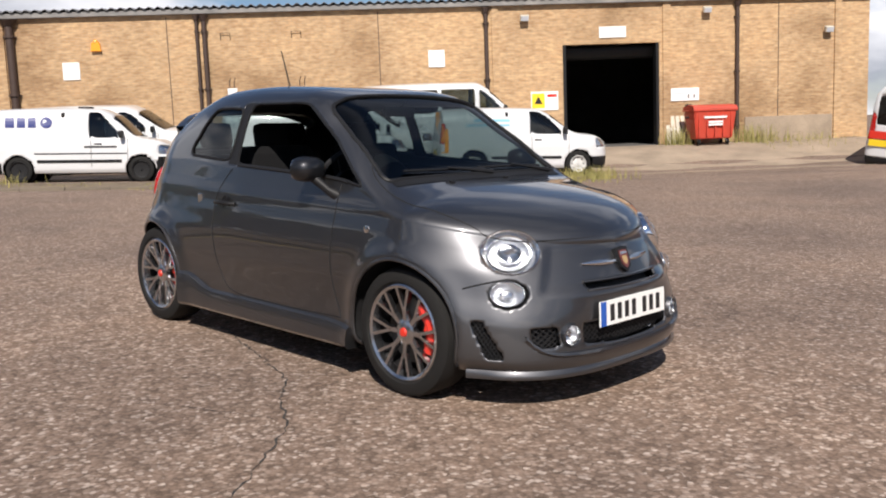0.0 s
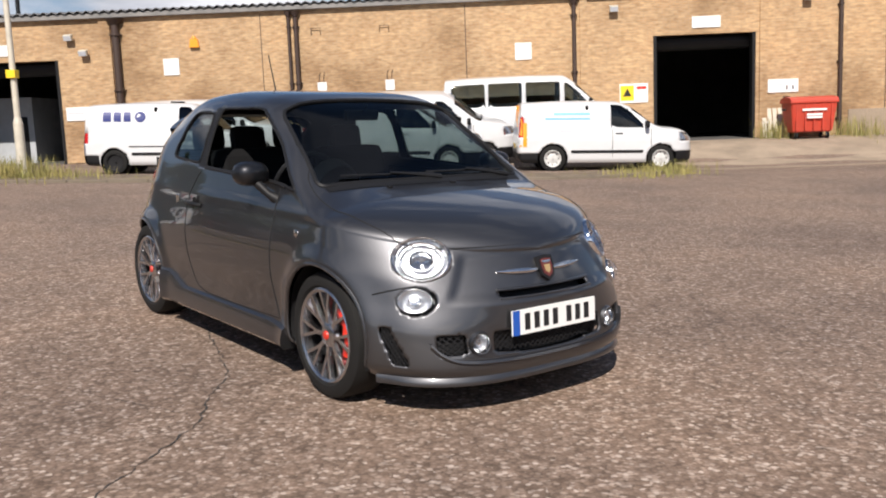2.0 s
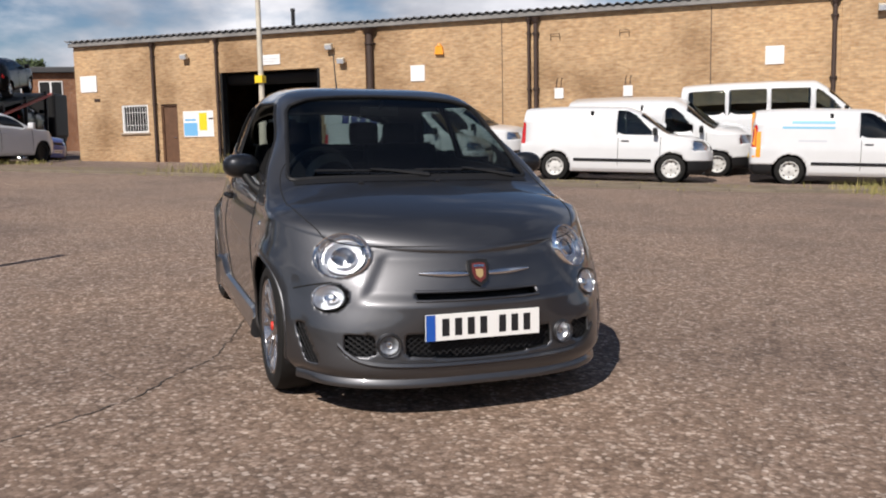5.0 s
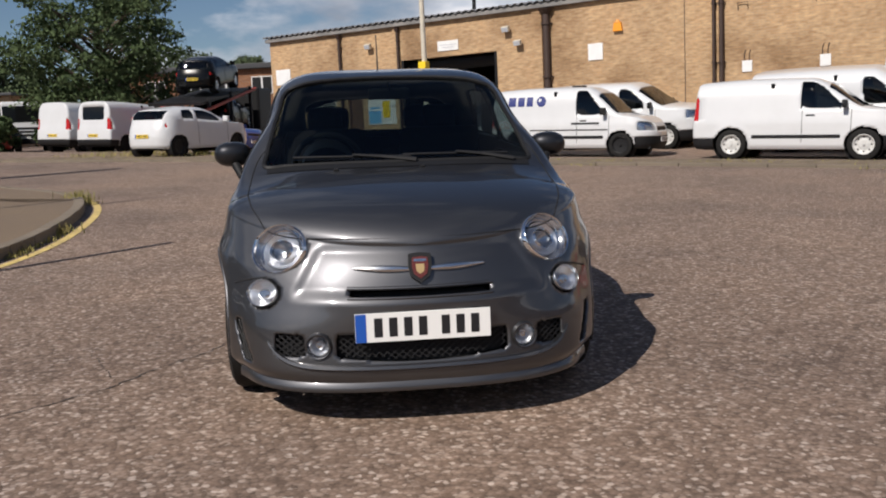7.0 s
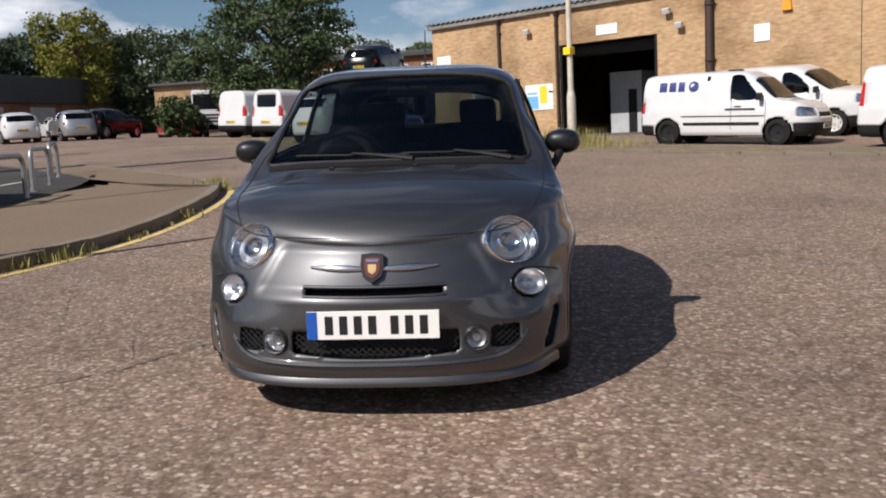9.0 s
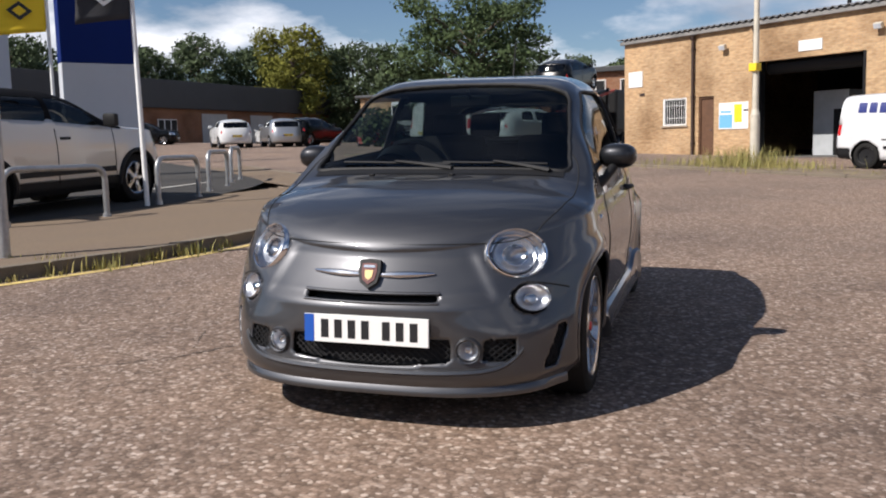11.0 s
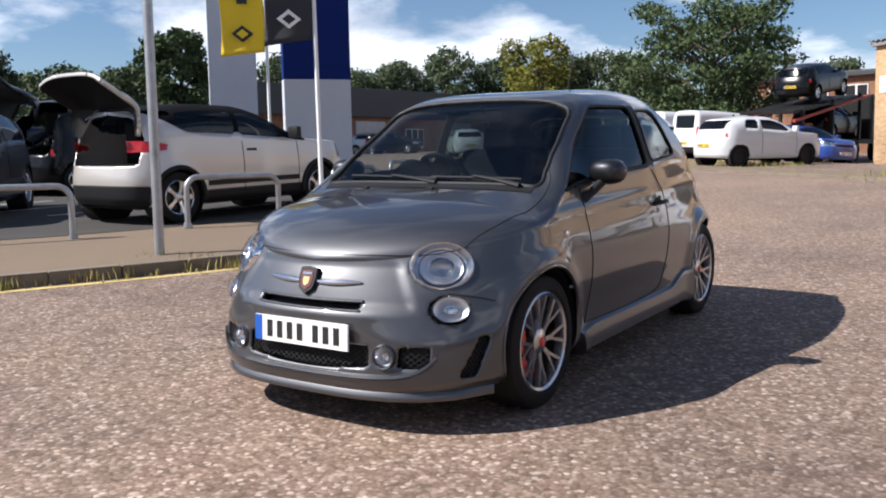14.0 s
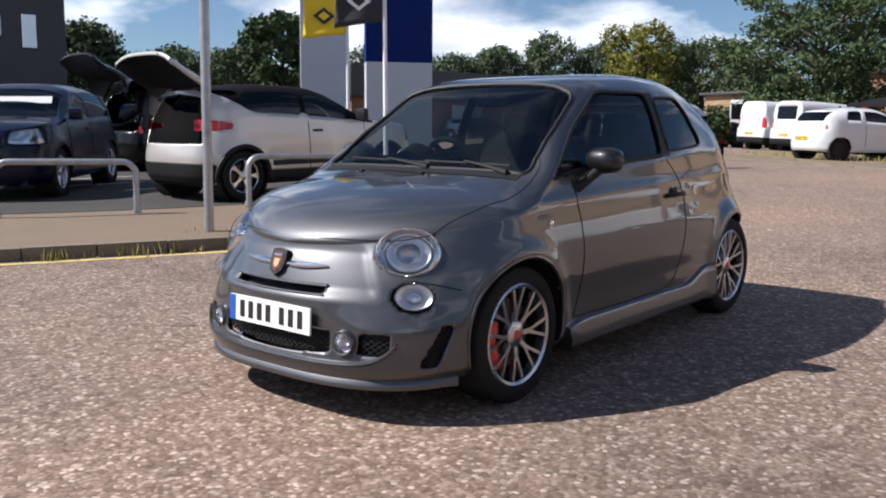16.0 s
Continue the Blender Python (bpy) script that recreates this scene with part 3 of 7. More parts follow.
    # the skin's place at a height, a width or from above
    def slice(s, z):
        out = []
        for c in range(s.G.shape[1]):
            col = s.G[:, c]
            k = np.argmax(col[:, 2] >= z)
            if col[k, 2] < z:
                out.append(col[-1])
                continue
            if k == 0:
                out.append(col[0])
                continue
            t = (z - col[k - 1, 2]) / max(col[k, 2] - col[k - 1, 2], 1e-9)
            out.append(col[k - 1] * (1 - t) + col[k] * t)
        return np.array(out)

    def side(s, x, z):
        p = s.slice(z)
        p = p[s.na // 3:len(p) - s.nr // 3]
        o = np.argsort(p[:, 0])
        return float(np.interp(x, p[o, 0], p[o, 1]))

    def front(s, y, z):
        p = s.slice(z)[:s.na + 8]
        return float(np.interp(abs(y), p[:, 1], p[:, 0]))

    def back(s, y, z):
        p = s.slice(z)[s.na + s.ns - 6:]
        return float(np.interp(abs(y), p[::-1, 1], p[::-1, 0]))

    def over(s, x, y):
        cap = s.G[s.n0 - 1:]
        xs = cap[0, :, 0]
        o = np.argsort(xs)
        k = int(np.clip(np.searchsorted(xs[o], x), 1, len(o) - 1))
        zz = []
        for c in (o[k - 1], o[k]):
            col = cap[:, c]
            zz.append(float(np.interp(abs(y), col[::-1, 1], col[::-1, 2])))
        t = (x - xs[o[k - 1]]) / max(xs[o[k]] - xs[o[k - 1]], 1e-9)
        return zz[0] * (1 - t) + zz[1] * t


def half_planes(*ds, k=0.012):
    """A region with rounded corners: the soft largest of signed distances."""
    a = np.stack(np.broadcast_arrays(*ds))
    return k * np.log(np.exp(np.clip(a / k, -60, 60)).sum(0))


def line_d(X, Z, p, q):
    """The distance from the line p to q, above nought on its left hand."""
    dx, dz = q[0] - p[0], q[1] - p[1]
    l = math.hypot(dx, dz)
    return (-(X - p[0]) * dz + (Z - p[1]) * dx) / l

# ---- ground ----


def spread(lo, hi, fine_lo, fine_hi, fine, grow=1.35):
    out, x = [], fine_lo
    while x <= fine_hi:
        out.append(x)
        x += fine
    d = fine
    x = out[-1]
    while x < hi:
        d *= grow
        x += d
        out.append(min(x, hi))
    d = fine
    x = out[0]
    while x > lo:
        d *= grow
        x -= d
        out.insert(0, max(x, lo))
    return out


def sheet(name, xs, ys, f, mat, label, kind="structure", inside=None):
    bm = bmesh.new()
    vs = {}
    for i in range(len(xs) - 1):
        for j in range(len(ys) - 1):
            if inside and not inside((xs[i] + xs[i + 1]) / 2, (ys[j] + ys[j + 1]) / 2):
                continue
            q = []
            for a, b in ((i, j), (i + 1, j), (i + 1, j + 1), (i, j + 1)):
                if (a, b) not in vs:
                    vs[a, b] = bm.verts.new((xs[a], ys[b], f(xs[a], ys[b])))
                q.append(vs[a, b])
            bm.faces.new(q)
    return tagged(part(name, bm, mat, smooth=True), label, name, kind=kind)


sheet("ground", spread(-900, 900, -30, 16, 1.0), spread(-900, 900, -12, 30, 1.0), lies, M["asphalt"], "worn brown-grey asphalt yard with pale stone chips")

# the raised pavement with its curved kerb
EDGE = [(-3.9, -14), (-4.0, -8), (-4.1, -5), (-4.36, -3.4), (-4.56, -2.5), (-4.78, -1.6), (-5.08, -0.55), (-5.45, 0.25), (-6.25, 1.33), (-7.2, 2.25), (-8.0, 3.0),
        (-8.7, 3.55), (-9.3, 3.95), (-9.9, 4.25), (-10.6, 4.45), (-11.6, 4.6), (-14, 4.9), (-19, 5.5)]


def resample(pts, step):
    pts = [Vector((*p, 0)) if len(p) == 2 else Vector(p) for p in pts]
    out = []
    left = 0.0
    for a, b in zip(pts, pts[1:]):
        l = (b - a).length
        t = left
        while t < l:
            out.append(a.lerp(b, t / l))
            t += step
        left = t - l
    out.append(pts[-1])
    return out


def soften(pts, times=3):
    for _ in range(times):
        pts = [pts[0]] + [(pts[i - 1] + pts[i] * 2 + pts[i + 1]) / 4 for i in range(1, len(pts) - 1)] + [pts[-1]]
    return pts


LINE = soften(resample(EDGE, 0.3), 8)


def strip(name, line, off0, off1, up, mat, label, kind="structure", down=None):
    """A band along a line, from off0 to off1 to its left hand, up above the yard."""
    bm = bmesh.new()
    rows = []
    for i, p in enumerate(line):
        d = (line[min(i + 1, len(line) - 1)] - line[max(i - 1, 0)]).normalized()
        n = Vector((-d.y, d.x, 0))
        row = []
        for o in (off0, off1):
            q = p + n * o
            row.append(bm.verts.new((q.x, q.y, lies(q.x, q.y) + up)))
        if down is not None:
            q = p + n * off0
            row.insert(0, bm.verts.new((q.x, q.y, lies(q.x, q.y) + down)))
        rows.append(row)
    for a, b in zip(rows, rows[1:]):
        for k in range(len(a) - 1):
            bm.faces.new((a[k], b[k], b[k + 1], a[k + 1]))
    bmesh.ops.recalc_face_normals(bm, faces=bm.faces)
    return tagged(part(name, bm, mat), label, name, kind=kind)


KERB = 0.115
bm = bmesh.new()
edge = [bm.verts.new((p.x, p.y, lies(p.x, p.y) + KERB - 0.012)) for p in LINE]
back = [bm.verts.new((min(p.x - 0.3, -9.5 - 0.5 * abs(p.y)) if p.y < 3.9 else p.x - 0.2, p.y if p.y < 3.0 else 3.0 + (p.y - 3.0) * 0.2, 0)) for p in LINE]
for v in back:
    v.co.z = lies(v.co.x, v.co.y) + KERB - 0.012
for i in range(len(LINE) - 1):
    bm.faces.new((edge[i], edge[i + 1], back[i + 1], back[i]))
bmesh.ops.triangulate(bm, faces=bm.faces)
bmesh.ops.recalc_face_normals(bm, faces=bm.faces)
tagged(part("pavement", bm, M["tan_tarmac"]), "dusty tan tarmac pavement behind a kerb", "pavement", kind="structure")

# ---- the car park behind the hoops: dark tarmac with the cars' shade in its colour ----
CAR_PARK = soften(resample([(-7.3, -40), (-7.3, -5.2), (-7.5, -3), (-8.1, -1.5), (-8.65, -0.2), (-9.2, 0.7), (-10.1, 1.6), (-11.1, 2.5), (-12.1, 3.3), (-14, 3.7), (-19, 4.3), (-58, 6.6)], 0.5), 4)
bm = bmesh.new()
park_rows = []
for p in CAR_PARK:
    xs = [p.x, min(p.x - 0.01, -12.0), min(p.x - 0.02, -20.0), min(p.x - 0.03, -60.0)]
    park_rows.append([bm.verts.new((x, p.y, lies(x, p.y) + KERB - 0.006)) for x in xs])
for a, b in zip(park_rows, park_rows[1:]):
    for k in range(3):
        bm.faces.new((a[k], a[k + 1], b[k + 1], b[k]))
bmesh.ops.recalc_face_normals(bm, faces=bm.faces)
tagged(part("car_park", bm, M["shade_dark_tarmac"], None, smooth=True), "dark tarmac of the car park behind the steel hoops, darkened further for the cars' shade", "car park", kind="structure")
strip("yellow_line", [p for p in LINE if p.y > -12 and p.x > -11.5], -0.20, -0.11, 0.005, M["yellow_line"], "worn yellow line along the kerb")

# the strip before the parked vans, and its low kerb
VAN_EDGE = soften(resample([(-26, 11.6), (-18, 12.2), (-12.5, 12.25), (-7.4, 12.15), (-4, 12.45), (-0.7, 12.35), (1.3, 12.5), (2.6, 13.0), (3.5, 14.0), (3.9, 15.4)], 0.4), 5)

# ---- the long brick building ----
W = 22.91
EAVES = 4.96
X0, X1 = -23.6, 15.0
DOORS = [(-17.25, -13.3, 3.72), (5.05, 8.12, 3.70)]
building = thing("warehouse", Matrix.Identity(4), "long single-storey buff brick warehouse with two open vehicle doors", "building", kind="structure")


def wall_slab(x0, x1, z0, z1):
    part("wall", boxed(x0, x1, W, W + 0.3, z0, z1), M["brick"], building)


segments = [(X0, -21.55), (-20.38, -19.8), (-19.1, DOORS[0][0]), (DOORS[0][1], DOORS[1][0]), (DOORS[1][1], X1)]
for a, b in segments:
    wall_slab(a, b, 0.0, EAVES)
for a, b, h in DOORS:
    wall_slab(a, b, h, EAVES)
wall_slab(-21.55, -20.38, 0.0, 1.70)
wall_slab(-21.55, -20.38, 2.72, EAVES)
wall_slab(-19.8, -19.1, 2.70, EAVES)
part("wall", boxed(X0, X0 + 0.3, W + 0.3, W + 24, 0.0, EAVES), M["brick"], building)
part("wall", boxed(X1 - 0.3, X1, W + 0.3, W + 24, 0.0, EAVES), M["brick"], building)
part("wall", boxed(X0, X1, W + 24, W + 24.3, 0.0, EAVES), M["brick"], building)
# brick piers
for x, w in ((-17.45, 0.22), (-11.75, 0.35), (2.95, 0.22), (8.35, 0.24), (13.95, 0.22)):
    part("pier", boxed(x - w / 2, x + w / 2, W - 0.06, W - 0.001, 0.2, EAVES - 0.02, 0.006), M["brick"], building)
# darker movement joints
for x in (-0.62, -2.1 - 5.0 + 0.2, 12.0):
    part("movement_joint", boxed(x - 0.012, x + 0.012, W - 0.006, W + 0.01, 0.4, EAVES - 0.1), M["pipe"], building)
# plastered plinth by the door bays
part("plinth", boxed(10.9, 13.8, W - 0.05, W - 0.002, 0.2, 1.28, 0.01), M["concrete"], building)
# roof with a corrugated edge
part("gutter", boxed(X0 - 0.1, X1 + 0.1, W - 0.16, W - 0.02, EAVES - 0.04, EAVES + 0.10, 0.02), M["fascia"], building)
part("fascia_board", boxed(X0 - 0.05, X1, W - 0.02, W + 0.32, EAVES + 0.001, EAVES + 0.14), M["fascia"], building)
bm = bmesh.new()
cr = []
n = int((X1 - X0 + 0.4) / 0.045)
for i in range(n + 1):
    x = X0 - 0.2 + i * 0.045
    z = 0.035 * math.cos(i * 2 * math.pi / 6)
    cr.append([bm.verts.new((x, W - 0.22, EAVES + 0.16 + z)), bm.verts.new((x, W + 12, EAVES + 1.15 + z)), bm.verts.new((x, W - 0.22, EAVES + 0.145 + z))])
for a, b in zip(cr, cr[1:]):
    bm.faces.new((a[0], b[0], b[1], a[1]))
    bm.faces.new((a[2], b[2], b[0], a[0]))
part("roof", bm, M["roofing"], building, "grey corrugated roof sheets")
part("roof", boxed(X0 - 0.1, X1, W + 12, W + 24.4, EAVES + 1.1, EAVES + 1.2), M["roofing"], building)
# inside: floor, ceiling and partitions in one dark grey, and a pale box
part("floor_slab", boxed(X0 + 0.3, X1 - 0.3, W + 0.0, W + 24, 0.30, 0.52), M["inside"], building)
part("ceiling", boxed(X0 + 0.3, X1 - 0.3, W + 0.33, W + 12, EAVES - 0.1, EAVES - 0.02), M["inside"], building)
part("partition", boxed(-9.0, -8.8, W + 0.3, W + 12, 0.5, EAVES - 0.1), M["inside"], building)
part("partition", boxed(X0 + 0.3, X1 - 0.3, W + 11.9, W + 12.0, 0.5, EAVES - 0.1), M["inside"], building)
office = part("office_box", boxed(-16.9, -15.55, W + 2.6, W + 5.0, 0.52, 2.75), M["pale_inside"], building, "pale partition inside the open doorway")
part("doorway", boxed(-16.1, -15.75, W + 2.58, W + 2.598, 0.53, 2.1), M["trim"], office)
# steel door jambs and drum housings
for a, b, h in DOORS:
    for x in (a + 0.05, b - 0.05):
        part("door_jamb", boxed(x - 0.05, x + 0.05, W - 0.012, W + 0.29, 0.45, h - 0.001, 0.008), M["trim"], building)
    part("shutter_roll", cyl(bmesh.new(), (a + 0.1, W + 0.55, h - 0.2), (b - 0.1, W + 0.55, h - 0.2), 0.24), M["trim"], building)

# the barred window and the brown door
win = thing("window_1", Matrix.Translation((-20.965, W, 1.70)), "white barred window in the brick wall", "window", kind="structure")
for n_, a in (("window_frame", (-0.585, -0.52, 0.02, 0.12, 0, 1.02)), ("window_frame", (0.52, 0.585, 0.02, 0.12, 0, 1.02)), ("window_frame", (-0.52, 0.52, 0.02, 0.12, 0, 0.06)), ("window_frame", (-0.52, 0.52, 0.02, 0.12, 0.96, 1.02))):
    part(n_, boxed(*a), M["window_white"], win)
part("pane", boxed(-0.52, 0.52, 0.10, 0.105, 0.06, 0.96), M["dark_glass"], win)
part("window_sill", boxed(-0.65, 0.65, -0.06, 0.02, -0.06, 0.0, 0.008), M["concrete"], win)
for i in range(9):
    x = -0.47 + i * 0.1175
    part("bar", cyl(bmesh.new(), (x, 0.0, 0.03), (x, 0.0, 0.99), 0.011, seg=8), M["window_white"], win)
for z in (0.28, 0.74):
    part("bar", cyl(bmesh.new(), (-0.52, 0.014, z), (0.52, 0.014, z), 0.010, seg=8), M["window_white"], win)
door = thing("door_1", Matrix.Translation((-19.45, W, 0.5)), "brown timber door set in the brick wall", "door", kind="structure")
part("leaf", boxed(-0.30, 0.30, 0.10, 0.15, 0.0, 2.12, 0.01), M["wood"], door)
for a in ((-0.35, -0.30, 0.05, 0.17, 0, 2.2), (0.30, 0.35, 0.05, 0.17, 0, 2.2), (-0.30, 0.30, 0.05, 0.17, 2.13, 2.2)):
    part("door_frame", boxed(*a), M["wood"], door)
part("door_handle", cyl(bmesh.new(), (0.22, 0.06, 1.0), (0.12, 0.06, 1.0), 0.012, seg=8), M["satin"], door)


def downpipe(x, top, bottom, r=0.05, hopper=True, y=0.0):
    ob = thing("downpipe", Matrix.Translation((x, W - 0.09, 0)), "brown iron rainwater pipe on the brick wall", "pipe", "rainwater pipes")
    part("pipe", cyl(bmesh.new(), (0, 0, bottom), (0, 0, top - 0.12), r, seg=12), M["pipe"], ob, smooth=True)
    if hopper:
        part("hopper", cyl(bmesh.new(), (0, -0.01, top - 0.16), (0, -0.01, top), r * 1.15, r * 2.2, seg=10), M["pipe"], ob, smooth=True)
    for z in (bottom + 0.5, (top + bottom) / 2, top - 0.5):
        part("collar", cyl(bmesh.new(), (0, 0, z), (0, 0, z + 0.06), r * 1.35, seg=12), M["pipe"], ob)
        part("bracket", boxed(-r * 1.6, r * 1.6, 0.02, 0.088, z + 0.015, z + 0.045), M["pipe"], ob)


for x, r in ((-20.02, 0.055), (-17.32, 0.05), (-11.40, 0.12), (-6.02, 0.05), (-5.80, 0.07), (2.66, 0.065), (10.62, 0.06)):
    downpipe(x, EAVES - 0.08, 0.5, r)


def board(x0, x1, z0, z1, label, extra=(), name="wall_sign", cat="sign", mat="sign"):
    ob = thing(name, Matrix.Translation((x0, W - 0.03, z0)), label, cat)
    part("panel", boxed(0, x1 - x0, 0, 0.028, 0, z1 - z0, 0.004), M[mat], ob)
    for (a, b, c, d, m) in extra:
        part("mark", boxed(a * (x1 - x0), b * (x1 - x0), -0.004, 0.0005, c * (z1 - z0), d * (z1 - z0)), M[m], ob)
    return ob


board(-9.99, -9.50, 3.12, 3.63, "small square white blank board high on brick")
board(0.87, 1.37, 3.15, 3.66, "small square white blank board high on brick")
for x in (-5.09, -2.99):
    ob = board(x - 0.14, x + 0.14, 2.40, 2.72, "small pale grey wall box on brick", name="wall_box", cat="box", mat="sign")
    for dx in (0.06, 0.2):
        part("cable", tube(bmesh.new(), [(dx, -0.0, 0.32), (dx, 0.01, 0.5), (dx + 0.04, 0.02, 0.62)], 0.012, 6), M["pipe"], ob)
board(-15.65, -14.80, 3.90, 4.24, "white sign board over the warehouse door", [(0.1, 0.9, 0.55, 0.62, "totem_grey"), (0.2, 0.8, 0.3, 0.36, "totem_grey")])
board(6.21, 7.06, 3.88, 4.22, "white sign board over the warehouse door", [(0.1, 0.9, 0.55, 0.62, "totem_grey"), (0.2, 0.8, 0.3, 0.36, "totem_grey")])
board(-18.85, -17.50, 1.50, 2.42, "white notice with yellow warning panel and blue panel", [(0.02, 0.44, 0.05, 0.55, "sign_blue"), (0.06, 0.40, 0.62, 0.70, "sign_blue"), (0.50, 0.74, 0.25, 0.92, "sign_yellow"), (0.78, 0.96, 0.5, 0.9, "sign"), (0.8, 0.94, 0.66, 0.72, "red")])
board(-13.18, -12.02, 1.84, 2.26, "white notice board beside the open door", [(0.05, 0.5, 0.5, 0.6, "totem_grey"), (0.7, 0.76, 0.3, 0.75, "ink")])
ob = board(4.02, 4.88, 1.72, 2.30, "white safety notice with yellow warning triangle", [(0.03, 0.50, 0.12, 0.90, "sign_yellow"), (0.60, 0.94, 0.70, 0.84, "red"), (0.60, 0.94, 0.35, 0.42, "totem_grey")])
part("warning_triangle", prism(bmesh.new(), [(0.10, 0.20), (0.36, 0.20), (0.23, 0.44)], -0.009, -0.0045), M["ink"], ob)
board(8.49, 9.40, 1.86, 2.26, "white notice board beside the open door", [(0.08, 0.5, 0.55, 0.62, "totem_grey"), (0.08, 0.42, 0.35, 0.41, "totem_grey"), (0.6, 0.64, 0.2, 0.5, "ink"), (0.8, 0.84, 0.2, 0.5, "ink")])
board(8.95, 9.16, 1.45, 1.74, "dark letter box on the brick wall", name="letter_box", cat="box", mat="trim")
board(-23.35, -22.6, 3.25, 3.85, "white blank sign board near the corner")
board(-22.75, -22.5, 2.9, 3.0, "small dark vent brick", name="wall_vent", cat="vent", mat="pipe")
for x, z in ((-8.97, 4.05), ):
    ob = thing("alarm_box", Matrix.Translation((x, W - 0.02, z)), "orange alarm sounder box on the brick wall", "alarm")
    part("housing", prism(bmesh.new(), [(-0.15, -0.12), (0.15, -0.12), (0.11, 0.14), (-0.11, 0.14)], -0.09, 0.018), M["orange"], ob)
    part("lamp", lathe(bmesh.new(), [(0.0, 0.23), (0.05, 0.21), (0.07, 0.14)], 14, pose(0, -0.04, 0)), M["orange"], ob, smooth=True)


def flood(x, z, lab="rusty floodlight on the brick wall"):
    ob = thing("floodlight", Matrix.Translation((x, W - 0.02, z)), lab, "lamp", "wall floodlights")
    part("arm", boxed(-0.02, 0.02, -0.12, 0.018, -0.02, 0.02), M["pipe"], ob)
    part("head", boxed(-0.13, 0.13, -0.24, -0.10, -0.12, 0.06, 0.02, pose(0, 0, 0, 20)), M["pole"], ob)
    part("lens", boxed(-0.11, 0.11, -0.250, -0.238, -0.10, 0.04, 0, pose(0, 0, 0, 20)), M["totem_grey"], ob)


for x, z in ((3.85, 4.62), (9.61, 4.72), (-18.6, 4.42), (-12.85, 4.46), (-12.42, 3.98), (13.58, 4.02)):
    flood(x, z)
for x in (-5.2, -3.1):
    ob = thing("wall_hook", Matrix.Translation((x, W - 0.005, 4.25)), "small rusty iron bracket on brick", "bracket", "wall brackets")
    part("hook", tube(bmesh.new(), [(-0.14, 0, -0.1), (-0.14, -0.06, 0.1), (0.14, -0.06, 0.1), (0.14, 0, -0.1)], 0.012, 6), M["pipe"], ob)
vent = thing("roof_vent", Matrix.Translation((-15.9, W + 3.0, EAVES + 0.42)), "short dark flue pipe on the roof", "flue")
part("flue", cyl(bmesh.new(), (0, 0, -0.1), (0, 0, 0.75), 0.07, seg=12), M["trim"], vent)
part("cowl", cyl(bmesh.new(), (0, 0, 0.75), (0, 0, 0.84), 0.10, 0.08, seg=12), M["trim"], vent)

# unseen plain brick walls, added on the two open sides to darken reflections
for name, a in (("wall_south", (-70.0, 40.3, -46.3, -46.0, -2.2, 6.2)), ("wall_east", (40.0, 40.3, -46.0, 47.0, -2.2, 6.2))):
    tagged(part(name, boxed(*a), M["red_brick"]), "unseen plain brick wall added to darken reflections in the yard", "wall", kind="structure")

# pale apron before the right door, with the concrete strip along the vans
sheet("apron", spread(3.6, 30, 3.6, 16, 0.8), spread(17.6, 22.9, 17.6, 22.9, 0.66), lambda x, y: lies(x, y) + 0.006 + 0.004 * math.sin(x * 2), M["concrete"], "dusty pale concrete apron before the door")

# ---- vehicles: shared pieces ----


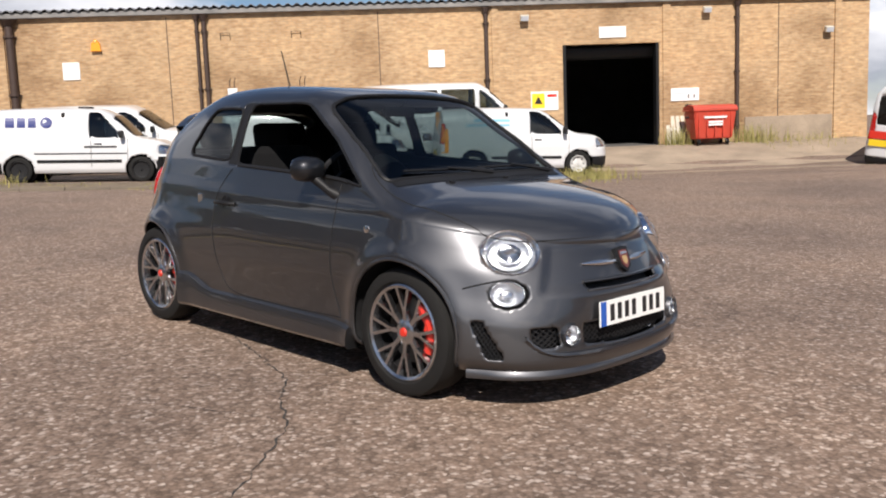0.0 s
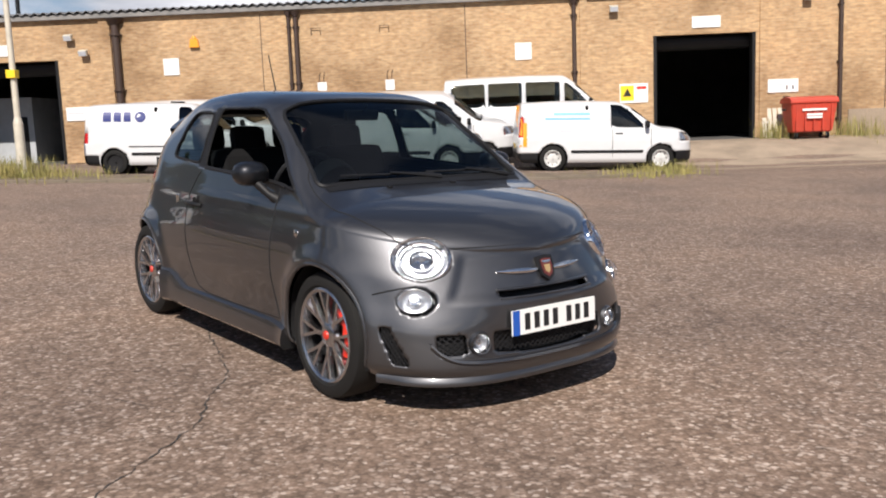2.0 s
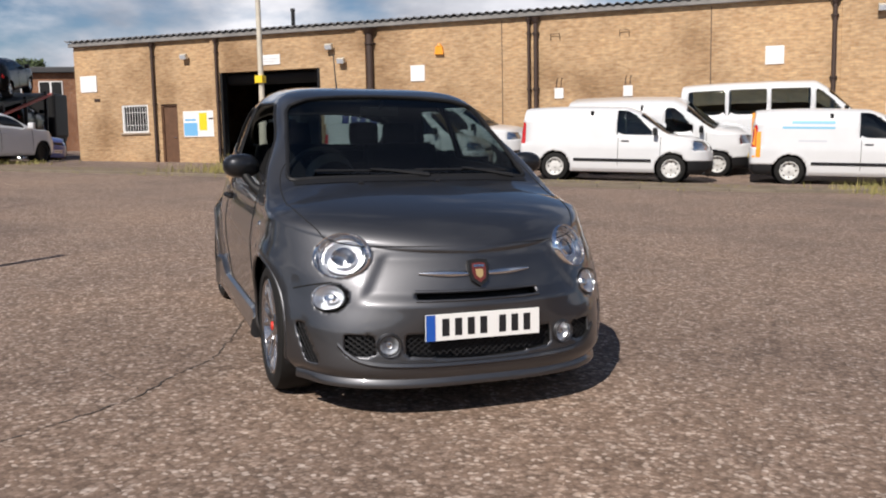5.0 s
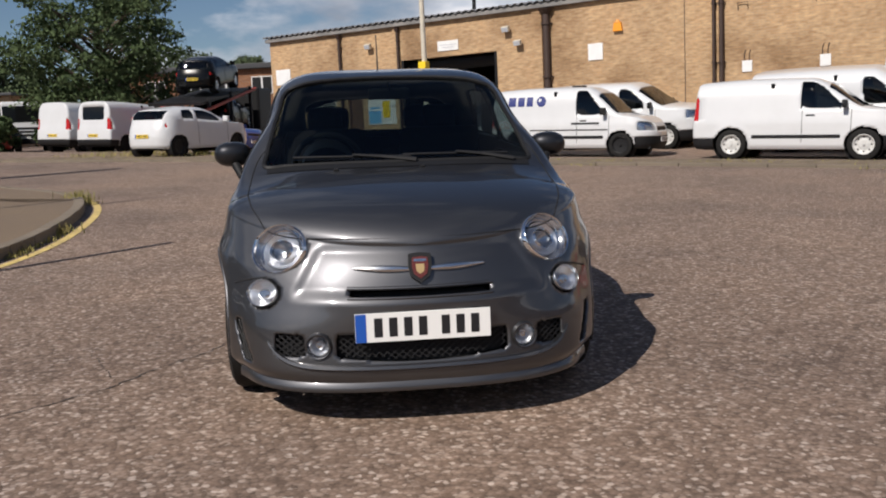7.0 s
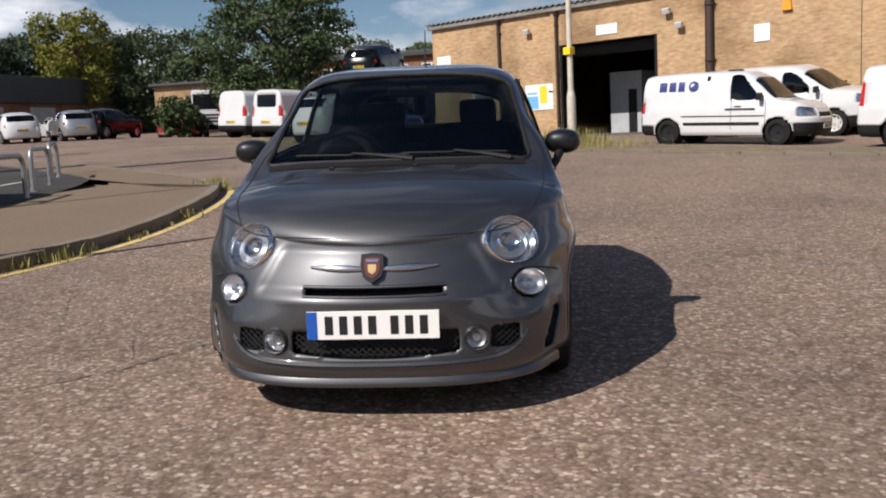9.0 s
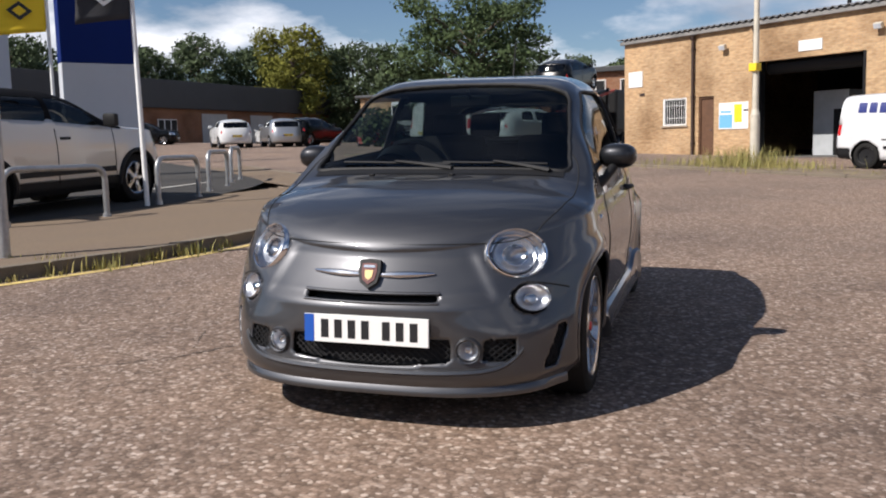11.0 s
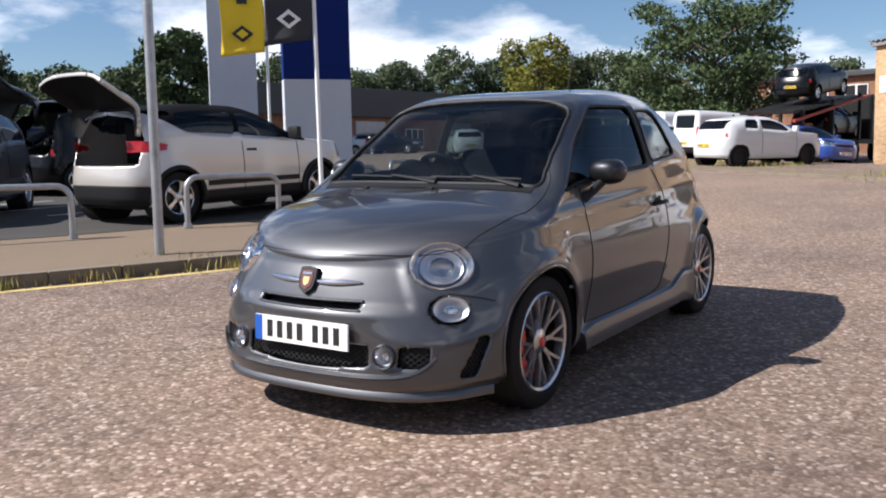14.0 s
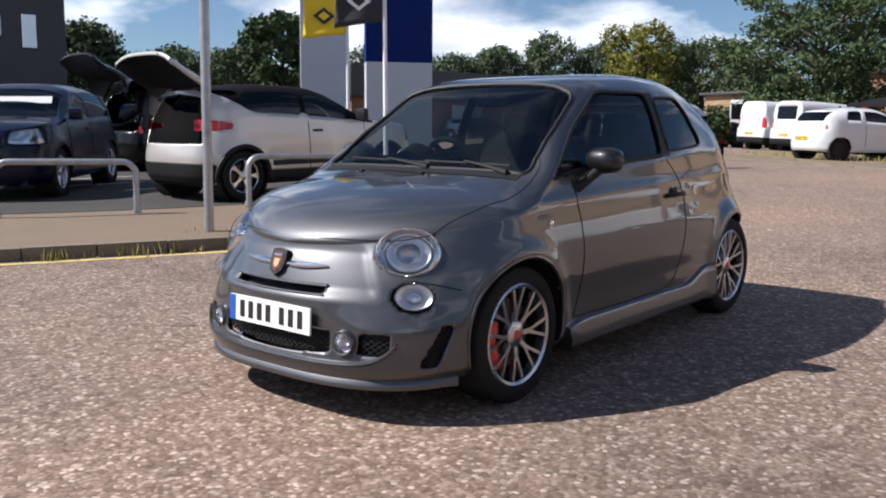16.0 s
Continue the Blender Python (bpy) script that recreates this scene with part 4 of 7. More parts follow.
def wheel(parent, x, y, r, w, rim, out, style, tyre_mat="rubber", caliper=False, turn=0.0):
    """A wheel with its axle along y. out: +1 when its face looks to +y."""
    base = pose(x, y, r, -90 * out, 0, 0) @ pose(0, 0, 0, 0, 0, turn)
    h = w / 2
    prof = [(rim * 1.0, -h * 0.85), (rim + 0.012, -h), (r - 0.035, -h * 1.02), (r - 0.01, -h * 0.88), (r, -h * 0.6), (r, h * 0.6), (r - 0.01, h * 0.88), (r - 0.035, h * 1.02), (rim + 0.012, h), (rim, h * 0.88)]
    ty = part("wheel", lathe(bmesh.new(), prof, 44), M[tyre_mat], parent, "black rubber tyre", smooth=True, m=base)
    barrel = [(rim + 0.002, h * 0.92), (rim - 0.006, h * 0.97), (rim - 0.018, h * 0.90), (rim - 0.024, h * 0.5), (rim - 0.03, -h * 0.8), (rim * 0.2, -h * 0.82)]
    mat = {"sport": "alloy", "steel": "steel_wheel", "alloy": "satin", "dark": "trim"}[style]
    part("rim", lathe(bmesh.new(), barrel[:4], 44), M[mat], ty, smooth=True)
    part("rim_barrel", lathe(bmesh.new(), barrel[3:], 44), M["trim" if style in ("sport", "alloy") else mat], ty, smooth=True)
    if style in ("sport", "alloy"):
        count = 8 if style == "sport" else 5
        bm = bmesh.new()
        r0, r1 = rim * 0.17, rim - 0.012
        if style == "sport":
            # a short stem that forks into two arms
            for run in (((r0, 0.0, 0.72, 0.016), (r0 + (r1 - r0) * 0.46, 0.0, 0.80, 0.0155)), ((r0 + (r1 - r0) * 0.34, -0.004, 0.78, 0.010), (r1, -0.040, 0.90, 0.0115)), ((r0 + (r1 - r0) * 0.34, 0.004, 0.78, 0.010), (r1, 0.040, 0.90, 0.0115))):
                q = []
                for rr, yy, zk, ww in run:
                    zz = h * zk
                    q.append([bm.verts.new((rr, yy - ww, zz - 0.022)), bm.verts.new((rr, yy - ww * 0.7, zz)), bm.verts.new((rr, yy + ww * 0.7, zz)), bm.verts.new((rr, yy + ww, zz - 0.022))])
                for k in range(4):
                    bm.faces.new((q[0][k], q[0][(k + 1) % 4], q[1][(k + 1) % 4], q[1][k]))
        else:
            q = []
            for rr, ww, zz in ((r0, 0.035, h * 0.75), (r1 * 0.6, 0.028, h * 0.8), (r1, 0.05, h * 0.84)):
                q.append([bm.verts.new((rr, -ww, zz - 0.025)), bm.verts.new((rr, -ww * 0.7, zz)), bm.verts.new((rr, ww * 0.7, zz)), bm.verts.new((rr, ww, zz - 0.025))])
            for a, b in zip(q, q[1:]):
                for k in range(4):
                    bm.faces.new((a[k], a[(k + 1) % 4], b[(k + 1) % 4], b[k]))
        bmesh.ops.recalc_face_normals(bm, faces=bm.faces)
        sp = part("spoke", bm, M[mat], ty)
        for k in range(1, count):
            o = new("spoke", sp.data)
            o.parent = ty
            o.matrix_basis = pose(0, 0, 0, 0, 0, 360 * k / count)
        part("hub", lathe(bmesh.new(), [(0, h * 0.82), (rim * 0.2, h * 0.80), (rim * 0.26, h * 0.72), (rim * 0.24, h * 0.4)], 24), M[mat], ty, smooth=True)
    elif style == "steel":
        part("wheel_disc", lathe(bmesh.new(), [(0, h * 0.45), (rim * 0.35, h * 0.55), (rim * 0.6, h * 0.35), (rim * 0.95, h * 0.6)], 28), M[mat], ty, smooth=True)
        for k in range(8):
            a = 2 * math.pi * k / 8
            part("slot", cyl(bmesh.new(), (rim * 0.72 * math.cos(a), rim * 0.72 * math.sin(a), h * 0.38), (rim * 0.72 * math.cos(a), rim * 0.72 * math.sin(a), h * 0.52), 0.018, seg=8), M["trim"], ty)
    else:
        part("wheel_disc", lathe(bmesh.new(), [(0, h * 0.5), (rim * 0.5, h * 0.5), (rim * 0.95, h * 0.6)], 24), M["trim"], ty, smooth=True)
    if style != "steel":
        part("brake_disc", lathe(bmesh.new(), [(0.0, h * 0.25), (rim * 0.68, h * 0.25), (rim * 0.68, h * 0.15)], 32), M["disc"], ty)
    part("hub_cap", lathe(bmesh.new(), [(0, h * 0.90), (0.018, h * 0.88), (0.024, h * 0.78)], 16), M["red" if caliper else mat], ty, smooth=True)
    return ty


def bent(shell, pts, r, mat, parent, name="panel_gap", on="side", side=1, sink=0.35, smooth=True):
    """A thin line laid into the skin. on: side, pts are (x, z); front, (y, z); top, (x, y)."""
    out = []
    for a, b in pts:
        if on == "side":
            out.append((a, side * (shell.side(a, b) + r * (1 - 2 * sink) * 0.5), b))
        elif on == "front":
            out.append((shell.front(a, b) + r * (1 - 2 * sink) * 0.5, a, b))
        elif on == "back":
            out.append((shell.back(a, b) - r * (1 - 2 * sink) * 0.5, a, b))
        else:
            out.append((a, b, shell.over(a, b) + r * (1 - 2 * sink) * 0.5))
    return part(name, tube(bmesh.new(), out, r, 6), mat, parent)


def arcs(pts, step=0.03):
    """A smooth run of points through the corners given."""
    p = [Vector((a, b, 0)) for a, b in pts]
    return [(v.x, v.y) for v in soften(resample(p, step), 4)]


def number_plate(parent, x, z, tilt=0.0, facing=1, mat="plate", w=0.52, h=0.111, y=0.0):
    """A plate with plain dark bars for its characters. facing: +1 ahead, -1 behind."""
    base = pose(x, y, z, 0, tilt, 0 if facing > 0 else 180)
    pl = part("number_plate", boxed(-0.006, 0.004, -w / 2, w / 2, -h / 2, h / 2, 0.002), M[mat], parent, "number plate with plain dark bars", m=base)
    part("country_strip", boxed(0.0041, 0.0052, -w / 2 + 0.001, -w / 2 + 0.042, -h / 2 + 0.001, h / 2 - 0.001), M["blue"], pl)
    for k in range(7):
        c = -w / 2 + 0.088 + k * 0.057 + (0.03 if k > 3 else 0)
        part("bar", boxed(0.0041, 0.0050, c - 0.016, c + 0.016, -h * 0.33, h * 0.33), M["ink"], pl)
    return pl


def seal(bm, r, parent, mat):
    """A rubber seal round the rim of a pane."""
    links = {}
    for e in bm.edges:
        if len(e.link_faces) == 1:
            a, b = e.verts
            links.setdefault(a, []).append(b)
            links.setdefault(b, []).append(a)
    while links:
        v = next(iter(links))
        run = [v]
        while True:
            nxt = [w for w in links[run[-1]] if w in links and w not in run[-2:] and (w not in run or (w is run[0] and len(run) > 2))]
            if not nxt or nxt[0] is run[0]:
                break
            run.append(nxt[0])
        for w in run:
            links.pop(w, None)
        if len(run) < 12:
            continue
        pts = [w.co.copy() for w in run]
        for _ in range(3):
            pts = [(pts[i - 1] + pts[i] * 2 + pts[(i + 1) % len(pts)]) / 4 for i in range(len(pts))]
        part("window_seal", tube(bmesh.new(), pts, r, 6, closed=True), mat, parent, smooth=True)


# ---- the small grey hatchback ----
LEVEL = Vector((-0.032, 0.013, 1)).normalized().rotation_difference(Vector((0, 0, 1))).to_matrix().to_4x4()
CAR = LEVEL @ pose(-0.566, -0.528, 0, 0, 0, -49.92)


def small_hatchback():
    car = thing("city_car", CAR, "small graphite grey three-door hatchback with silver multi-spoke wheels", "car")
    P = M["paint"]
    rows = [(0.165, 0.185, 0.22, 0.695, -2.62, 0.745), (0.225, 0.245, 0.30, 0.708, -2.72, 0.785), (0.36, 0.38, 0.42, 0.692, -2.77, 0.790), (0.475, 0.52, 0.56, 0.703, -2.80, 0.806),
            (0.54, 0.63, 0.70, 0.680, -2.78, 0.810), (0.625, 0.73, 0.83, 0.645, -2.77, 0.800), (0.695, 0.80, 0.95, 0.600, -2.71, 0.745)]
    top = [(0.602, 0.695), (0.578, 0.733), (0.54, 0.768), (0.48, 0.806), (0.40, 0.842), (0.30, 0.872), (0.2, 0.895), (0.0, 0.930), (-0.17, 0.952), (-0.23, 0.972), (-0.5, 1.165), (-0.77, 1.352), (-0.85, 1.388), (-1.0, 1.424), (-1.25, 1.445),
           (-1.55, 1.454), (-1.85, 1.447), (-2.1, 1.407), (-2.3, 1.338), (-2.45, 1.245), (-2.58, 1.11), (-2.67, 1.0), (-2.71, 0.95)]
    waist = [(0.1, 0.795), (0.0, 0.805), (-0.12, 0.835), (-0.28, 0.905), (-0.5, 0.952), (-1.0, 0.980), (-1.5, 1.0), (-2.0, 1.02), (-2.2, 1.025)]
    s = Shell(rows, top, waist, 2.30, nose=(2.9, 2.9, 2.8, 2.2, 2.05, 1.85, 1.75), tail=2.4, square=((0.7, 2.0), (0.0, 2.1), (-0.2, 3.0), (-0.45, 6.0), (-0.8, 8.0), (-1.2, 6.0), (-2.0, 4.6), (-2.3, 3.4), (-2.7, 2.2)), tumble=0.21,
              taper=0.12, widths=((1, 1.0), (0.0, 1.0), (-0.5, 0.985), (-1.1, 0.985), (-1.7, 0.985), (-2.2, 0.98)), arch=0.333, axle=0.305, flare=0.02, cols=(84, 150, 34), levels=(72, 72), even=True, shoulder=((0.1, 1.058), (-0.05, 1.05), (-0.3, 1.012), (-0.5, 1.0), (-2.4, 1.0)), climb=1.5)
    X, Y, Z = s.G[..., 0].copy(), s.G[..., 1].copy(), s.G[..., 2].copy()
    # hollowed face between the bonnet and the bumper, as a shallow scallop round the badge
    reach = 0.395 + 0.60 * (0.69 - Z)
    fr = smooth_step((reach - np.abs(Y)) / 0.055 + 0.3) * smooth_step((Z - 0.482) / 0.06) * smooth_step((0.715 - Z) / 0.05) * (X > 0.3)
    s.G[..., 0] -= 0.014 * fr
    # waist crease along the side and the tuck under it
    cr = np.exp(-((Z - (0.845 + (-X - 0.2) * 0.012)) / 0.022) ** 2) * (X < 0.1) * (X > -2.5)
    s.G[..., 1] += 0.006 * cr * (Y > 0.4)
    X, Y, Z = s.G[..., 0].copy(), s.G[..., 1].copy(), s.G[..., 2].copy()
    ws = s.waist(X)
    ph = s.phi
    for ax in (0.0, -2.30):
        s.cut(np.where(np.abs(Y) > 0.3, np.hypot(X - ax, Z - 0.305) - 0.333, 1.0))
    screen = s.cut(half_planes(np.abs(Y) - np.interp(-X, [0.2, 0.77, 0.9], [0.650, 0.550, 0.53]), X + 0.232 + 0.012 * (Y / 0.6) ** 2, -0.845 + 0.075 * (Y / 0.545) ** 2 - X, np.where(ph < 0, 1.0, -1.0), k=0.01))
    doorwin = s.cut(half_planes(Z - 1.342, ws + 0.018 - Z, -line_d(X, Z, (-0.305, 0.945), (-0.865, 1.32)), line_d(X, Z, (-1.395, 0.95), (-1.41, 1.40)), 0.3 - np.abs(Y), k=0.014))
    quarter = s.cut(half_planes(Z - 1.322, ws + 0.030 - Z, -line_d(X, Z, (-1.470, 0.95), (-1.475, 1.40)), line_d(X, Z, (-2.05, 1.0), (-1.82, 1.33)), 0.3 - np.abs(Y), k=0.022))
    post = s.cut(half_planes(Z - 1.345, ws + 0.014 - Z, X + 1.38, -1.49 - X, 0.3 - np.abs(Y), k=0.004))
    rear = s.cut(half_planes(1.06 - Z, Z - 1.305, np.abs(Y) - 0.50, X + 2.28, k=0.02))
    grille = s.cut(half_planes(np.abs(Y) - 0.335, Z - 0.372, 0.262 + 0.22 * Y ** 2 - Z, 0.3 - X, k=0.008))
    side_in = s.cut(half_planes(np.abs(Y) - 0.575, 0.455 - np.abs(Y), Z - 0.372, 0.285 - Z, 0.3 - X, k=0.008))
    scoop = s.cut(half_planes(Z - 0.405, 0.238 - Z, X - np.interp(Z, [0.238, 0.405], [0.515, 0.420]), np.interp(Z, [0.238, 0.405], [0.445, 0.375]) - X, 0.5 - np.abs(Y), k=0.008))
    slit = s.cut(half_planes(np.abs(Y) - 0.275, Z - 0.540, 0.512 - Z, 0.3 - X, k=0.003))
    # lamps
    N = s.normals()

    def seat(x, y, z):
        d = (s.G[..., 0] - x) ** 2 + (s.G[..., 1] - y) ** 2 + (s.G[..., 2] - z) ** 2
        i = np.unravel_index(np.argmin(d), d.shape)
        n = N[i[0] - 3:i[0] + 4, i[1] - 3:i[1] + 4].mean((0, 1))
        return s.G[i].copy(), n / np.linalg.norm(n)

    def round_cut(c, n, r, stretch=1.0):
        v = s.G - c
        along = (v * n).sum(2)
        ex = np.cross((0, 0, 1), n)
        ex = ex / np.linalg.norm(ex)
        across = (v * ex).sum(2)
        rest = np.maximum((v ** 2).sum(2) - along ** 2 - across ** 2, 0)
        return np.where(np.abs(along) < 0.25, np.sqrt((across / stretch) ** 2 + rest) - r, 1.0)

    def aim(*n):
        v = np.array(n)
        return v / np.linalg.norm(v)

    hc, hn = seat(0.434, 0.540, 0.682)
    dc, dn = seat(0.489, 0.615, 0.516)
    fc, fn = seat(0.676, 0.410, 0.331)
    hn, dn, fn = aim(0.71, 0.54, 0.45), aim(0.73, 0.57, 0.36), aim(0.97, 0.20, 0.03)
    WIDE, OVAL = 1.27, 1.42
    s.cut(round_cut(hc, hn, 0.100, WIDE))
    cup = dc - np.array([0.0, 0.011, 0.004])
    s.cut(round_cut(cup, dn, 0.061, OVAL))
    s.cut(round_cut(fc, fn, 0.040))
    body = s.mesh("body", ~s.taken)
    bmesh.ops.recalc_face_normals(body, faces=body.faces)
    bo = part("body", body, P, car, "graphite grey metallic body shell", smooth=50)
    so = bo.modifiers.new("thickness", "SOLIDIFY")
    so.thickness, so.offset = 0.016, -1
    for mask, sds in ((screen, (1, -1)), (rear, (1, -1))):
        seal(s.mesh("g", mask, 0.001, sds), 0.011, car, M["trim"])
    for sd in (1, -1):
        seal(s.mesh("g", quarter, 0.001, (sd,)), 0.008, car, M["trim"])
        seal(s.mesh("g", doorwin, 0.001, (sd,)), 0.008, car, M["trim"])
    part("windscreen", s.mesh("g", screen, 0.006), M["glass"], car, smooth=True)
    for sd in (1, -1):
        part("window_post", s.mesh("g", post, 0.0, (sd,)), M["trim"], car, smooth=True)
    part("rear_window", s.mesh("g", rear, 0.006), M["glass"], car, smooth=True)
    part("door_window", s.mesh("g", doorwin, 0.010, (1,)), M["glass"], car, "closed door glass", smooth=True)
    for sd in (1, -1):
        part("quarter_window", s.mesh("g", quarter, 0.006, (sd,)), M["glass"], car, smooth=True)
    # the passenger's glass is wound down: only its slim quarter and its edge show
    for name, mask in (("lower_grille", grille), ("side_intake", side_in), ("upper_slot", slit)):
        for sd in ((1, -1) if name == "side_intake" else (0,)):
            bo = part(name, s.mesh("b", mask, 0.045, (sd,) if sd else (1, -1)), M["trim"], car, smooth=True)

    # mesh of the grilles, set a little behind the skin
    def lattice(y0, y1, z0, z1, step, back, parent):
        bm = bmesh.new()
        n = int((y1 - y0 + z1 - z0) / step) + 1
        for k in range(-n, 2 * n):
            for sg in (1, -1):
                a = None
                pts = []
                for q in range(13):
                    z = z0 + (z1 - z0) * q / 12
                    y = y0 + k * step + sg * (z - z0) * 1.3
                    if y0 <= y <= y1 and z >= 0.268 + 0.22 * y * y * (abs(y) < 0.34):
                        pts.append((s.front(y, z) - back, y, z))
                if len(pts) > 2:
                    tube(bm, pts, 0.0032, 4)
        part("mesh_insert", bm, M["trim"], parent, "black honeycomb mesh insert")

    lattice(-0.335, 0.335, 0.262, 0.375, 0.030, 0.018, car)
    for sd in (1, -1):
        lattice(*sorted((sd * 0.455, sd * 0.575)), 0.285, 0.372, 0.030, 0.016, car)
    # splitter lip from arch to arch
    half = [p for p in s.slice(0.19)[:s.na + 4] if p[0] > 0.345]
    line = [Vector((p[0], -p[1], 0)) for p in half[:0:-1]] + [Vector((p[0], p[1], 0)) for p in half]
    bm = bmesh.new()
    rws = []
    for k, p in enumerate(line):
        d = line[min(k + 1, len(line) - 1)] - line[max(k - 1, 0)]
        n = Vector((d.y, -d.x, 0)).normalized()
        f = 1.0 - 0.75 * float(smooth_step((0.52 - p.x) / 0.18))
        rws.append([bm.verts.new((p - n * 0.12).to_tuple()[:2] + (0.150,)), bm.verts.new((p + n * 0.006 * f).to_tuple()[:2] + (0.148,)), bm.verts.new((p + n * 0.009 * f).to_tuple()[:2] + (0.158,)),
                    bm.verts.new((p + n * 0.006 * f).to_tuple()[:2] + (0.168,)), bm.verts.new((p + n * 0.000).to_tuple()[:2] + (0.182,)), bm.verts.new((p - n * 0.015).to_tuple()[:2] + (0.200,))])
    for p, q in zip(rws, rws[1:]):
        for k in range(5):
            bm.faces.new((p[k], q[k], q[k + 1], p[k + 1]))
    bmesh.ops.recalc_face_normals(bm, faces=bm.faces)
    part("splitter", bm, P, car, "grey lip spoiler under the bumper", smooth=60)
    # a bright blade under the grilles
    bm = bmesh.new()
    ys = np.linspace(-0.60, 0.60, 45)
    rws = []
    for y in ys:
        z = 0.243 + 0.075 * (abs(y) / 0.60) ** 12 + 0.014 * (abs(y) / 0.6) ** 2
        x = s.front(y, z)
        rws.append([bm.verts.new((x - 0.02, y, z + 0.012)), bm.verts.new((x + 0.014, y, z + 0.008)), bm.verts.new((x + 0.018, y, z - 0.004)), bm.verts.new((x - 0.01, y, z - 0.022))])
    for a, b in zip(rws, rws[1:]):
        for k in range(3):
            bm.faces.new((a[k], b[k], b[k + 1], a[k + 1]))
    bmesh.ops.recalc_face_normals(bm, faces=bm.faces)
    part("bumper_blade", bm, P, car, smooth=60)
    # slim lips of the slot above the plate
    for z, r in ((0.543, 0.0075), (0.509, 0.0055)):
        part("slot_lip", tube(bmesh.new(), [(s.front(y, z) + 0.003, y, z) for y in np.linspace(-0.282, 0.282, 33)], r, 8), P, car, smooth=True)
    # mesh scoops at the bumper's corners
    for sd in (1, -1):
        sc = part("corner_scoop", s.mesh("b", scoop, 0.030, (sd,)), M["gap"], car, "dark mesh scoop", smooth=True)
        bm = bmesh.new()
        for k in range(-9, 16):
            for sg in (1, -1):
                pts = []
                for q in range(15):
                    z = 0.240 + 0.165 * q / 14
                    x = 0.36 + 0.016 * k + sg * (z - 0.24) * 0.62
                    if np.interp(z, [0.238, 0.405], [0.445, 0.375]) < x < np.interp(z, [0.238, 0.405], [0.515, 0.420]):
                        pts.append((x - 0.006, sd * (s.side(x, z) - 0.008), z))
                if len(pts) > 1:
                    tube(bm, pts, 0.0026, 4)
        part("mesh_insert", bm, M["trim"], sc, "black honeycomb mesh insert")
    # rolled edges of the wheel arches
    for ax in (0.0, -2.30):
        for sd in (1, -1):
            pts = []
            for a in np.linspace(-0.30, math.pi + 0.30, 60):
                px, pz = ax + 0.333 * math.cos(a), 0.305 + 0.333 * math.sin(a)
                pts.append((px, sd * (s.side(px, max(pz, 0.19)) - 0.004), pz))
            part("arch_lip", tube(bmesh.new(), pts, 0.010, 8), P, car, smooth=True)

    # head lamps
    def lamp(c, n, r, name, projector, wide=1.0):
        for sd in (1, -1):
            cc, nn = Vector((c[0], sd * c[1], c[2])), Vector((n[0], sd * n[1], n[2]))
            base = Matrix.Translation(cc) @ nn.to_track_quat("Z", "Y").to_matrix().to_4x4() @ Matrix.Diagonal((wide, 1, 1, 1))
            hl = part(name, lathe(bmesh.new(), [(r * 1.05, -0.022), (r * 1.05, 0.004), (r * 1.01, 0.010), (r * 0.97, 0.006), (r * 0.96, -0.012)], 48), M["chrome" if projector else "satin"], car, "round lamp with clear glass", smooth=True, m=base)
            if projector:
                part("lamp_bezel", lathe(bmesh.new(), [(r * 0.97, -0.004), (r * 0.90, -0.012), (r * 0.86, -0.020)], 48), M["satin"], hl, smooth=True)
                part("lamp_shroud", lathe(bmesh.new(), [(r * 0.87, -0.021), (r * 0.80, -0.030), (r * 0.74, -0.034)], 48), M["satin"], hl, smooth=True)
                part("reflector", lathe(bmesh.new(), [(r * 0.74, -0.030), (r * 0.70, -0.018), (r * 0.66, -0.022), (r * 0.56, -0.036), (r * 0.46, -0.046)], 48), M["reflector"], hl, smooth=30)
                part("projector", lathe(bmesh.new(), [(r * 0.47, -0.046), (r * 0.46, -0.016), (r * 0.41, -0.008), (r * 0.36, -0.016)], 40), M["chrome"], hl, smooth=30)
                part("projector_lens", lathe(bmesh.new(), [(r * 0.36, -0.022), (r * 0.29, -0.004), (r * 0.16, 0.004), (0.0, 0.007)], 32), M["lamp_glass"], hl, smooth=True)
                part("projector_bowl", lathe(bmesh.new(), [(r * 0.36, -0.024), (r * 0.22, -0.045), (0.0, -0.052)], 32), M["satin"], hl, smooth=True)
                part("lamp_brow", tube(bmesh.new(), [(r * 0.82 * math.cos(a), r * 0.82 * math.sin(a), -0.018) for a in np.linspace(0.2, math.pi - 0.2, 20)], 0.004, 6), M["chrome"], hl)
            else:
                part("reflector", lathe(bmesh.new(), [(r * 0.96, -0.006), (r * 0.80, -0.014), (r * 0.60, -0.030), (r * 0.30, -0.042), (0.0, -0.044)], 40), M["reflector"], hl, smooth=30)
                part("bulb", lathe(bmesh.new(), [(r * 0.42, -0.036), (r * 0.40, -0.012), (r * 0.28, -0.006), (0, -0.004)], 24), M["satin"], hl, smooth=30)
                if name == "fog_lamp":
                    part("fog_bezel", lathe(bmesh.new(), [(r * 0.98, -0.004), (r * 1.06, 0.016), (r * 1.18, 0.018), (r * 1.30, 0.008), (r * 1.42, -0.030)], 40), P, hl, smooth=True)
            part("lens", lathe(bmesh.new(), [(r * 0.96, 0.008), (r * 0.85, 0.020), (r * 0.6, 0.032), (r * 0.3, 0.039), (0.0, 0.041)], 48), M["lamp_glass"], hl, smooth=True)

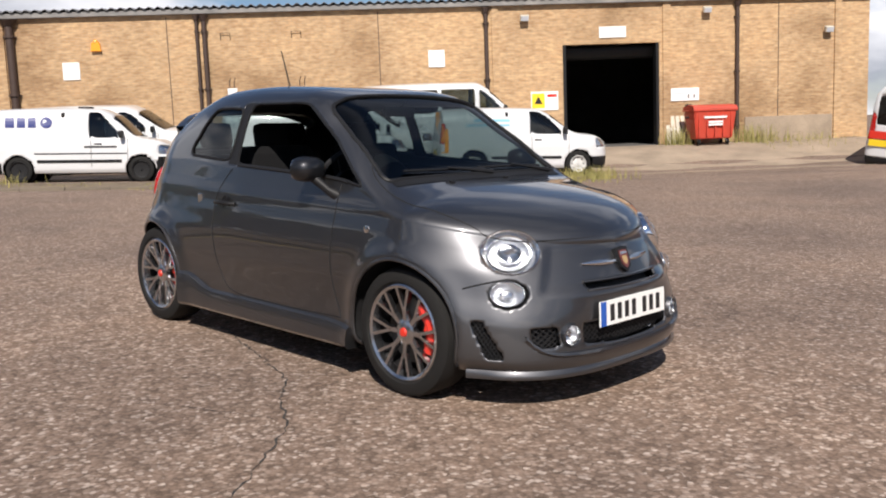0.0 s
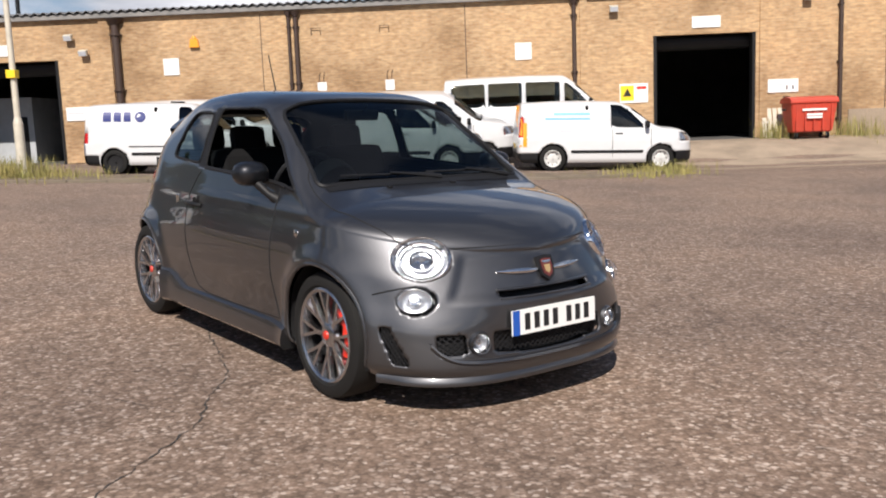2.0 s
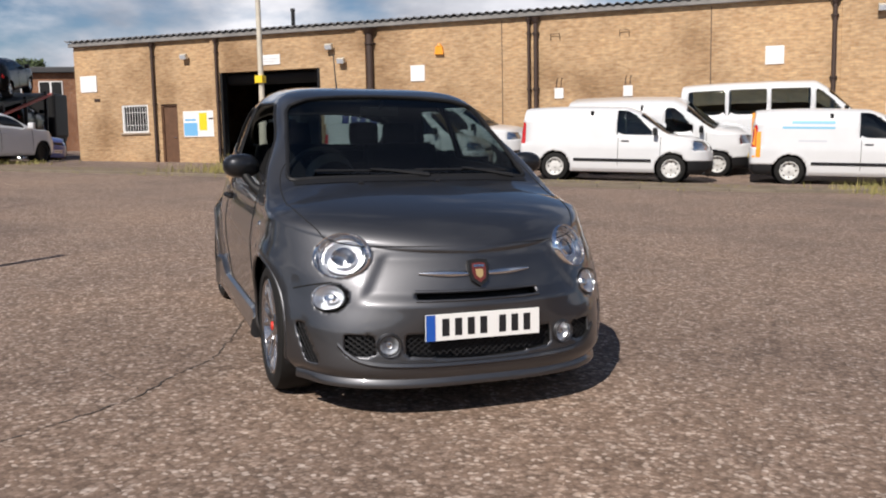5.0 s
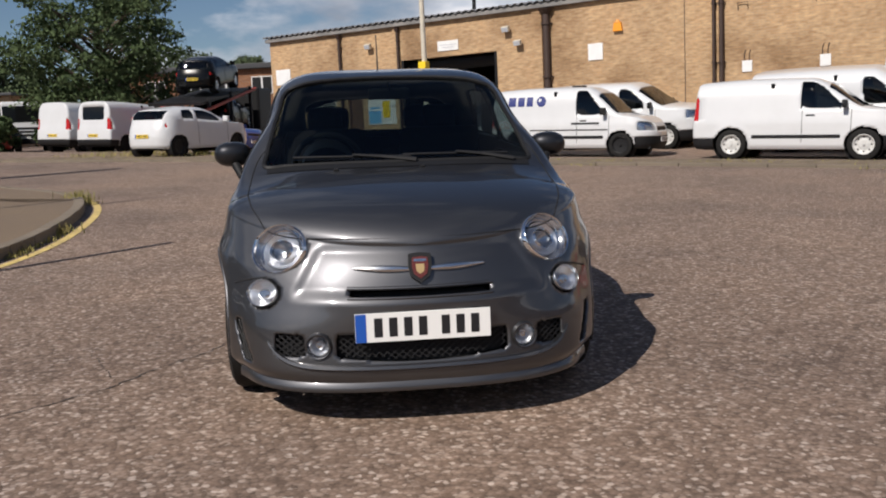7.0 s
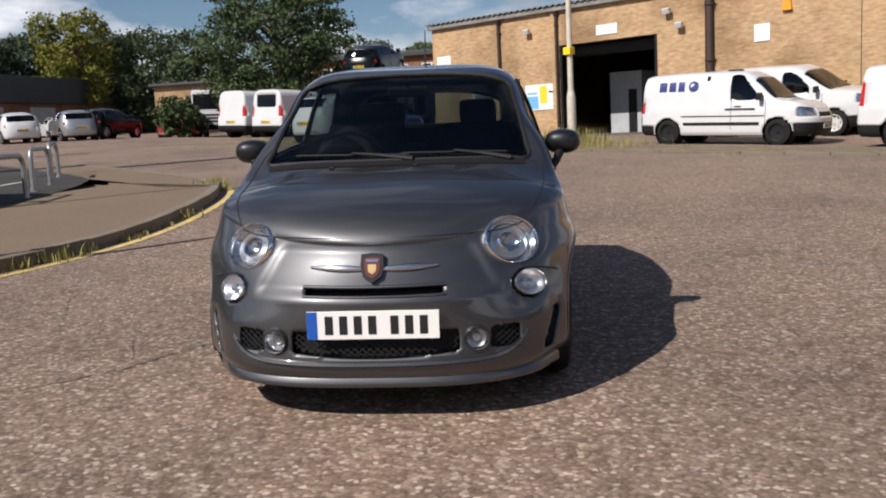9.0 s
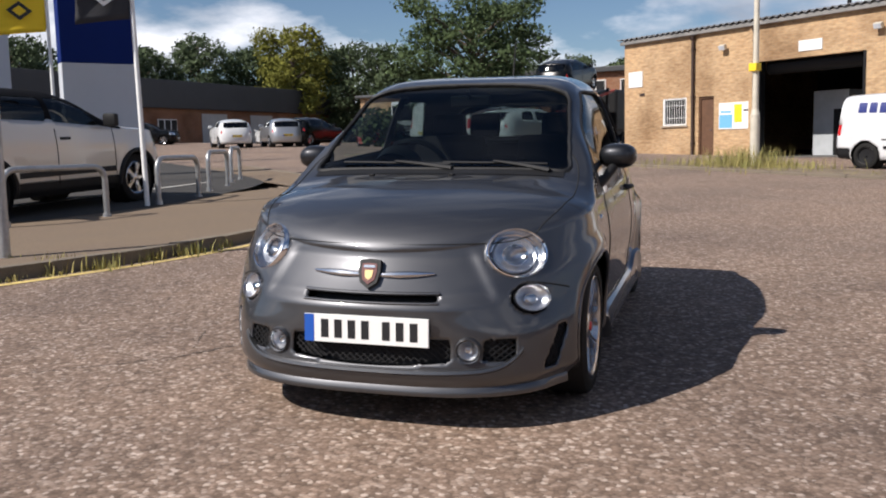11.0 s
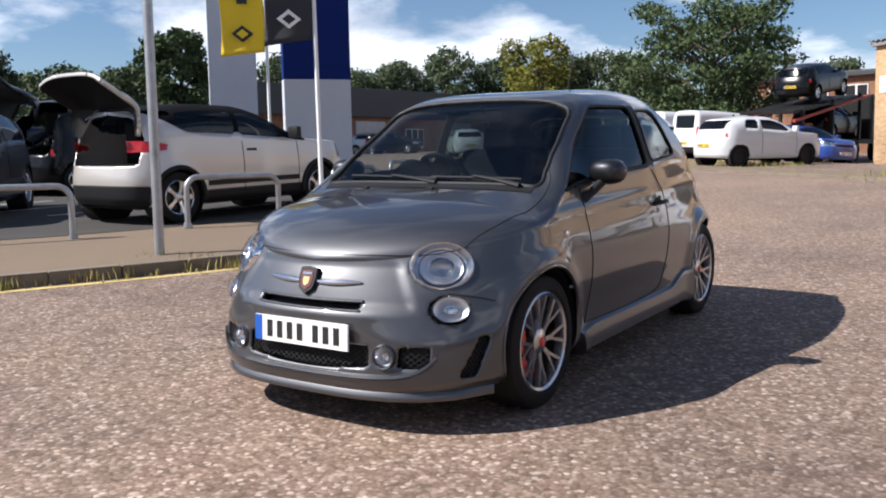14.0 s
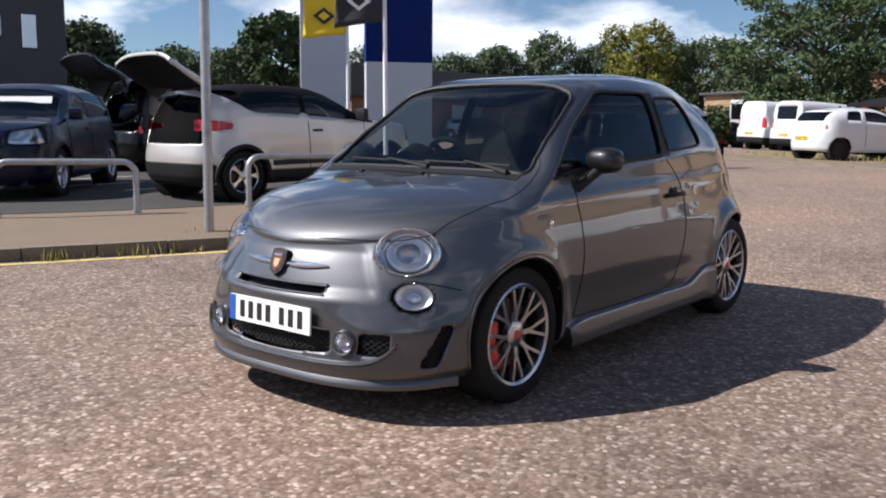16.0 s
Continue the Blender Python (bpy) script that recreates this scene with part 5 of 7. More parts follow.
    for sd in (1, -1):
        base = Matrix.Translation((cup[0], sd * cup[1], cup[2])) @ Vector((dn[0], sd * dn[1], dn[2])).to_track_quat("Z", "Y").to_matrix().to_4x4() @ Matrix.Diagonal((OVAL, 1, 1, 1))
        part("lamp_cup", lathe(bmesh.new(), [(0.0625, 0.004), (0.0608, 0.002), (0.0590, -0.010), (0.053, -0.030), (0.0, -0.036)], 40), P, car, smooth=True, m=base)
    lamp(hc, hn, 0.100, "headlight", True, WIDE)
    lamp(dc, dn, 0.053, "daytime_lamp", False, OVAL)
    lamp(fc, fn, 0.040, "fog_lamp", False)
    # number plate, badge and whiskers
    number_plate(car, s.front(0.0, 0.402) + 0.013, 0.402, -3)
    bx = s.front(0.0, 0.612) + 0.006
    shield = [(-0.043, 0.056), (0.0, 0.061), (0.043, 0.056), (0.046, 0.010), (0.036, -0.034), (0.0, -0.060), (-0.036, -0.034), (-0.046, 0.010)]
    m = pose(bx, 0, 0.612, 0, -22, 0) @ pose(0, 0, 0, 0, 0, 90)
    bd = part("badge", prism(bmesh.new(), shield, -0.012, 0.012), M["trim"], car, "small dark shield badge with red and gold", m=m)
    part("badge_face", prism(bmesh.new(), [(x * 0.70, z * 0.72) for x, z in shield], -0.0145, -0.0121), M["dark_red"], bd)
    part("badge_centre", prism(bmesh.new(), [(-0.017, 0.014), (0.017, 0.014), (0.015, -0.014), (0.0, -0.026), (-0.015, -0.014)], -0.0165, -0.0146), M["gold"], bd)
    part("badge_band", prism(bmesh.new(), [(-0.024, 0.034), (0.024, 0.034), (0.024, 0.024), (-0.024, 0.024)], -0.0165, -0.0146), M["satin"], bd)
    for sd in (1, -1):
        pts = [(s.front(y, 0.610) + 0.003, sd * y, 0.610 + 0.006 * (y / 0.25)) for y in np.linspace(0.035, 0.255, 14)]
        part("whisker", tube(bmesh.new(), pts, 0.01, 8, radii=[0.004 + 0.010 * math.sin(math.pi * (0.12 + 0.88 * (k / 13))) for k in range(14)]), M["satin"], car, "slim chrome nose bar", smooth=True)
    # bonnet, door and flap joints
    G = M["gap"]
    hood = []
    for y in np.linspace(-0.445, 0.445, 40):
        z = 0.722
        lo, hi = 0.25, 0.602
        for _ in range(30):
            mid = (lo + hi) / 2
            lo, hi = (mid, hi) if s.over(mid, y) > z else (lo, mid)
        hood.append((lo + 0.001, y, s.over(lo, y)))
    part("panel_gap", tube(bmesh.new(), hood, 0.003, 6), G, car)
    for sd in (1, -1):
        pts = []
        for x, y in arcs([(hood[-1][0], 0.447), (0.44, 0.515), (0.36, 0.60), (0.20, 0.665), (0.0, 0.695), (-0.2, 0.69), (-0.34, 0.665), (-0.37, 0.62)]):
            pts.append((x, sd * y, s.over(x, y)))
        part("panel_gap", tube(bmesh.new(), pts, 0.003, 6), G, car)
        bent(s, arcs([(-0.47, 0.945), (-0.475, 0.80), (-0.50, 0.55), (-0.48, 0.40), (-0.44, 0.30)]), 0.0028, G, car, side=sd)
        bent(s, arcs([(-1.43, 0.985), (-1.50, 0.93), (-1.575, 0.80), (-1.57, 0.60), (-1.53, 0.42), (-1.47, 0.32), (-1.35, 0.295), (-0.9, 0.29), (-0.44, 0.30)]), 0.0028, G, car, side=sd)
        bent(s, arcs([(0.33, 0.535), (0.40, 0.56), (0.47, 0.575)]), 0.0035, G, car, side=sd)
        # belt seal and rail trims
        pts = [(x, sd * (s.side(x, float(s.waist(x)) + 0.012) + 0.002), float(s.waist(x)) + 0.012) for x in np.linspace(-0.42, -1.38, 30)]
        part("belt_seal", tube(bmesh.new(), pts, 0.008, 6), M["trim"], car)
        # side skirt with a kick in front of the rear wheel
        bm = bmesh.new()
        rws = []
        for x in np.linspace(-0.36, -1.955, 46):
            k = smooth_step((-x - 1.60) / 0.30)
            zt = 0.285 + 0.075 * float(k) - 0.02 * float(smooth_step((x + 0.55) / 0.2))
            y = s.side(x, 0.27)
            ytop = s.side(x, zt + 0.02)
            rws.append([bm.verts.new((x, sd * (y - 0.06), 0.158)), bm.verts.new((x, sd * (y + 0.012), 0.160)), bm.verts.new((x, sd * (y + 0.030), 0.178)), bm.verts.new((x, sd * (y + 0.030), zt - 0.05)),
                        bm.verts.new((x, sd * (y + 0.020), zt - 0.008)), bm.verts.new((x, sd * (ytop - 0.012), zt + 0.012))])
        for a, b in zip(rws, rws[1:]):
            for k in range(5):
                bm.faces.new((a[k], b[k], b[k + 1], a[k + 1]))
        bm.faces.new(rws[0])
        bm.faces.new(rws[-1])
        bmesh.ops.recalc_face_normals(bm, faces=bm.faces)
        part("side_skirt", bm, P, car, smooth=40)
        # door handle
        y = s.side(-1.45, 0.80)
        part("door_handle", tube(bmesh.new(), [(-1.545, sd * (y + 0.004), 0.797), (-1.52, sd * (y + 0.026), 0.80), (-1.45, sd * (y + 0.034), 0.803), (-1.38, sd * (y + 0.026), 0.80), (-1.355, sd * (y + 0.004), 0.797)], 0.012, 8), M["trim"], car, "dark door handle", smooth=True)
        part("handle_cup", lathe(bmesh.new(), [(0.0, 0.0), (0.034, 0.001), (0.040, 0.004)], 20, pose(-1.44, sd * (y + 0.002), 0.80, -90 * sd)), M["trim"], car)
        # side repeater and wing badge
        y = s.side(-0.223, 0.752)
        part("side_repeater", lathe(bmesh.new(), [(0.019, -0.004), (0.018, 0.004), (0.0, 0.008)], 18, pose(-0.223, sd * y, 0.752, -90 * sd)), M["satin"], car, smooth=True)
        y = s.side(-1.75, 0.80)
        part("wing_badge", boxed(-0.025, 0.025, -0.003, 0.004, -0.035, 0.035, 0.004, pose(-1.75, sd * y, 0.80, 0, 0, 0)), M["satin"], car)
        # mirror
        y0 = s.side(-0.50, 0.93)
        mr = part("mirror", tube(bmesh.new(), [(-0.50, sd * (y0 - 0.012), 0.885), (-0.53, sd * (y0 + 0.03), 0.915), (-0.60, sd * (y0 + 0.065), 0.975)], 0.02, 10, radii=[0.034, 0.020, 0.024]), M["trim"], car, "door mirror on a dark stalk", smooth=True)
        bm = bmesh.new()
        bmesh.ops.create_uvsphere(bm, u_segments=28, v_segments=16, radius=1)
        for v in bm.verts:
            q = Vector((math.copysign(abs(v.co.x) ** 0.8, v.co.x), math.copysign(abs(v.co.y) ** 0.8, v.co.y), math.copysign(abs(v.co.z) ** 0.85, v.co.z)))
            v.co = Vector((max(q.x, -0.35) * 0.078, q.y * 0.092, q.z * 0.062))
        part("mirror_shell", bm, M["mirror_grey"], mr, smooth=True, m=pose(-0.635, sd * 0.815, 1.015, 0, 0, sd * -8))
        part("mirror_glass", prism(bmesh.new(), rounded(0.165, 0.105, 0.04), -0.0015, 0.0015, pose(0, 0, 0, 0, 0, 90)), M["chrome"], mr, m=pose(-0.6675, sd * 0.815, 1.015, 0, 0, sd * -8))
        # wheel well
        for ax in (0.0, -2.30):
            bm = bmesh.new()
            n = 28
            rws = []
            for k in range(n + 1):
                a = math.pi * (-0.10 + 1.20 * k / n) if ax == 0 else math.pi * (0.02 + 0.88 * k / n)
                rws.append([bm.verts.new((ax + 0.342 * math.cos(a), sd * (0.775 if ax == 0 else 0.70), 0.305 + 0.342 * math.sin(a))), bm.verts.new((ax + 0.35 * math.cos(a), sd * 0.45, 0.305 + 0.35 * math.sin(a)))])
            for a, b in zip(rws, rws[1:]):
                bm.faces.new((a[0], b[0], b[1], a[1]))
            c = bm.verts.new((ax, sd * 0.45, 0.305))
            for a, b in zip(rws, rws[1:]):
                bm.faces.new((a[1], b[1], c))
            part("wheel_well", bm, M["gap"], car)
    # wheels
    for ax in (0.0, -2.30):
        for sd in (1, -1):
            wl = wheel(car, ax, sd * (0.690 if ax == 0 else 0.658), 0.298, 0.205, 0.222, sd, "sport", caliper=True, turn=7 * ax)
            bm = bmesh.new()
            for k in range(3):
                a = radians((-26 + 26 * k))
                cyl(bm, (0.145 * math.cos(a), 0.145 * math.sin(a), 0.02), (0.150 * math.cos(a), 0.150 * math.sin(a), 0.066), 0.028 if ax == 0 else 0.02, seg=12)
            tube(bm, [(0.150 * math.cos(radians(a)), 0.150 * math.sin(radians(a)), 0.045) for a in range(-42, 43, 12)], 0.028 if ax == 0 else 0.02, 8)
            part("brake_caliper", bm, M["red"], wl, "red brake caliper", smooth=True, m=pose(0, 0, 0, 0, 0, -7 * ax) @ pose(0, 0, 0, 0, 0, 12))
    # underbody
    part("floor_pan", boxed(-2.62, 0.36, -0.62, 0.62, 0.17, 0.24, 0.02), M["gap"], car)
    # unseen panel and tray, added to stop sun leaking through the grilles
    part("radiator_panel", boxed(0.42, 0.45, -0.46, 0.46, 0.17, 0.66), M["gap"], car)
    part("undertray", boxed(0.30, 0.60, -0.52, 0.52, 0.168, 0.186), M["gap"], car)
    part("firewall", boxed(-0.36, -0.30, -0.68, 0.68, 0.24, 0.90), M["gap"], car)
    # cabin
    dash = bmesh.new()
    prism(dash, [(-0.32, 0.60), (-0.34, 0.93), (-0.48, 0.955), (-0.72, 0.92), (-0.80, 0.82), (-0.74, 0.62)], -0.66, 0.66)
    part("dashboard", dash, M["cabin"], car)
    part("instrument_hood", lathe(bmesh.new(), [(0.13, -0.10), (0.135, 0.0), (0.12, 0.02), (0.0, 0.0)], 24, pose(-0.66, -0.34, 0.95, 0, -70, 0)), M["trim"], car, smooth=True)
    sw = part("steering_wheel", tube(bmesh.new(), [(0.18 * math.cos(a), 0.18 * math.sin(a), 0) for a in np.linspace(0, 2 * math.pi, 32, endpoint=False)], 0.016, 8, closed=True), M["trim"], car, m=pose(-0.93, -0.34, 0.93, 0, -64, 0))
    part("steering_hub", lathe(bmesh.new(), [(0, 0.02), (0.06, 0.015), (0.075, -0.02)], 20), M["trim"], sw)
    for a in (0, 120, 240):
        part("spoke", boxed(0.05, 0.175, -0.018, 0.018, -0.012, 0.006, 0, pose(0, 0, 0, 0, 0, a + 90)), M["trim"], sw)

    def seat_at(x, y, w=0.50, high=0.62, head=True):
        st = part("seat", boxed(x - 0.02, x + 0.48, y - w / 2, y + w / 2, 0.38, 0.54, 0.05), M["cabin"], car, "black cloth seat")
        part("backrest", boxed(-0.07, 0.07, -w / 2, w / 2, 0.0, high, 0.06), M["cabin"], st, m=pose(x - 0.02, y, 0.50, 0, -14, 0))
        if head:
            part("headrest", boxed(-0.045, 0.045, -0.11, 0.11, 0.0, 0.17, 0.044), M["cabin"], st, m=pose(x - 0.17, y, 1.07, 0, -10, 0))

    seat_at(-1.42, -0.35)
    seat_at(-1.42, 0.35)
    seat_at(-2.12, -0.30, 0.55, 0.46, True)
    seat_at(-2.12, 0.30, 0.55, 0.46, True)
    for sd in (1, -1):
        part("door_card", boxed(-1.62, -0.50, -0.012, 0.012, 0.30, 0.955, 0.01, pose(0, sd * 0.715, 0)), M["cabin"], car)
        part("rear_trim", boxed(-2.35, -1.62, -0.012, 0.012, 0.30, 0.96, 0.01, pose(0, sd * 0.60, 0)), M["cabin"], car)
    part("tailgate_trim", boxed(-2.62, -2.58, -0.55, 0.55, 0.40, 1.02), M["cabin"], car)
    mi = part("interior_mirror", boxed(-0.02, 0.02, -0.11, 0.11, -0.03, 0.03, 0.012), M["trim"], car, m=pose(-0.86, 0.0, 1.30, 0, 10, 0))
    part("mirror_stem", cyl(bmesh.new(), (0.02, 0, 0.02), (0.05, 0, 0.065), 0.008, seg=8), M["trim"], mi)
    # wipers
    for ya, yb in ((-0.50, 0.06), (0.02, 0.53)):
        pts = []
        for k in range(16):
            y = ya + (yb - ya) * k / 15
            x = -0.262 - 0.015 * (y / 0.6) ** 2 - 0.012 * (1 - k / 15)
            pts.append((x, y, s.over(x, y) + 0.009))
        wp = part("wiper", tube(bmesh.new(), pts, 0.006, 6), M["trim"], car, "black windscreen wiper")
        ym = (ya + yb) / 2
        part("wiper_arm", tube(bmesh.new(), [(-0.222, yb + 0.02, s.over(-0.222, yb) + 0.010), (-0.247, (ym + yb) / 2, s.over(-0.247, (ym + yb) / 2) + 0.018), (pts[8][0] + 0.012, ym, pts[8][2] + 0.010)], 0.009, 6, radii=[0.014, 0.010, 0.006]), M["trim"], wp)
    # the black cowl panel below the screen
    bm = bmesh.new()
    rws = []
    for y in np.linspace(-0.62, 0.62, 31):
        xa, xb = -0.168 - 0.03 * (y / 0.66) ** 2, -0.238 - 0.012 * (y / 0.6) ** 2
        rws.append([bm.verts.new((xa, y, s.over(xa, y) + 0.003)), bm.verts.new((xb, y, s.over(xb, y) + 0.003))])
    for a, b in zip(rws, rws[1:]):
        bm.faces.new((a[0], b[0], b[1], a[1]))
    part("cowl_panel", bm, M["trim"], car, smooth=True)
    for y in (-0.30, 0.10):
        x = -0.150
        part("washer_jet", boxed(x - 0.012, x + 0.012, y - 0.012, y + 0.012, s.over(x, y) - 0.002, s.over(x, y) + 0.010, 0.003), M["trim"], car)
    # aerial and roof spoiler
    part("aerial", tube(bmesh.new(), [(-1.88, 0.0, s.over(-1.88, 0) - 0.005), (-1.89, 0, s.over(-1.88, 0) + 0.03), (-1.97, 0, s.over(-1.88, 0) + 0.25)], 0.006, 8, radii=[0.013, 0.005, 0.0035]), M["trim"], car)
    bm = bmesh.new()
    rws = []
    for y in np.linspace(-0.53, 0.53, 25):
        k = 1 - 0.3 * (y / 0.53) ** 2
        za = s.over(-2.30, y)
        rws.append([bm.verts.new((-2.26, y, za + 0.006)), bm.verts.new((-2.36 - 0.06 * k, y, za + 0.0)), bm.verts.new((-2.37 - 0.06 * k, y * 0.98, za - 0.018)), bm.verts.new((-2.38, y, za - 0.05))])
    for a, b in zip(rws, rws[1:]):
        for k in range(3):
            bm.faces.new((a[k], b[k], b[k + 1], a[k + 1]))
    bmesh.ops.recalc_face_normals(bm, faces=bm.faces)
    part("roof_spoiler", bm, P, car, smooth=40)
    # tail lamps and rear plate
    for sd in (1, -1):
        pts = [(s.back(0.55, z) + 0.035, sd * 0.55, z) for z in np.linspace(0.72, 0.95, 8)]
        part("tail_lamp", tube(bmesh.new(), pts, 0.055, 12, radii=[0.03, 0.05, 0.056, 0.058, 0.058, 0.056, 0.05, 0.03]), M["red_lamp"], car, "red tail lamp", smooth=True)
    number_plate(car, -2.80, 0.70, 0, -1, "plate_yellow")
    return car, s


city_car, SKIN = small_hatchback()

# ---- the other vehicles ----


def vehicle(name, m, label, category, wb, fo, ro, width, height, nose_z, cowl, screen, tail_top, paint, waist_z=0.95, rise=0.05, boxy=3.2, tumble=0.10, doors=(), rear_glass=None, wheel_r=0.31,
            style="steel", black_bumpers=True, split=False, plate=True, tail_lamps=(0.75, 1.0), skirt=True, nose=3.0, tail=5.0, gate=None, glass="dark_glass", rails=False, side_glass=None, group="", plates=("plate", "plate_yellow"), lean=0.0, dark_top=False, cladding=False, glass_top=(18, 30, 36), pillar=None, finer=False, lamp_reach=0.16, gate_z=None, bumper_z=0.46):
    """A car or van: x ahead from its front axle. doors: side glass spans (x0, x1, slant0, slant1); gate: degrees by which the tailgate is raised."""
    ob = thing(name, m, label, category, group)
    hw = width / 2
    xr = -wb - ro
    rows = [(0.20, 0.22, 0.26, fo - 0.06, xr + 0.06, hw * 0.93), (0.34, 0.32, 0.36, fo - 0.005, xr + 0.01, hw * 0.985), (0.50, 0.52, 0.55, fo, xr, hw), (nose_z - 0.10, 0.74, 0.78, fo - 0.04, xr + 0.005 + lean * 0.3, hw),
            (nose_z, waist_z, waist_z + rise, fo - 0.13, xr + 0.03 + lean, hw * 0.955)]
    tx, tz = tail_top
    cx, cz = cowl
    sx, sz = screen
    top = [(fo - 0.13, nose_z), (fo - 0.22, nose_z + 0.05), ((fo + cx) / 2, (nose_z + cz) / 2 + 0.05), (cx, cz), (sx, sz), (sx - 0.35, height - 0.015), ((sx + tx) / 2 - 0.1, height), (tx + 0.15, tz + 0.02), (tx, tz), (xr + 0.03 + lean, waist_z + rise)]
    waist = [(0.0, waist_z - 0.03), (cx - 0.3, waist_z), (-wb, waist_z + rise), (-9, waist_z + rise)]
    r = wheel_r
    s = Shell(rows, top, waist, wb, nose=nose, tail=tail, square=((fo, 2.4), (cx + 0.1, 2.6), (sx, boxy), (xr, boxy)), tumble=tumble, arch=r + 0.045, axle=r, flare=0.012,
              cols=(30, 130, 44) if finer else (20, 64, 22), levels=(48, 44) if finer else (26, 26), rear0=max(-wb + 0.1, xr + 0.55) if tail < 4 else xr + 0.35)
    X, Y, Z = s.G[..., 0].copy(), s.G[..., 1].copy(), s.G[..., 2].copy()
    ws, ph = s.waist(X), s.phi
    P = M[paint]
    for ax in (0.0, -wb):
        s.cut(np.where(np.abs(Y) > 0.3, np.hypot(X - ax, Z - r) - r - 0.045, 1.0))
    pw = np.interp(-X, [-cx, -sx], [28, 41])
    masks = {}
    masks["windscreen"] = s.cut(half_planes((pw - ph) * 0.008, X - cx + 0.03 + 0.12 * (Y / hw) ** 2, sx + 0.03 - X, np.where(ph < 0, 1.0, -1.0), k=0.012))
    for i, (x0, x1, s0, s1) in enumerate(doors):
        lim = np.interp(-X, [-cx, -sx + 0.1, -sx + 0.3], list(glass_top))
        masks["side_window", i] = s.cut(half_planes((ph - lim) * 0.007, ws + 0.03 - Z, -line_d(X, Z, (x0, waist_z), (x0 - s0, waist_z + 0.5)), line_d(X, Z, (x1, waist_z), (x1 + s1, waist_z + 0.5)), line_d(X, Z, *pillar) + 0.03 if pillar else X - 99, k=0.02))
    if gate:
        masks["gate"] = s.cut(half_planes((gate_z or waist_z - 0.18) - Z, Z - tz + 0.01, np.abs(Y) - hw * 0.80, X - xr - 0.62 - lean, k=0.03))
    elif rear_glass:
        z0, z1, f = rear_glass
        masks["rear_window"] = s.cut(half_planes(z0 - Z, Z - z1, np.abs(Y) - hw * f, X - xr - 0.5 - lean, k=0.02))
    if black_bumpers:
        masks["front_bumper"] = s.cut(half_planes(Z - 0.50, 0.30 + 0.05 - X, k=0.01))
        masks["rear_bumper"] = s.cut(half_planes(Z - bumper_z, X + wb + r + 0.06, k=0.01))
    if cladding:
        masks["sill"] = s.cut(half_planes(Z - 0.40, np.abs(X + wb / 2) - wb / 2 + r * 0.6, k=0.01))
    masks["grille"] = s.cut(half_planes(np.abs(Y) - hw * 0.45, Z - nose_z + 0.07, nose_z - 0.17 - Z, 0.3 - X, k=0.008))
    masks["headlight"] = s.cut(half_planes(hw * 0.52 - np.abs(Y), Z - nose_z - 0.10 * (np.abs(Y) / hw) + 0.03, nose_z - 0.16 - Z, fo - 0.42 - X, k=0.012))
    t0, t1 = tail_lamps
    masks["tail_lamp"] = s.cut(half_planes(t0 + (0.10 * np.maximum(X - xr - lean - 0.05, 0) if lamp_reach > 0.2 else 0) - Z, Z - t1 + (0.14 * np.maximum(X - xr - lean - 0.05, 0) if lamp_reach > 0.2 else 0), hw * 0.80 - np.abs(Y), X - xr - lamp_reach - lean, k=0.012))
    if dark_top:
        masks["roof"] = s.cut(half_planes(ws + 0.012 - Z, np.where(ph < 0, 1.0, -1.0), X - cx + 0.10, line_d(X, Z, *pillar) if pillar else X - 99, k=0.01))
    shell = s.mesh("body", ~s.taken)
    bmesh.ops.recalc_face_normals(shell, faces=shell.faces)
    bo = part("body", shell, P, ob, "", smooth=40)
    so = bo.modifiers.new("thickness", "SOLIDIFY")
    so.thickness, so.offset = 0.02, -1
    GL = M[glass]
    for key, mask in masks.items():
        kind = key[0] if isinstance(key, tuple) else key
        if not mask.any():
            continue
        if kind in ("windscreen", "rear_window"):
            part(kind, s.mesh("g", mask, 0.006), GL, ob, smooth=True)
        elif kind == "side_window":
            for sd in (1, -1):
                part(kind, s.mesh("g", mask, 0.006, (sd,)), M[side_glass or glass], ob, smooth=True)
        elif kind == "gate":
            hinge = (tx + 0.05, 0, tz - 0.02)
            mm = Matrix.Translation(hinge) @ pose(0, 0, 0, 0, gate, 0) @ Matrix.Translation((-hinge[0], 0, -hinge[2]))
            gt = part("tailgate", s.mesh("g", mask), P, ob, "raised tailgate", smooth=40, m=mm)
            g2 = gt.modifiers.new("thickness", "SOLIDIFY")
            g2.thickness, g2.offset = 0.05, -1
            part("tailgate_lining", s.mesh("g", mask, 0.06), M["trim"], gt, smooth=True)
            part("boot_floor", boxed(xr + 0.08 + lean, -wb + 0.4, -hw * 0.78, hw * 0.78, (gate_z or waist_z - 0.33) - 0.03, gate_z or waist_z - 0.33), M["cabin"], ob)
            part("boot_back", boxed(-wb + 0.35, -wb + 0.4, -hw * 0.8, hw * 0.8, 0.4, height - 0.25), M["cabin"], ob)
        elif kind in ("front_bumper", "rear_bumper"):
            b2 = part(kind, s.mesh("g", mask), M["trim"], ob, "black plastic bumper", smooth=40)
        elif kind == "sill":
            for sd in (1, -1):
                part(kind, s.mesh("g", mask, 0, (sd,)), M["trim"], ob, "black plastic sill", smooth=40)
        elif kind == "roof":
            part("roof", s.mesh("g", mask), M["roof_black"], ob, "black roof and pillars", smooth=40)
        elif kind == "grille":
            part(kind, s.mesh("g", mask, 0.02), M["trim"], ob)
        elif kind == "headlight":
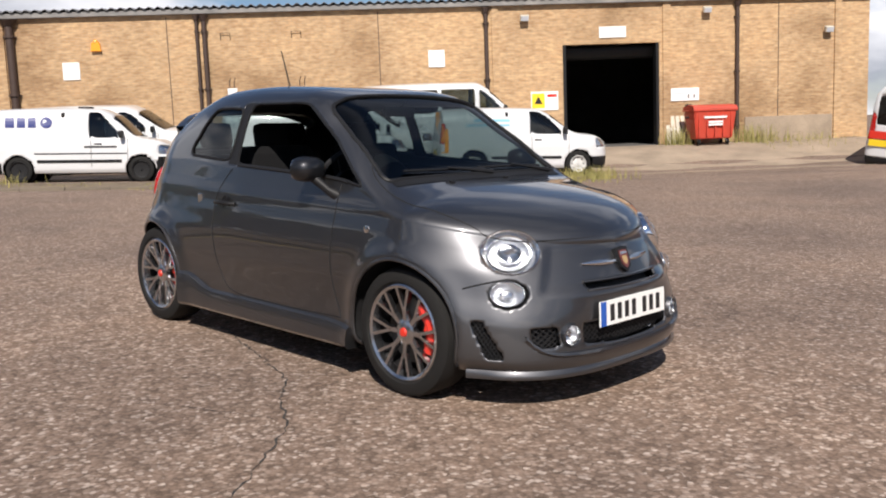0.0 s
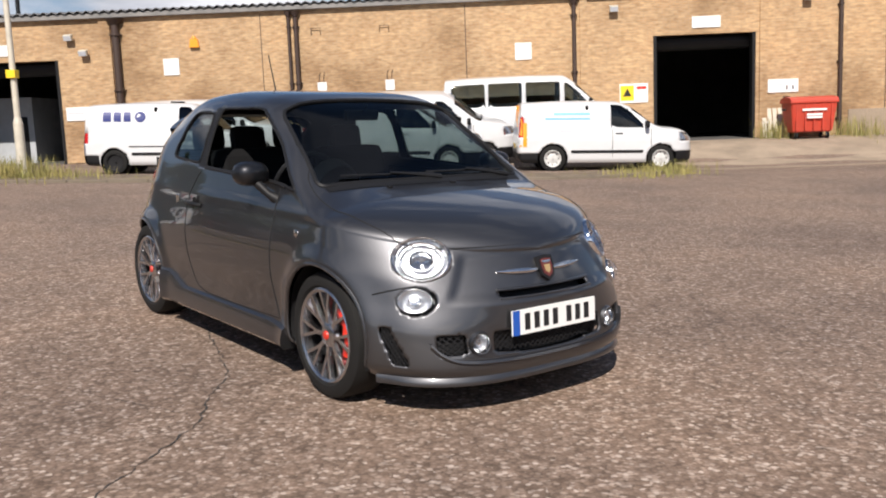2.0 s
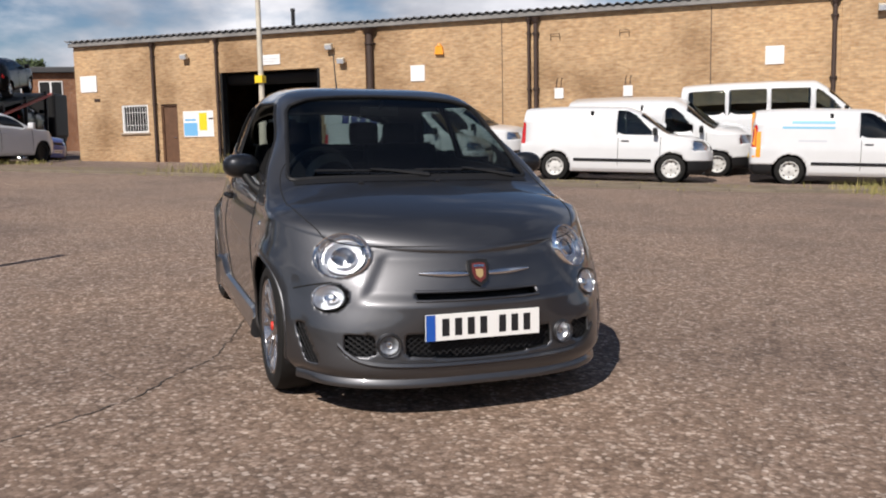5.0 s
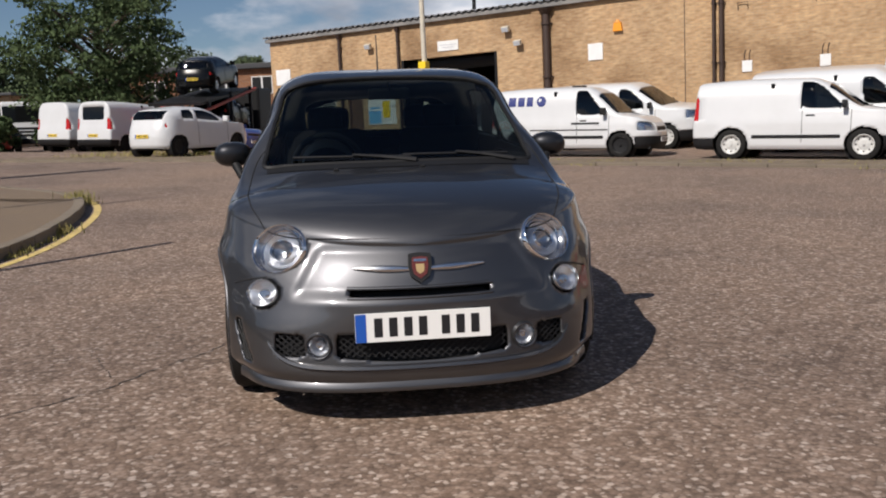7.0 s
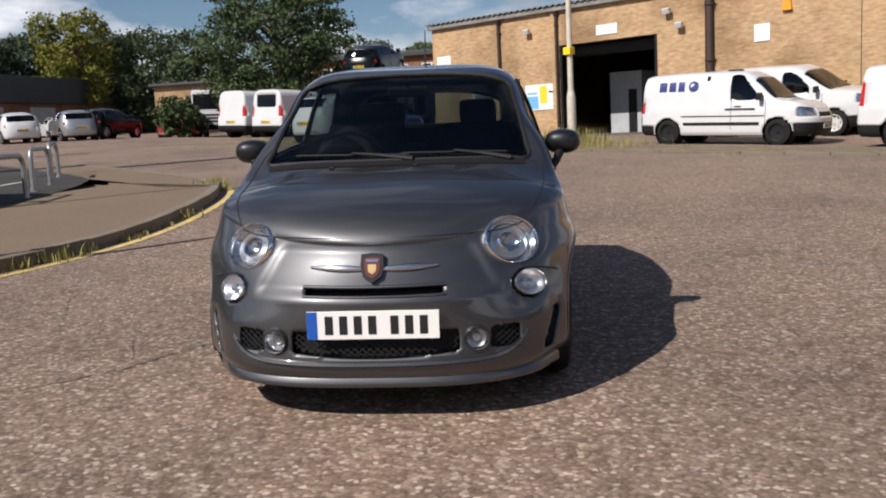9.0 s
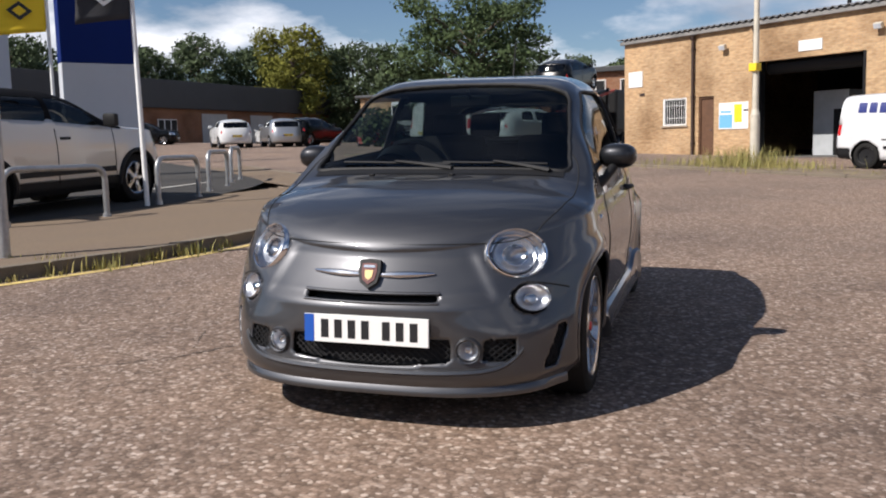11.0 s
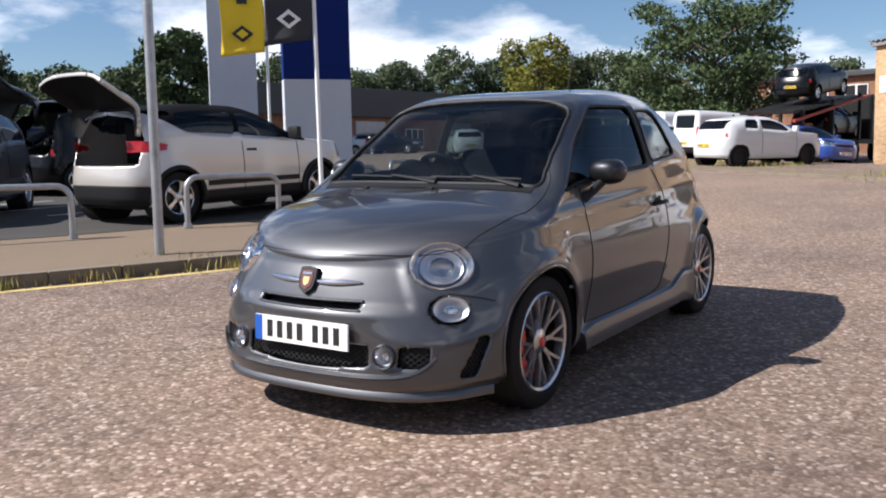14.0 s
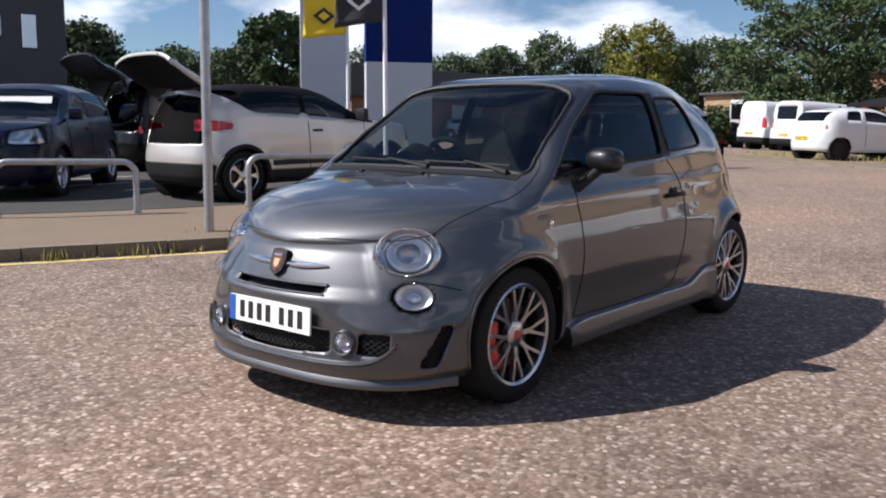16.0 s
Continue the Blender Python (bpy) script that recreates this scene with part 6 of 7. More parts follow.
            for sd in (1, -1):
                hl = part("headlight", s.mesh("g", mask, 0.004, (sd,)), M["lamp_glass"], ob, smooth=True)
                part("reflector", s.mesh("g", mask, 0.03, (sd,)), M["satin"], hl, smooth=True)
        else:
            for sd in (1, -1):
                part("tail_lamp", s.mesh("g", mask, 0.003, (sd,)), M["red_lamp"], ob, smooth=True)
    for ax in (0.0, -wb):
        for sd in (1, -1):
            wheel(ob, ax, sd * (hw - 0.125), r, 0.20, r * (0.68 if style != "steel" else 0.64), sd, style)
            part("wheel_well", lathe(bmesh.new(), [(r + 0.05, -0.03), (r + 0.05, -0.3), (0.0, -0.3)], 28, pose(ax, sd * hw, r, -90 * sd)), M["gap"], ob)
            # the body's side closes round the well
    part("floor_pan", boxed(xr + 0.2, fo - 0.15, -hw * 0.72, hw * 0.72, 0.20, 0.27), M["gap"], ob)
    part("dashboard", boxed(cx - 0.45, cx - 0.02, -hw * 0.85, hw * 0.85, 0.45, cz - 0.10, 0.04), M["cabin"], ob)
    for sd in (1, -1):
        st = part("seat", boxed(sx - 0.75, sx - 0.25, sd * hw * 0.45 - 0.25, sd * hw * 0.45 + 0.25, 0.45, 0.75, 0.05), M["cabin"], ob)
        part("backrest", boxed(-0.08, 0.08, -0.25, 0.25, 0, 0.66, 0.06), M["cabin"], st, m=pose(sx - 0.78, sd * hw * 0.45, 0.68, 0, -12, 0))
    if split:
        part("bulkhead", boxed(sx - 1.12, sx - 1.05, -hw * 0.86, hw * 0.86, 0.3, height - 0.12), M["cabin"], ob)
    for sd in (1, -1):
        y = s.side(cx - 0.45, waist_z + 0.02)
        mr = part("mirror", boxed(-0.05, 0.05, -0.10, 0.10, -0.08, 0.09, 0.035), M["trim"] if black_bumpers else P, ob, "door mirror", smooth=True, m=pose(cx - 0.42, sd * (y + 0.10), waist_z + 0.12))
        if skirt:
            yy = s.side(-wb / 2, 0.52) + 0.004
            part("rub_strip", boxed(-wb + r + 0.12, -r - 0.12, -0.008, 0.012, 0.46, 0.53, 0.005, pose(0, sd * yy, 0)), M["trim"], ob, "black side rubbing strip")
        x0 = cx - 0.42
        z = waist_z - 0.13
        if doors:
            xd = doors[0][1] + 0.04
            for xx in (cx - 0.30, xd):
                bent(s, [(xx, z2) for z2 in np.linspace(0.36, waist_z + 0.02, 8)], 0.006, M["gap"], ob, side=sd)
            part("door_handle", boxed(-0.09, 0.09, -0.01, 0.025, -0.018, 0.018, 0.008, pose(xd + 0.16, sd * s.side(xd + 0.16, waist_z - 0.1), waist_z - 0.1)), M["trim"] if black_bumpers else P, ob)
    if cladding:
        for ax in (0.0, -wb):
            for sd in (1, -1):
                pts = []
                for a in np.linspace(-0.15, math.pi + 0.15, 26):
                    px, pz = ax + (r + 0.055) * math.cos(a), r + (r + 0.055) * math.sin(a)
                    pts.append((px, sd * s.side(px, max(pz, 0.23)), pz))
                part("arch_cladding", tube(bmesh.new(), pts, 0.032, 8), M["trim"], ob, smooth=True)
    if plate:
        number_plate(ob, fo + 0.012, 0.42, 0, 1, plates[0])
        if not gate:
            number_plate(ob, xr - 0.014, 0.62, 0, -1, plates[1])
    part("wiper", tube(bmesh.new(), [(cx - 0.06, y, s.over(cx - 0.06, y) + 0.01) for y in np.linspace(-0.5, 0.4, 9)], 0.008, 6), M["trim"], ob)
    return ob, s


def decal(ob, s, sides, spec, z_off=0.004):
    """Plain coloured shapes on a side: (x0, x1, z0, z1, material)."""
    for sd in sides:
        for x0, x1, z0, z1, mat in spec:
            bm = bmesh.new()
            rws = []
            for x in np.linspace(x0, x1, 5):
                rws.append([bm.verts.new((x, sd * (s.side(x, z) + z_off), z)) for z in np.linspace(z0, z1, 4)])
            for a, b in zip(rws, rws[1:]):
                for k in range(3):
                    bm.faces.new((a[k], b[k], b[k + 1], a[k + 1]))
            part("sign_writing", bm, M[mat], ob)


def lettering(x, z, h, n, mat, gap=1.25, w=0.62):
    """Plain bars that stand for a line of writing: x runs back from the first letter."""
    return [(x - k * h * w * gap, x - k * h * w * gap - h * w * 0.8, z, z + h, mat) for k in range(n)]


def placed(x, y, turn, up=0.0):
    return on_ground(x, y, turn, up)


# white small van with dark lettering bars and a round mark
wee_van, cs = vehicle("small_van", placed(-6.52, 17.45, 3, 0.0), "small white panel van with a dark round mark on its side", "van", 2.716, 0.83, 0.77, 1.684, 1.73, 0.80, (0.02, 1.05), (-0.62, 1.58), (-3.38, 1.67), "white_paint",
                    waist_z=0.99, rise=0.02, boxy=4.6, tumble=0.09, doors=((-0.32, -1.14, 0.45, 0.0),), glass_top=(24, 42, 48), wheel_r=0.30, style="dark", split=True, tail=9, group="parked vans")
decal(wee_van, cs, (-1,), [(-2.77, -2.97, 1.27, 1.50, "navy_ink"), (-2.53, -2.71, 1.27, 1.50, "navy_ink"), (-2.30, -2.47, 1.27, 1.50, "navy_ink"), (-0.52, -1.25, 0.80, 0.85, "ink"), (-0.30, -2.35, 0.655, 0.685, "ink")])
bm = bmesh.new()
bm.faces.new([bm.verts.new((x, -cs.side(x, z) - 0.006, z)) for x, z in ((-2.07 + 0.13 * math.cos(a), 1.385 + 0.13 * math.sin(a)) for a in np.linspace(0, 2 * math.pi, 24, endpoint=False))])
part("round_mark", bm, M["navy_ink"], wee_van)
part("roof_beacon", boxed(-1.5, -1.2, -0.12, 0.12, 1.70, 1.765, 0.01), M["trim"], wee_van)


def mid_van(m, label, length=0.0, style="steel"):
    return vehicle("panel_van", m, label, "van", 2.662 + length, 0.88, 0.87, 1.835, 1.73, 0.90, (0.05, 1.10), (-0.74, 1.60), (-3.42 - length, 1.67), "white_paint", waist_z=1.03, rise=0.03, boxy=4.6, tumble=0.10,
                   doors=((-0.30, -1.24, 0.52, 0.0),), wheel_r=0.325, style=style, split=True, tail=9, glass_top=(24, 42, 48), tail_lamps=(0.85, 1.35), group="parked vans")


v3, s3 = mid_van(placed(-1.08, 17.1, 1), "plain white panel van with white steel wheels")
vc, sc = mid_van(placed(4.08, 18.2, 2), "white panel van with pale blue writing and an orange rear flash")
decal(vc, sc, (-1,), [(-1.75, -2.65, 1.38, 1.45, "blue_ink"), (-1.75, -2.85, 1.27, 1.32, "blue_ink"), (-1.9, -2.5, 0.98, 1.02, "totem_grey"), (-3.42, -3.50, 0.62, 1.62, "orange"), (-3.30, -3.40, 0.62, 1.2, "orange")])
vt, st_ = vehicle("panel_van", placed(-6.45, 20.7, 2), "long white panel van with pale blue writing", "van", 2.93, 0.95, 0.95, 1.95, 1.82, 0.98, (0.02, 1.18), (-0.80, 1.68), (-3.80, 1.77), "white_paint", waist_z=1.07, rise=0.02, boxy=4.6,
                  tumble=0.08, doors=((-0.45, -1.30, 0.45, 0.0),), wheel_r=0.335, split=True, tail=9, group="parked vans")
decal(vt, st_, (-1,), [(-1.75, -2.3, 1.46, 1.55, "blue_ink"), (-1.6, -2.9, 1.29, 1.38, "blue_ink"), (-2.4, -2.75, 1.47, 1.55, "navy_ink")])
vm, sm = vehicle("panel_van", placed(-0.22, 20.0, 1), "white panel van with a grey bumper", "van", 2.93, 0.95, 0.95, 1.92, 1.93, 1.0, (0.02, 1.22), (-0.80, 1.78), (-3.80, 1.88), "white_paint", waist_z=1.10, rise=0.02, boxy=4.6,
                 tumble=0.08, doors=((-0.45, -1.30, 0.45, 0.0),), wheel_r=0.33, split=True, tail=9, group="parked vans")
mb, ms = vehicle("minibus", placed(3.3, 21.9, 0), "white minibus with a row of dark side windows", "minibus", 3.30, 0.90, 1.40, 1.75, 2.14, 1.02, (0.0, 1.26), (-0.85, 1.94), (-4.55, 2.08), "white_paint", waist_z=1.28, rise=0.0, boxy=5.0,
                 tumble=0.08, doors=((-0.45, -1.15, 0.4, 0.0), (-1.28, -2.25, 0.0, 0.0), (-2.36, -3.32, 0.0, 0.0), (-3.42, -4.38, 0.0, 0.0)), wheel_r=0.34, split=False, tail=7, side_glass="glass", rear_glass=(1.32, 1.84, 0.8))
# minibus with red and yellow tail bands
rb, rs = vehicle("minibus", placed(15.8, 20.3, 45, 0.0), "white minibus with red and yellow tail bands", "minibus", 3.3, 0.95, 1.20, 2.0, 2.40, 1.05, (0.0, 1.30), (-0.85, 2.1), (-4.35, 2.35), "white_paint", waist_z=1.25, rise=0.0, boxy=5.0,
                 tumble=0.06, doors=((-0.45, -1.15, 0.4, 0.0), (-1.32, -2.6, 0.0, 0.0), (-2.8, -4.1, 0.0, 0.0)), wheel_r=0.34, tail=7, rear_glass=(1.30, 2.05, 0.78), tail_lamps=(0.9, 1.6))
part("rear_band", boxed(-4.53, -4.515, -0.9, 0.9, 0.75, 0.92), M["sign_yellow"], rb)
part("rear_band", boxed(-4.53, -4.515, -0.9, 0.9, 0.95, 1.15), M["red"], rb)

# the beige crossover with its tailgate up, behind the hoops
hd = 128
fx, fy = -8.55 - 0.75 * math.sin(radians(hd)) + 2.606 * math.cos(radians(hd)), -1.60 + 0.75 * math.cos(radians(hd)) + 2.606 * math.sin(radians(hd))
cap, caps_ = vehicle("crossover", placed(fx, fy, hd, KERB - 0.006), "pearl beige crossover car with a dark roof and raised tailgate", "car", 2.606, 0.86, 0.66, 1.778, 1.56, 0.90, (-0.15, 1.08), (-0.98, 1.47), (-2.95, 1.47), "cream_paint", waist_z=1.02,
                     rise=0.12, boxy=3.4, tumble=0.13, doors=((-0.62, -1.55, 0.5, 0.05), (-1.63, -2.75, -0.05, 0.30)), wheel_r=0.335, style="alloy", black_bumpers=True, tail=3.2, gate=104, skirt=True, tail_lamps=(0.92, 1.06), lean=0.12, dark_top=True, cladding=True, pillar=((-2.30, 1.06), (-3.02, 1.46)), finer=True, lamp_reach=0.42, gate_z=0.76, bumper_z=0.50)
for sd in (1, -1):
    bm = bmesh.new()
    rws = []
    for k in range(9):
        x = -3.15 + 0.40 * k / 8
        z0, z1 = 0.93 + 0.065 * (k / 8) ** 2, 1.075 - 0.055 * (k / 8) ** 2
        rws.append([bm.verts.new((x, sd * (caps_.side(x, z) + 0.006), z)) for z in np.linspace(z0, z1, 4)])
    for a, b in zip(rws, rws[1:]):
        for k in range(3):
            bm.faces.new((a[k], b[k], b[k + 1], a[k + 1]))
    part("side_lamp", bm, M["red_lamp"], cap, "red wrap-round tail lamp", smooth=True)
    bm = bmesh.new()
    rws = []
    for z in np.linspace(1.115, 1.455, 9):
        x0, x1 = -2.30 - 0.72 * (z - 1.06) / 0.40 + 0.05, -2.99 - 0.02 * (z - 1.06) / 0.40
        rws.append([bm.verts.new((x, sd * (caps_.side(x, z) + 0.009), z)) for x in np.linspace(x0, x1, 9)])
    for a, b in zip(rws, rws[1:]):
        for k in range(8):
            bm.faces.new((a[k], b[k], b[k + 1], a[k + 1]))
    part("rear_pillar", bm, M["cream_paint"], cap, smooth=True)
# dark sport-utility beside it, facing the yard
suv, ss = vehicle("estate_car", placed(-9.85, -5.0, -4, KERB - 0.006), "dark navy sport utility car facing the yard", "car", 2.67, 0.90, 0.85, 1.84, 1.63, 0.92, (-0.10, 1.10), (-0.95, 1.53), (-3.1, 1.54), "navy_paint", waist_z=1.03, rise=0.06, boxy=3.4, tumble=0.13,
                  doors=((-0.62, -1.55, 0.5, 0.05), (-1.63, -2.85, -0.05, 0.35)), rear_glass=(1.12, 1.48, 0.7), wheel_r=0.345, style="alloy", black_bumpers=False, tail=3.2, tail_lamps=(0.85, 1.05), lean=0.15)
part("price_card", boxed(-0.42, 0.42, -0.002, 0.002, -0.06, 0.06, 0, pose(-0.62, 0.2, 1.36, 0, 0, 90) @ pose(0, 0, 0, -35)), M["plate"], suv)
hx, hs = vehicle("people_carrier", placed(-18.2, -2.0, 128, KERB - 0.006), "tall black people carrier with its tailgate raised", "car", 2.60, 0.85, 0.70, 1.90, 1.96, 1.0, (-0.15, 1.18), (-0.98, 1.80), (-3.05, 1.89), "black_paint", waist_z=1.03, rise=0.10, boxy=3.4, tumble=0.13,
                 doors=((-0.62, -1.55, 0.5, 0.05), (-1.63, -2.75, -0.05, 0.30)), wheel_r=0.32, style="alloy", black_bumpers=False, tail=3.2, gate=108, tail_lamps=(0.80, 0.98), lean=0.12, skirt=False)


def plain_car(x, y, turn, paint, label, up=0.0, h=1.47, hatch=True, L=0.0, group="parked cars", m=None):
    return vehicle("hatchback" if hatch else "saloon_car", m or placed(x, y, turn, up), label, "car", 2.55 + L, 0.82, 0.70 + L, 1.74, h, 0.82, (-0.12, 1.0), (-0.95, h - 0.09), (-2.85 - L, h - 0.10), paint, waist_z=0.96, rise=0.08, boxy=3.3, tumble=0.14,
                   doors=((-0.60, -1.55, 0.5, 0.05), (-1.63, -2.65, -0.05, 0.30)), rear_glass=(1.03, h - 0.16, 0.70), wheel_r=0.305, style="alloy", black_bumpers=False, tail=3.0, lean=0.14, skirt=False, group=group)


# white three-door hatch beyond the yard
co, cos_ = vehicle("hatchback", placed(-20.4, 16.75, 95), "white three-door hatchback parked on the rough verge", "car", 2.51, 0.83, 0.66, 1.74, 1.49, 0.84, (-0.12, 1.0), (-0.95, 1.40), (-2.75, 1.40), "white_paint", waist_z=0.97, rise=0.12, boxy=3.3, tumble=0.14,
                   doors=((-0.60, -1.75, 0.5, 0.1), (-1.85, -2.45, -0.05, 0.3)), rear_glass=(1.10, 1.36, 0.72), wheel_r=0.305, style="dark", black_bumpers=False, tail=3.0, lean=0.14, skirt=False, tail_lamps=(0.86, 1.04))


def older_van(x, y, turn, label, windows):
    return vehicle("panel_van", placed(x, y, turn), label, "van", 2.66, 0.80, 0.85, 1.80, 1.98, 0.92, (0.05, 1.14), (-0.60, 1.80), (-3.44, 1.92), "white_paint", waist_z=1.05, rise=0.02, boxy=5.0, tumble=0.06, doors=((-0.36, -1.15, 0.4, 0.0),),
                   rear_glass=(1.22, 1.72, 0.62) if windows else None, wheel_r=0.32, style="dark", split=True, tail=9, tail_lamps=(0.85, 1.30), group="parked vans")


older_van(-29.0, 21.4, 98, "white panel van with a dark glazed rear door", True)
older_van(-31.3, 21.2, 98, "white panel van with plain rear doors", False)

# ---- kerbs ----


def kerb(name, line, step, height, width, mat, label):
    root = thing(name, Matrix.Identity(4), label, "kerb", kind="structure")
    me = bpy.data.meshes.new("kerbstone")
    bm = boxed(-step / 2 + 0.004, step / 2 - 0.004, 0.0, width, -0.12, height, 0.012)
    bm.to_mesh(me)
    bm.free()
    me.materials.append(mat)
    pts = resample([tuple(p) for p in line], step)
    rng = random.Random(4)
    for a, b in zip(pts, pts[1:]):
        c = (a + b) / 2
        d = b - a
        if d.length < step * 0.6:
            continue
        o = new("kerbstone", me)
        o.parent = root
        za, zb = lies(a.x, a.y), lies(b.x, b.y)
        o.matrix_basis = pose(c.x, c.y, (za + zb) / 2 + rng.uniform(-0.006, 0.004), 0, -math.degrees(math.atan2(zb - za, d.length)), math.degrees(math.atan2(d.y, d.x)) + rng.uniform(-0.6, 0.6))
    return root


kerb("kerb", [p for p in LINE], 0.6, KERB, 0.13, M["kerbstone"], "weathered concrete kerb round the pavement")
kerb("kerb", VAN_EDGE, 0.8, 0.06, 0.12, M["kerbstone"], "low concrete kerb before the parked vans")
strip("verge", VAN_EDGE, 0.12, 1.7, 0.045, M["dirt"], "dry trodden earth strip behind the low kerb")


# ---- grass and weeds ----
def tufts(name, spots, mat, label, seed=3):
    """spots: (x, y, spread, blades, height)."""
    rng = np.random.default_rng(seed)
    V, F = [], []
    for x, y, sp, n, h in spots:
        for _ in range(n):
            px, py = x + rng.normal(0, sp), y + rng.normal(0, sp)
            z = lies(px, py) + 0.0
            a, hh = rng.uniform(0, 2 * np.pi), h * rng.uniform(0.35, 1.0)
            w, lean = rng.uniform(0.004, 0.010), rng.uniform(0.05, 0.55) * hh
            dx, dy = math.cos(a), math.sin(a)
            k = len(V)
            V += [(px - dy * w, py + dx * w, z), (px + dy * w, py - dx * w, z), (px + dx * lean * 0.4 + dy * w * 0.7, py + dy * lean * 0.4 - dx * w * 0.7, z + hh * 0.6), (px + dx * lean * 0.4 - dy * w * 0.7, py + dy * lean * 0.4 + dx * w * 0.7, z + hh * 0.6), (px + dx * lean, py + dy * lean, z + hh)]
            F += [(k, k + 1, k + 2, k + 3), (k + 3, k + 2, k + 4)]
    me = bpy.data.meshes.new(name)
    me.from_pydata(V, [], F)
    return tagged(mesh_part(name, me, mat), label, "grass", kind="stuff")


rg = random.Random(8)
spots = []
for p in LINE:
    if -6 < p.y < 2.2 and p.x > -7.5:
        n = Vector((0.06, -0.02, 0))
        if rg.random() < 0.85:
            spots.append((p.x + 0.01, p.y, 0.06, rg.randint(15, 70), rg.choice((0.05, 0.07, 0.09, 0.13))))
for x, y, n, h in ((-4.75, -2.1, 90, 0.15), (-5.0, -1.4, 110, 0.17), (-4.9, -1.0, 70, 0.13), (-5.3, -0.2, 80, 0.14), (-5.35, -1.8, 80, 0.16), (-9.4, 3.9, 200, 0.24), (-6.9, 1.9, 70, 0.14)):
    spots.append((x, y, 0.11, n, h))
tufts("weeds", spots, M["grass"], "dry yellow-green weeds along the kerb", 3)
spots = [(-10.2, 13.7, 0.45, 700, 0.55), (-11.0, 13.3, 0.7, 400, 0.3), (-9.2, 13.4, 0.6, 400, 0.3), (3.7, 14.8, 0.4, 400, 0.35), (2.9, 13.4, 0.5, 300, 0.22), (10.9, 22.4, 0.4, 300, 0.7), (8.6, 22.5, 0.25, 200, 0.7), (12.2, 22.4, 0.8, 300, 0.35)]
for i in range(34):
    spots.append((rg.uniform(-24, 2), 12.9 + rg.uniform(-0.5, 0.9), 0.25, 34, 0.10))
for i in range(26):
    spots.append((rg.uniform(-26, -17), rg.uniform(14.2, 16.2), 0.5, 50, 0.17))
tufts("weeds", spots, M["grass"], "straggling dry grass on the verge", 5)

# ---- posts, hoops, poles ----


def post(x, y, h, r, mat, label, up=0.0, name="post"):
    ob = thing(name, Matrix.Translation((x, y, lies(x, y) + up)), label, "post")
    part("shaft", cyl(bmesh.new(), (0, 0, -0.05), (0, 0, h), r, seg=18), M[mat], ob, smooth=True)
    part("cap", lathe(bmesh.new(), [(r * 1.02, h - 0.03), (r * 1.02, h), (0, h + 0.012)], 18), M[mat], ob, smooth=40)
    return ob


post(-5.38, -1.75, 3.4, 0.047, "galv", "plain galvanised steel post set in the pavement", KERB - 0.01)
lp = thing("lamp_post", Matrix.Translation((-10.11, 13.83, lies(-10.11, 13.83))), "cream painted tapered lamp post with a yellow box", "lamp post")
part("base_sleeve", cyl(bmesh.new(), (0, 0, -0.1), (0, 0, 1.15), 0.105, 0.10, 16), M["pole"], lp, smooth=True)
part("collar", cyl(bmesh.new(), (0, 0, 1.15), (0, 0, 1.28), 0.10, 0.07, 16), M["pole"], lp, smooth=True)
part("shaft", cyl(bmesh.new(), (0, 0, 1.28), (0, 0, 7.5), 0.066, 0.045, 16), M["pole"], lp, smooth=True)
part("yellow_box", boxed(-0.10, 0.10, -0.12, 0.06, 2.10, 2.27, 0.01), M["sign_yellow"], lp)


def hoop(ax, ay, bx, by, h=0.62, r=0.036):
    z = min(lies(ax, ay), lies(bx, by)) + KERB - 0.006
    ob = thing("hoop_barrier", Matrix.Translation((ax, ay, z)), "galvanised steel hoop barrier on the pavement edge", "barrier", "hoop barriers")
    a, b = Vector((0, 0, -0.05)), Vector((bx - ax, by - ay, -0.05))
    d = (b - a).normalized()
    pts = [a, Vector((0, 0, h - 0.15))]
    for k in range(1, 7):
        t = radians(15 * k)
        pts.append(Vector((0, 0, h - 0.15)) + d * (0.15 * (1 - math.cos(t))) + Vector((0, 0, 0.15 * math.sin(t))))
    q = Vector((b.x, b.y, h - 0.15))
    for k in range(6, -1, -1):
        t = radians(15 * k)
        pts.append(q - d * (0.15 * (1 - math.cos(t))) + Vector((0, 0, 0.15 * math.sin(t))))
    pts.append(b)
    part("hoop", tube(bmesh.new(), pts, r, 12), M["galv"], ob, smooth=True)
    for p in (a, b):
        part("foot", cyl(bmesh.new(), (p.x, p.y, 0.0), (p.x, p.y, 0.06), r * 1.5, r * 1.4, 14), M["galv"], ob)


for a in ((-7.02, -4.20, -7.24, -2.72), (-7.80, -1.46, -8.25, -0.30), (-9.3, 0.60, -10.1, 1.40), (-11.0, 1.85, -12.0, 2.5), (-12.8, 2.85, -13.6, 3.3), (-6.85, -6.6, -6.95, -5.1)):
    hoop(*a)


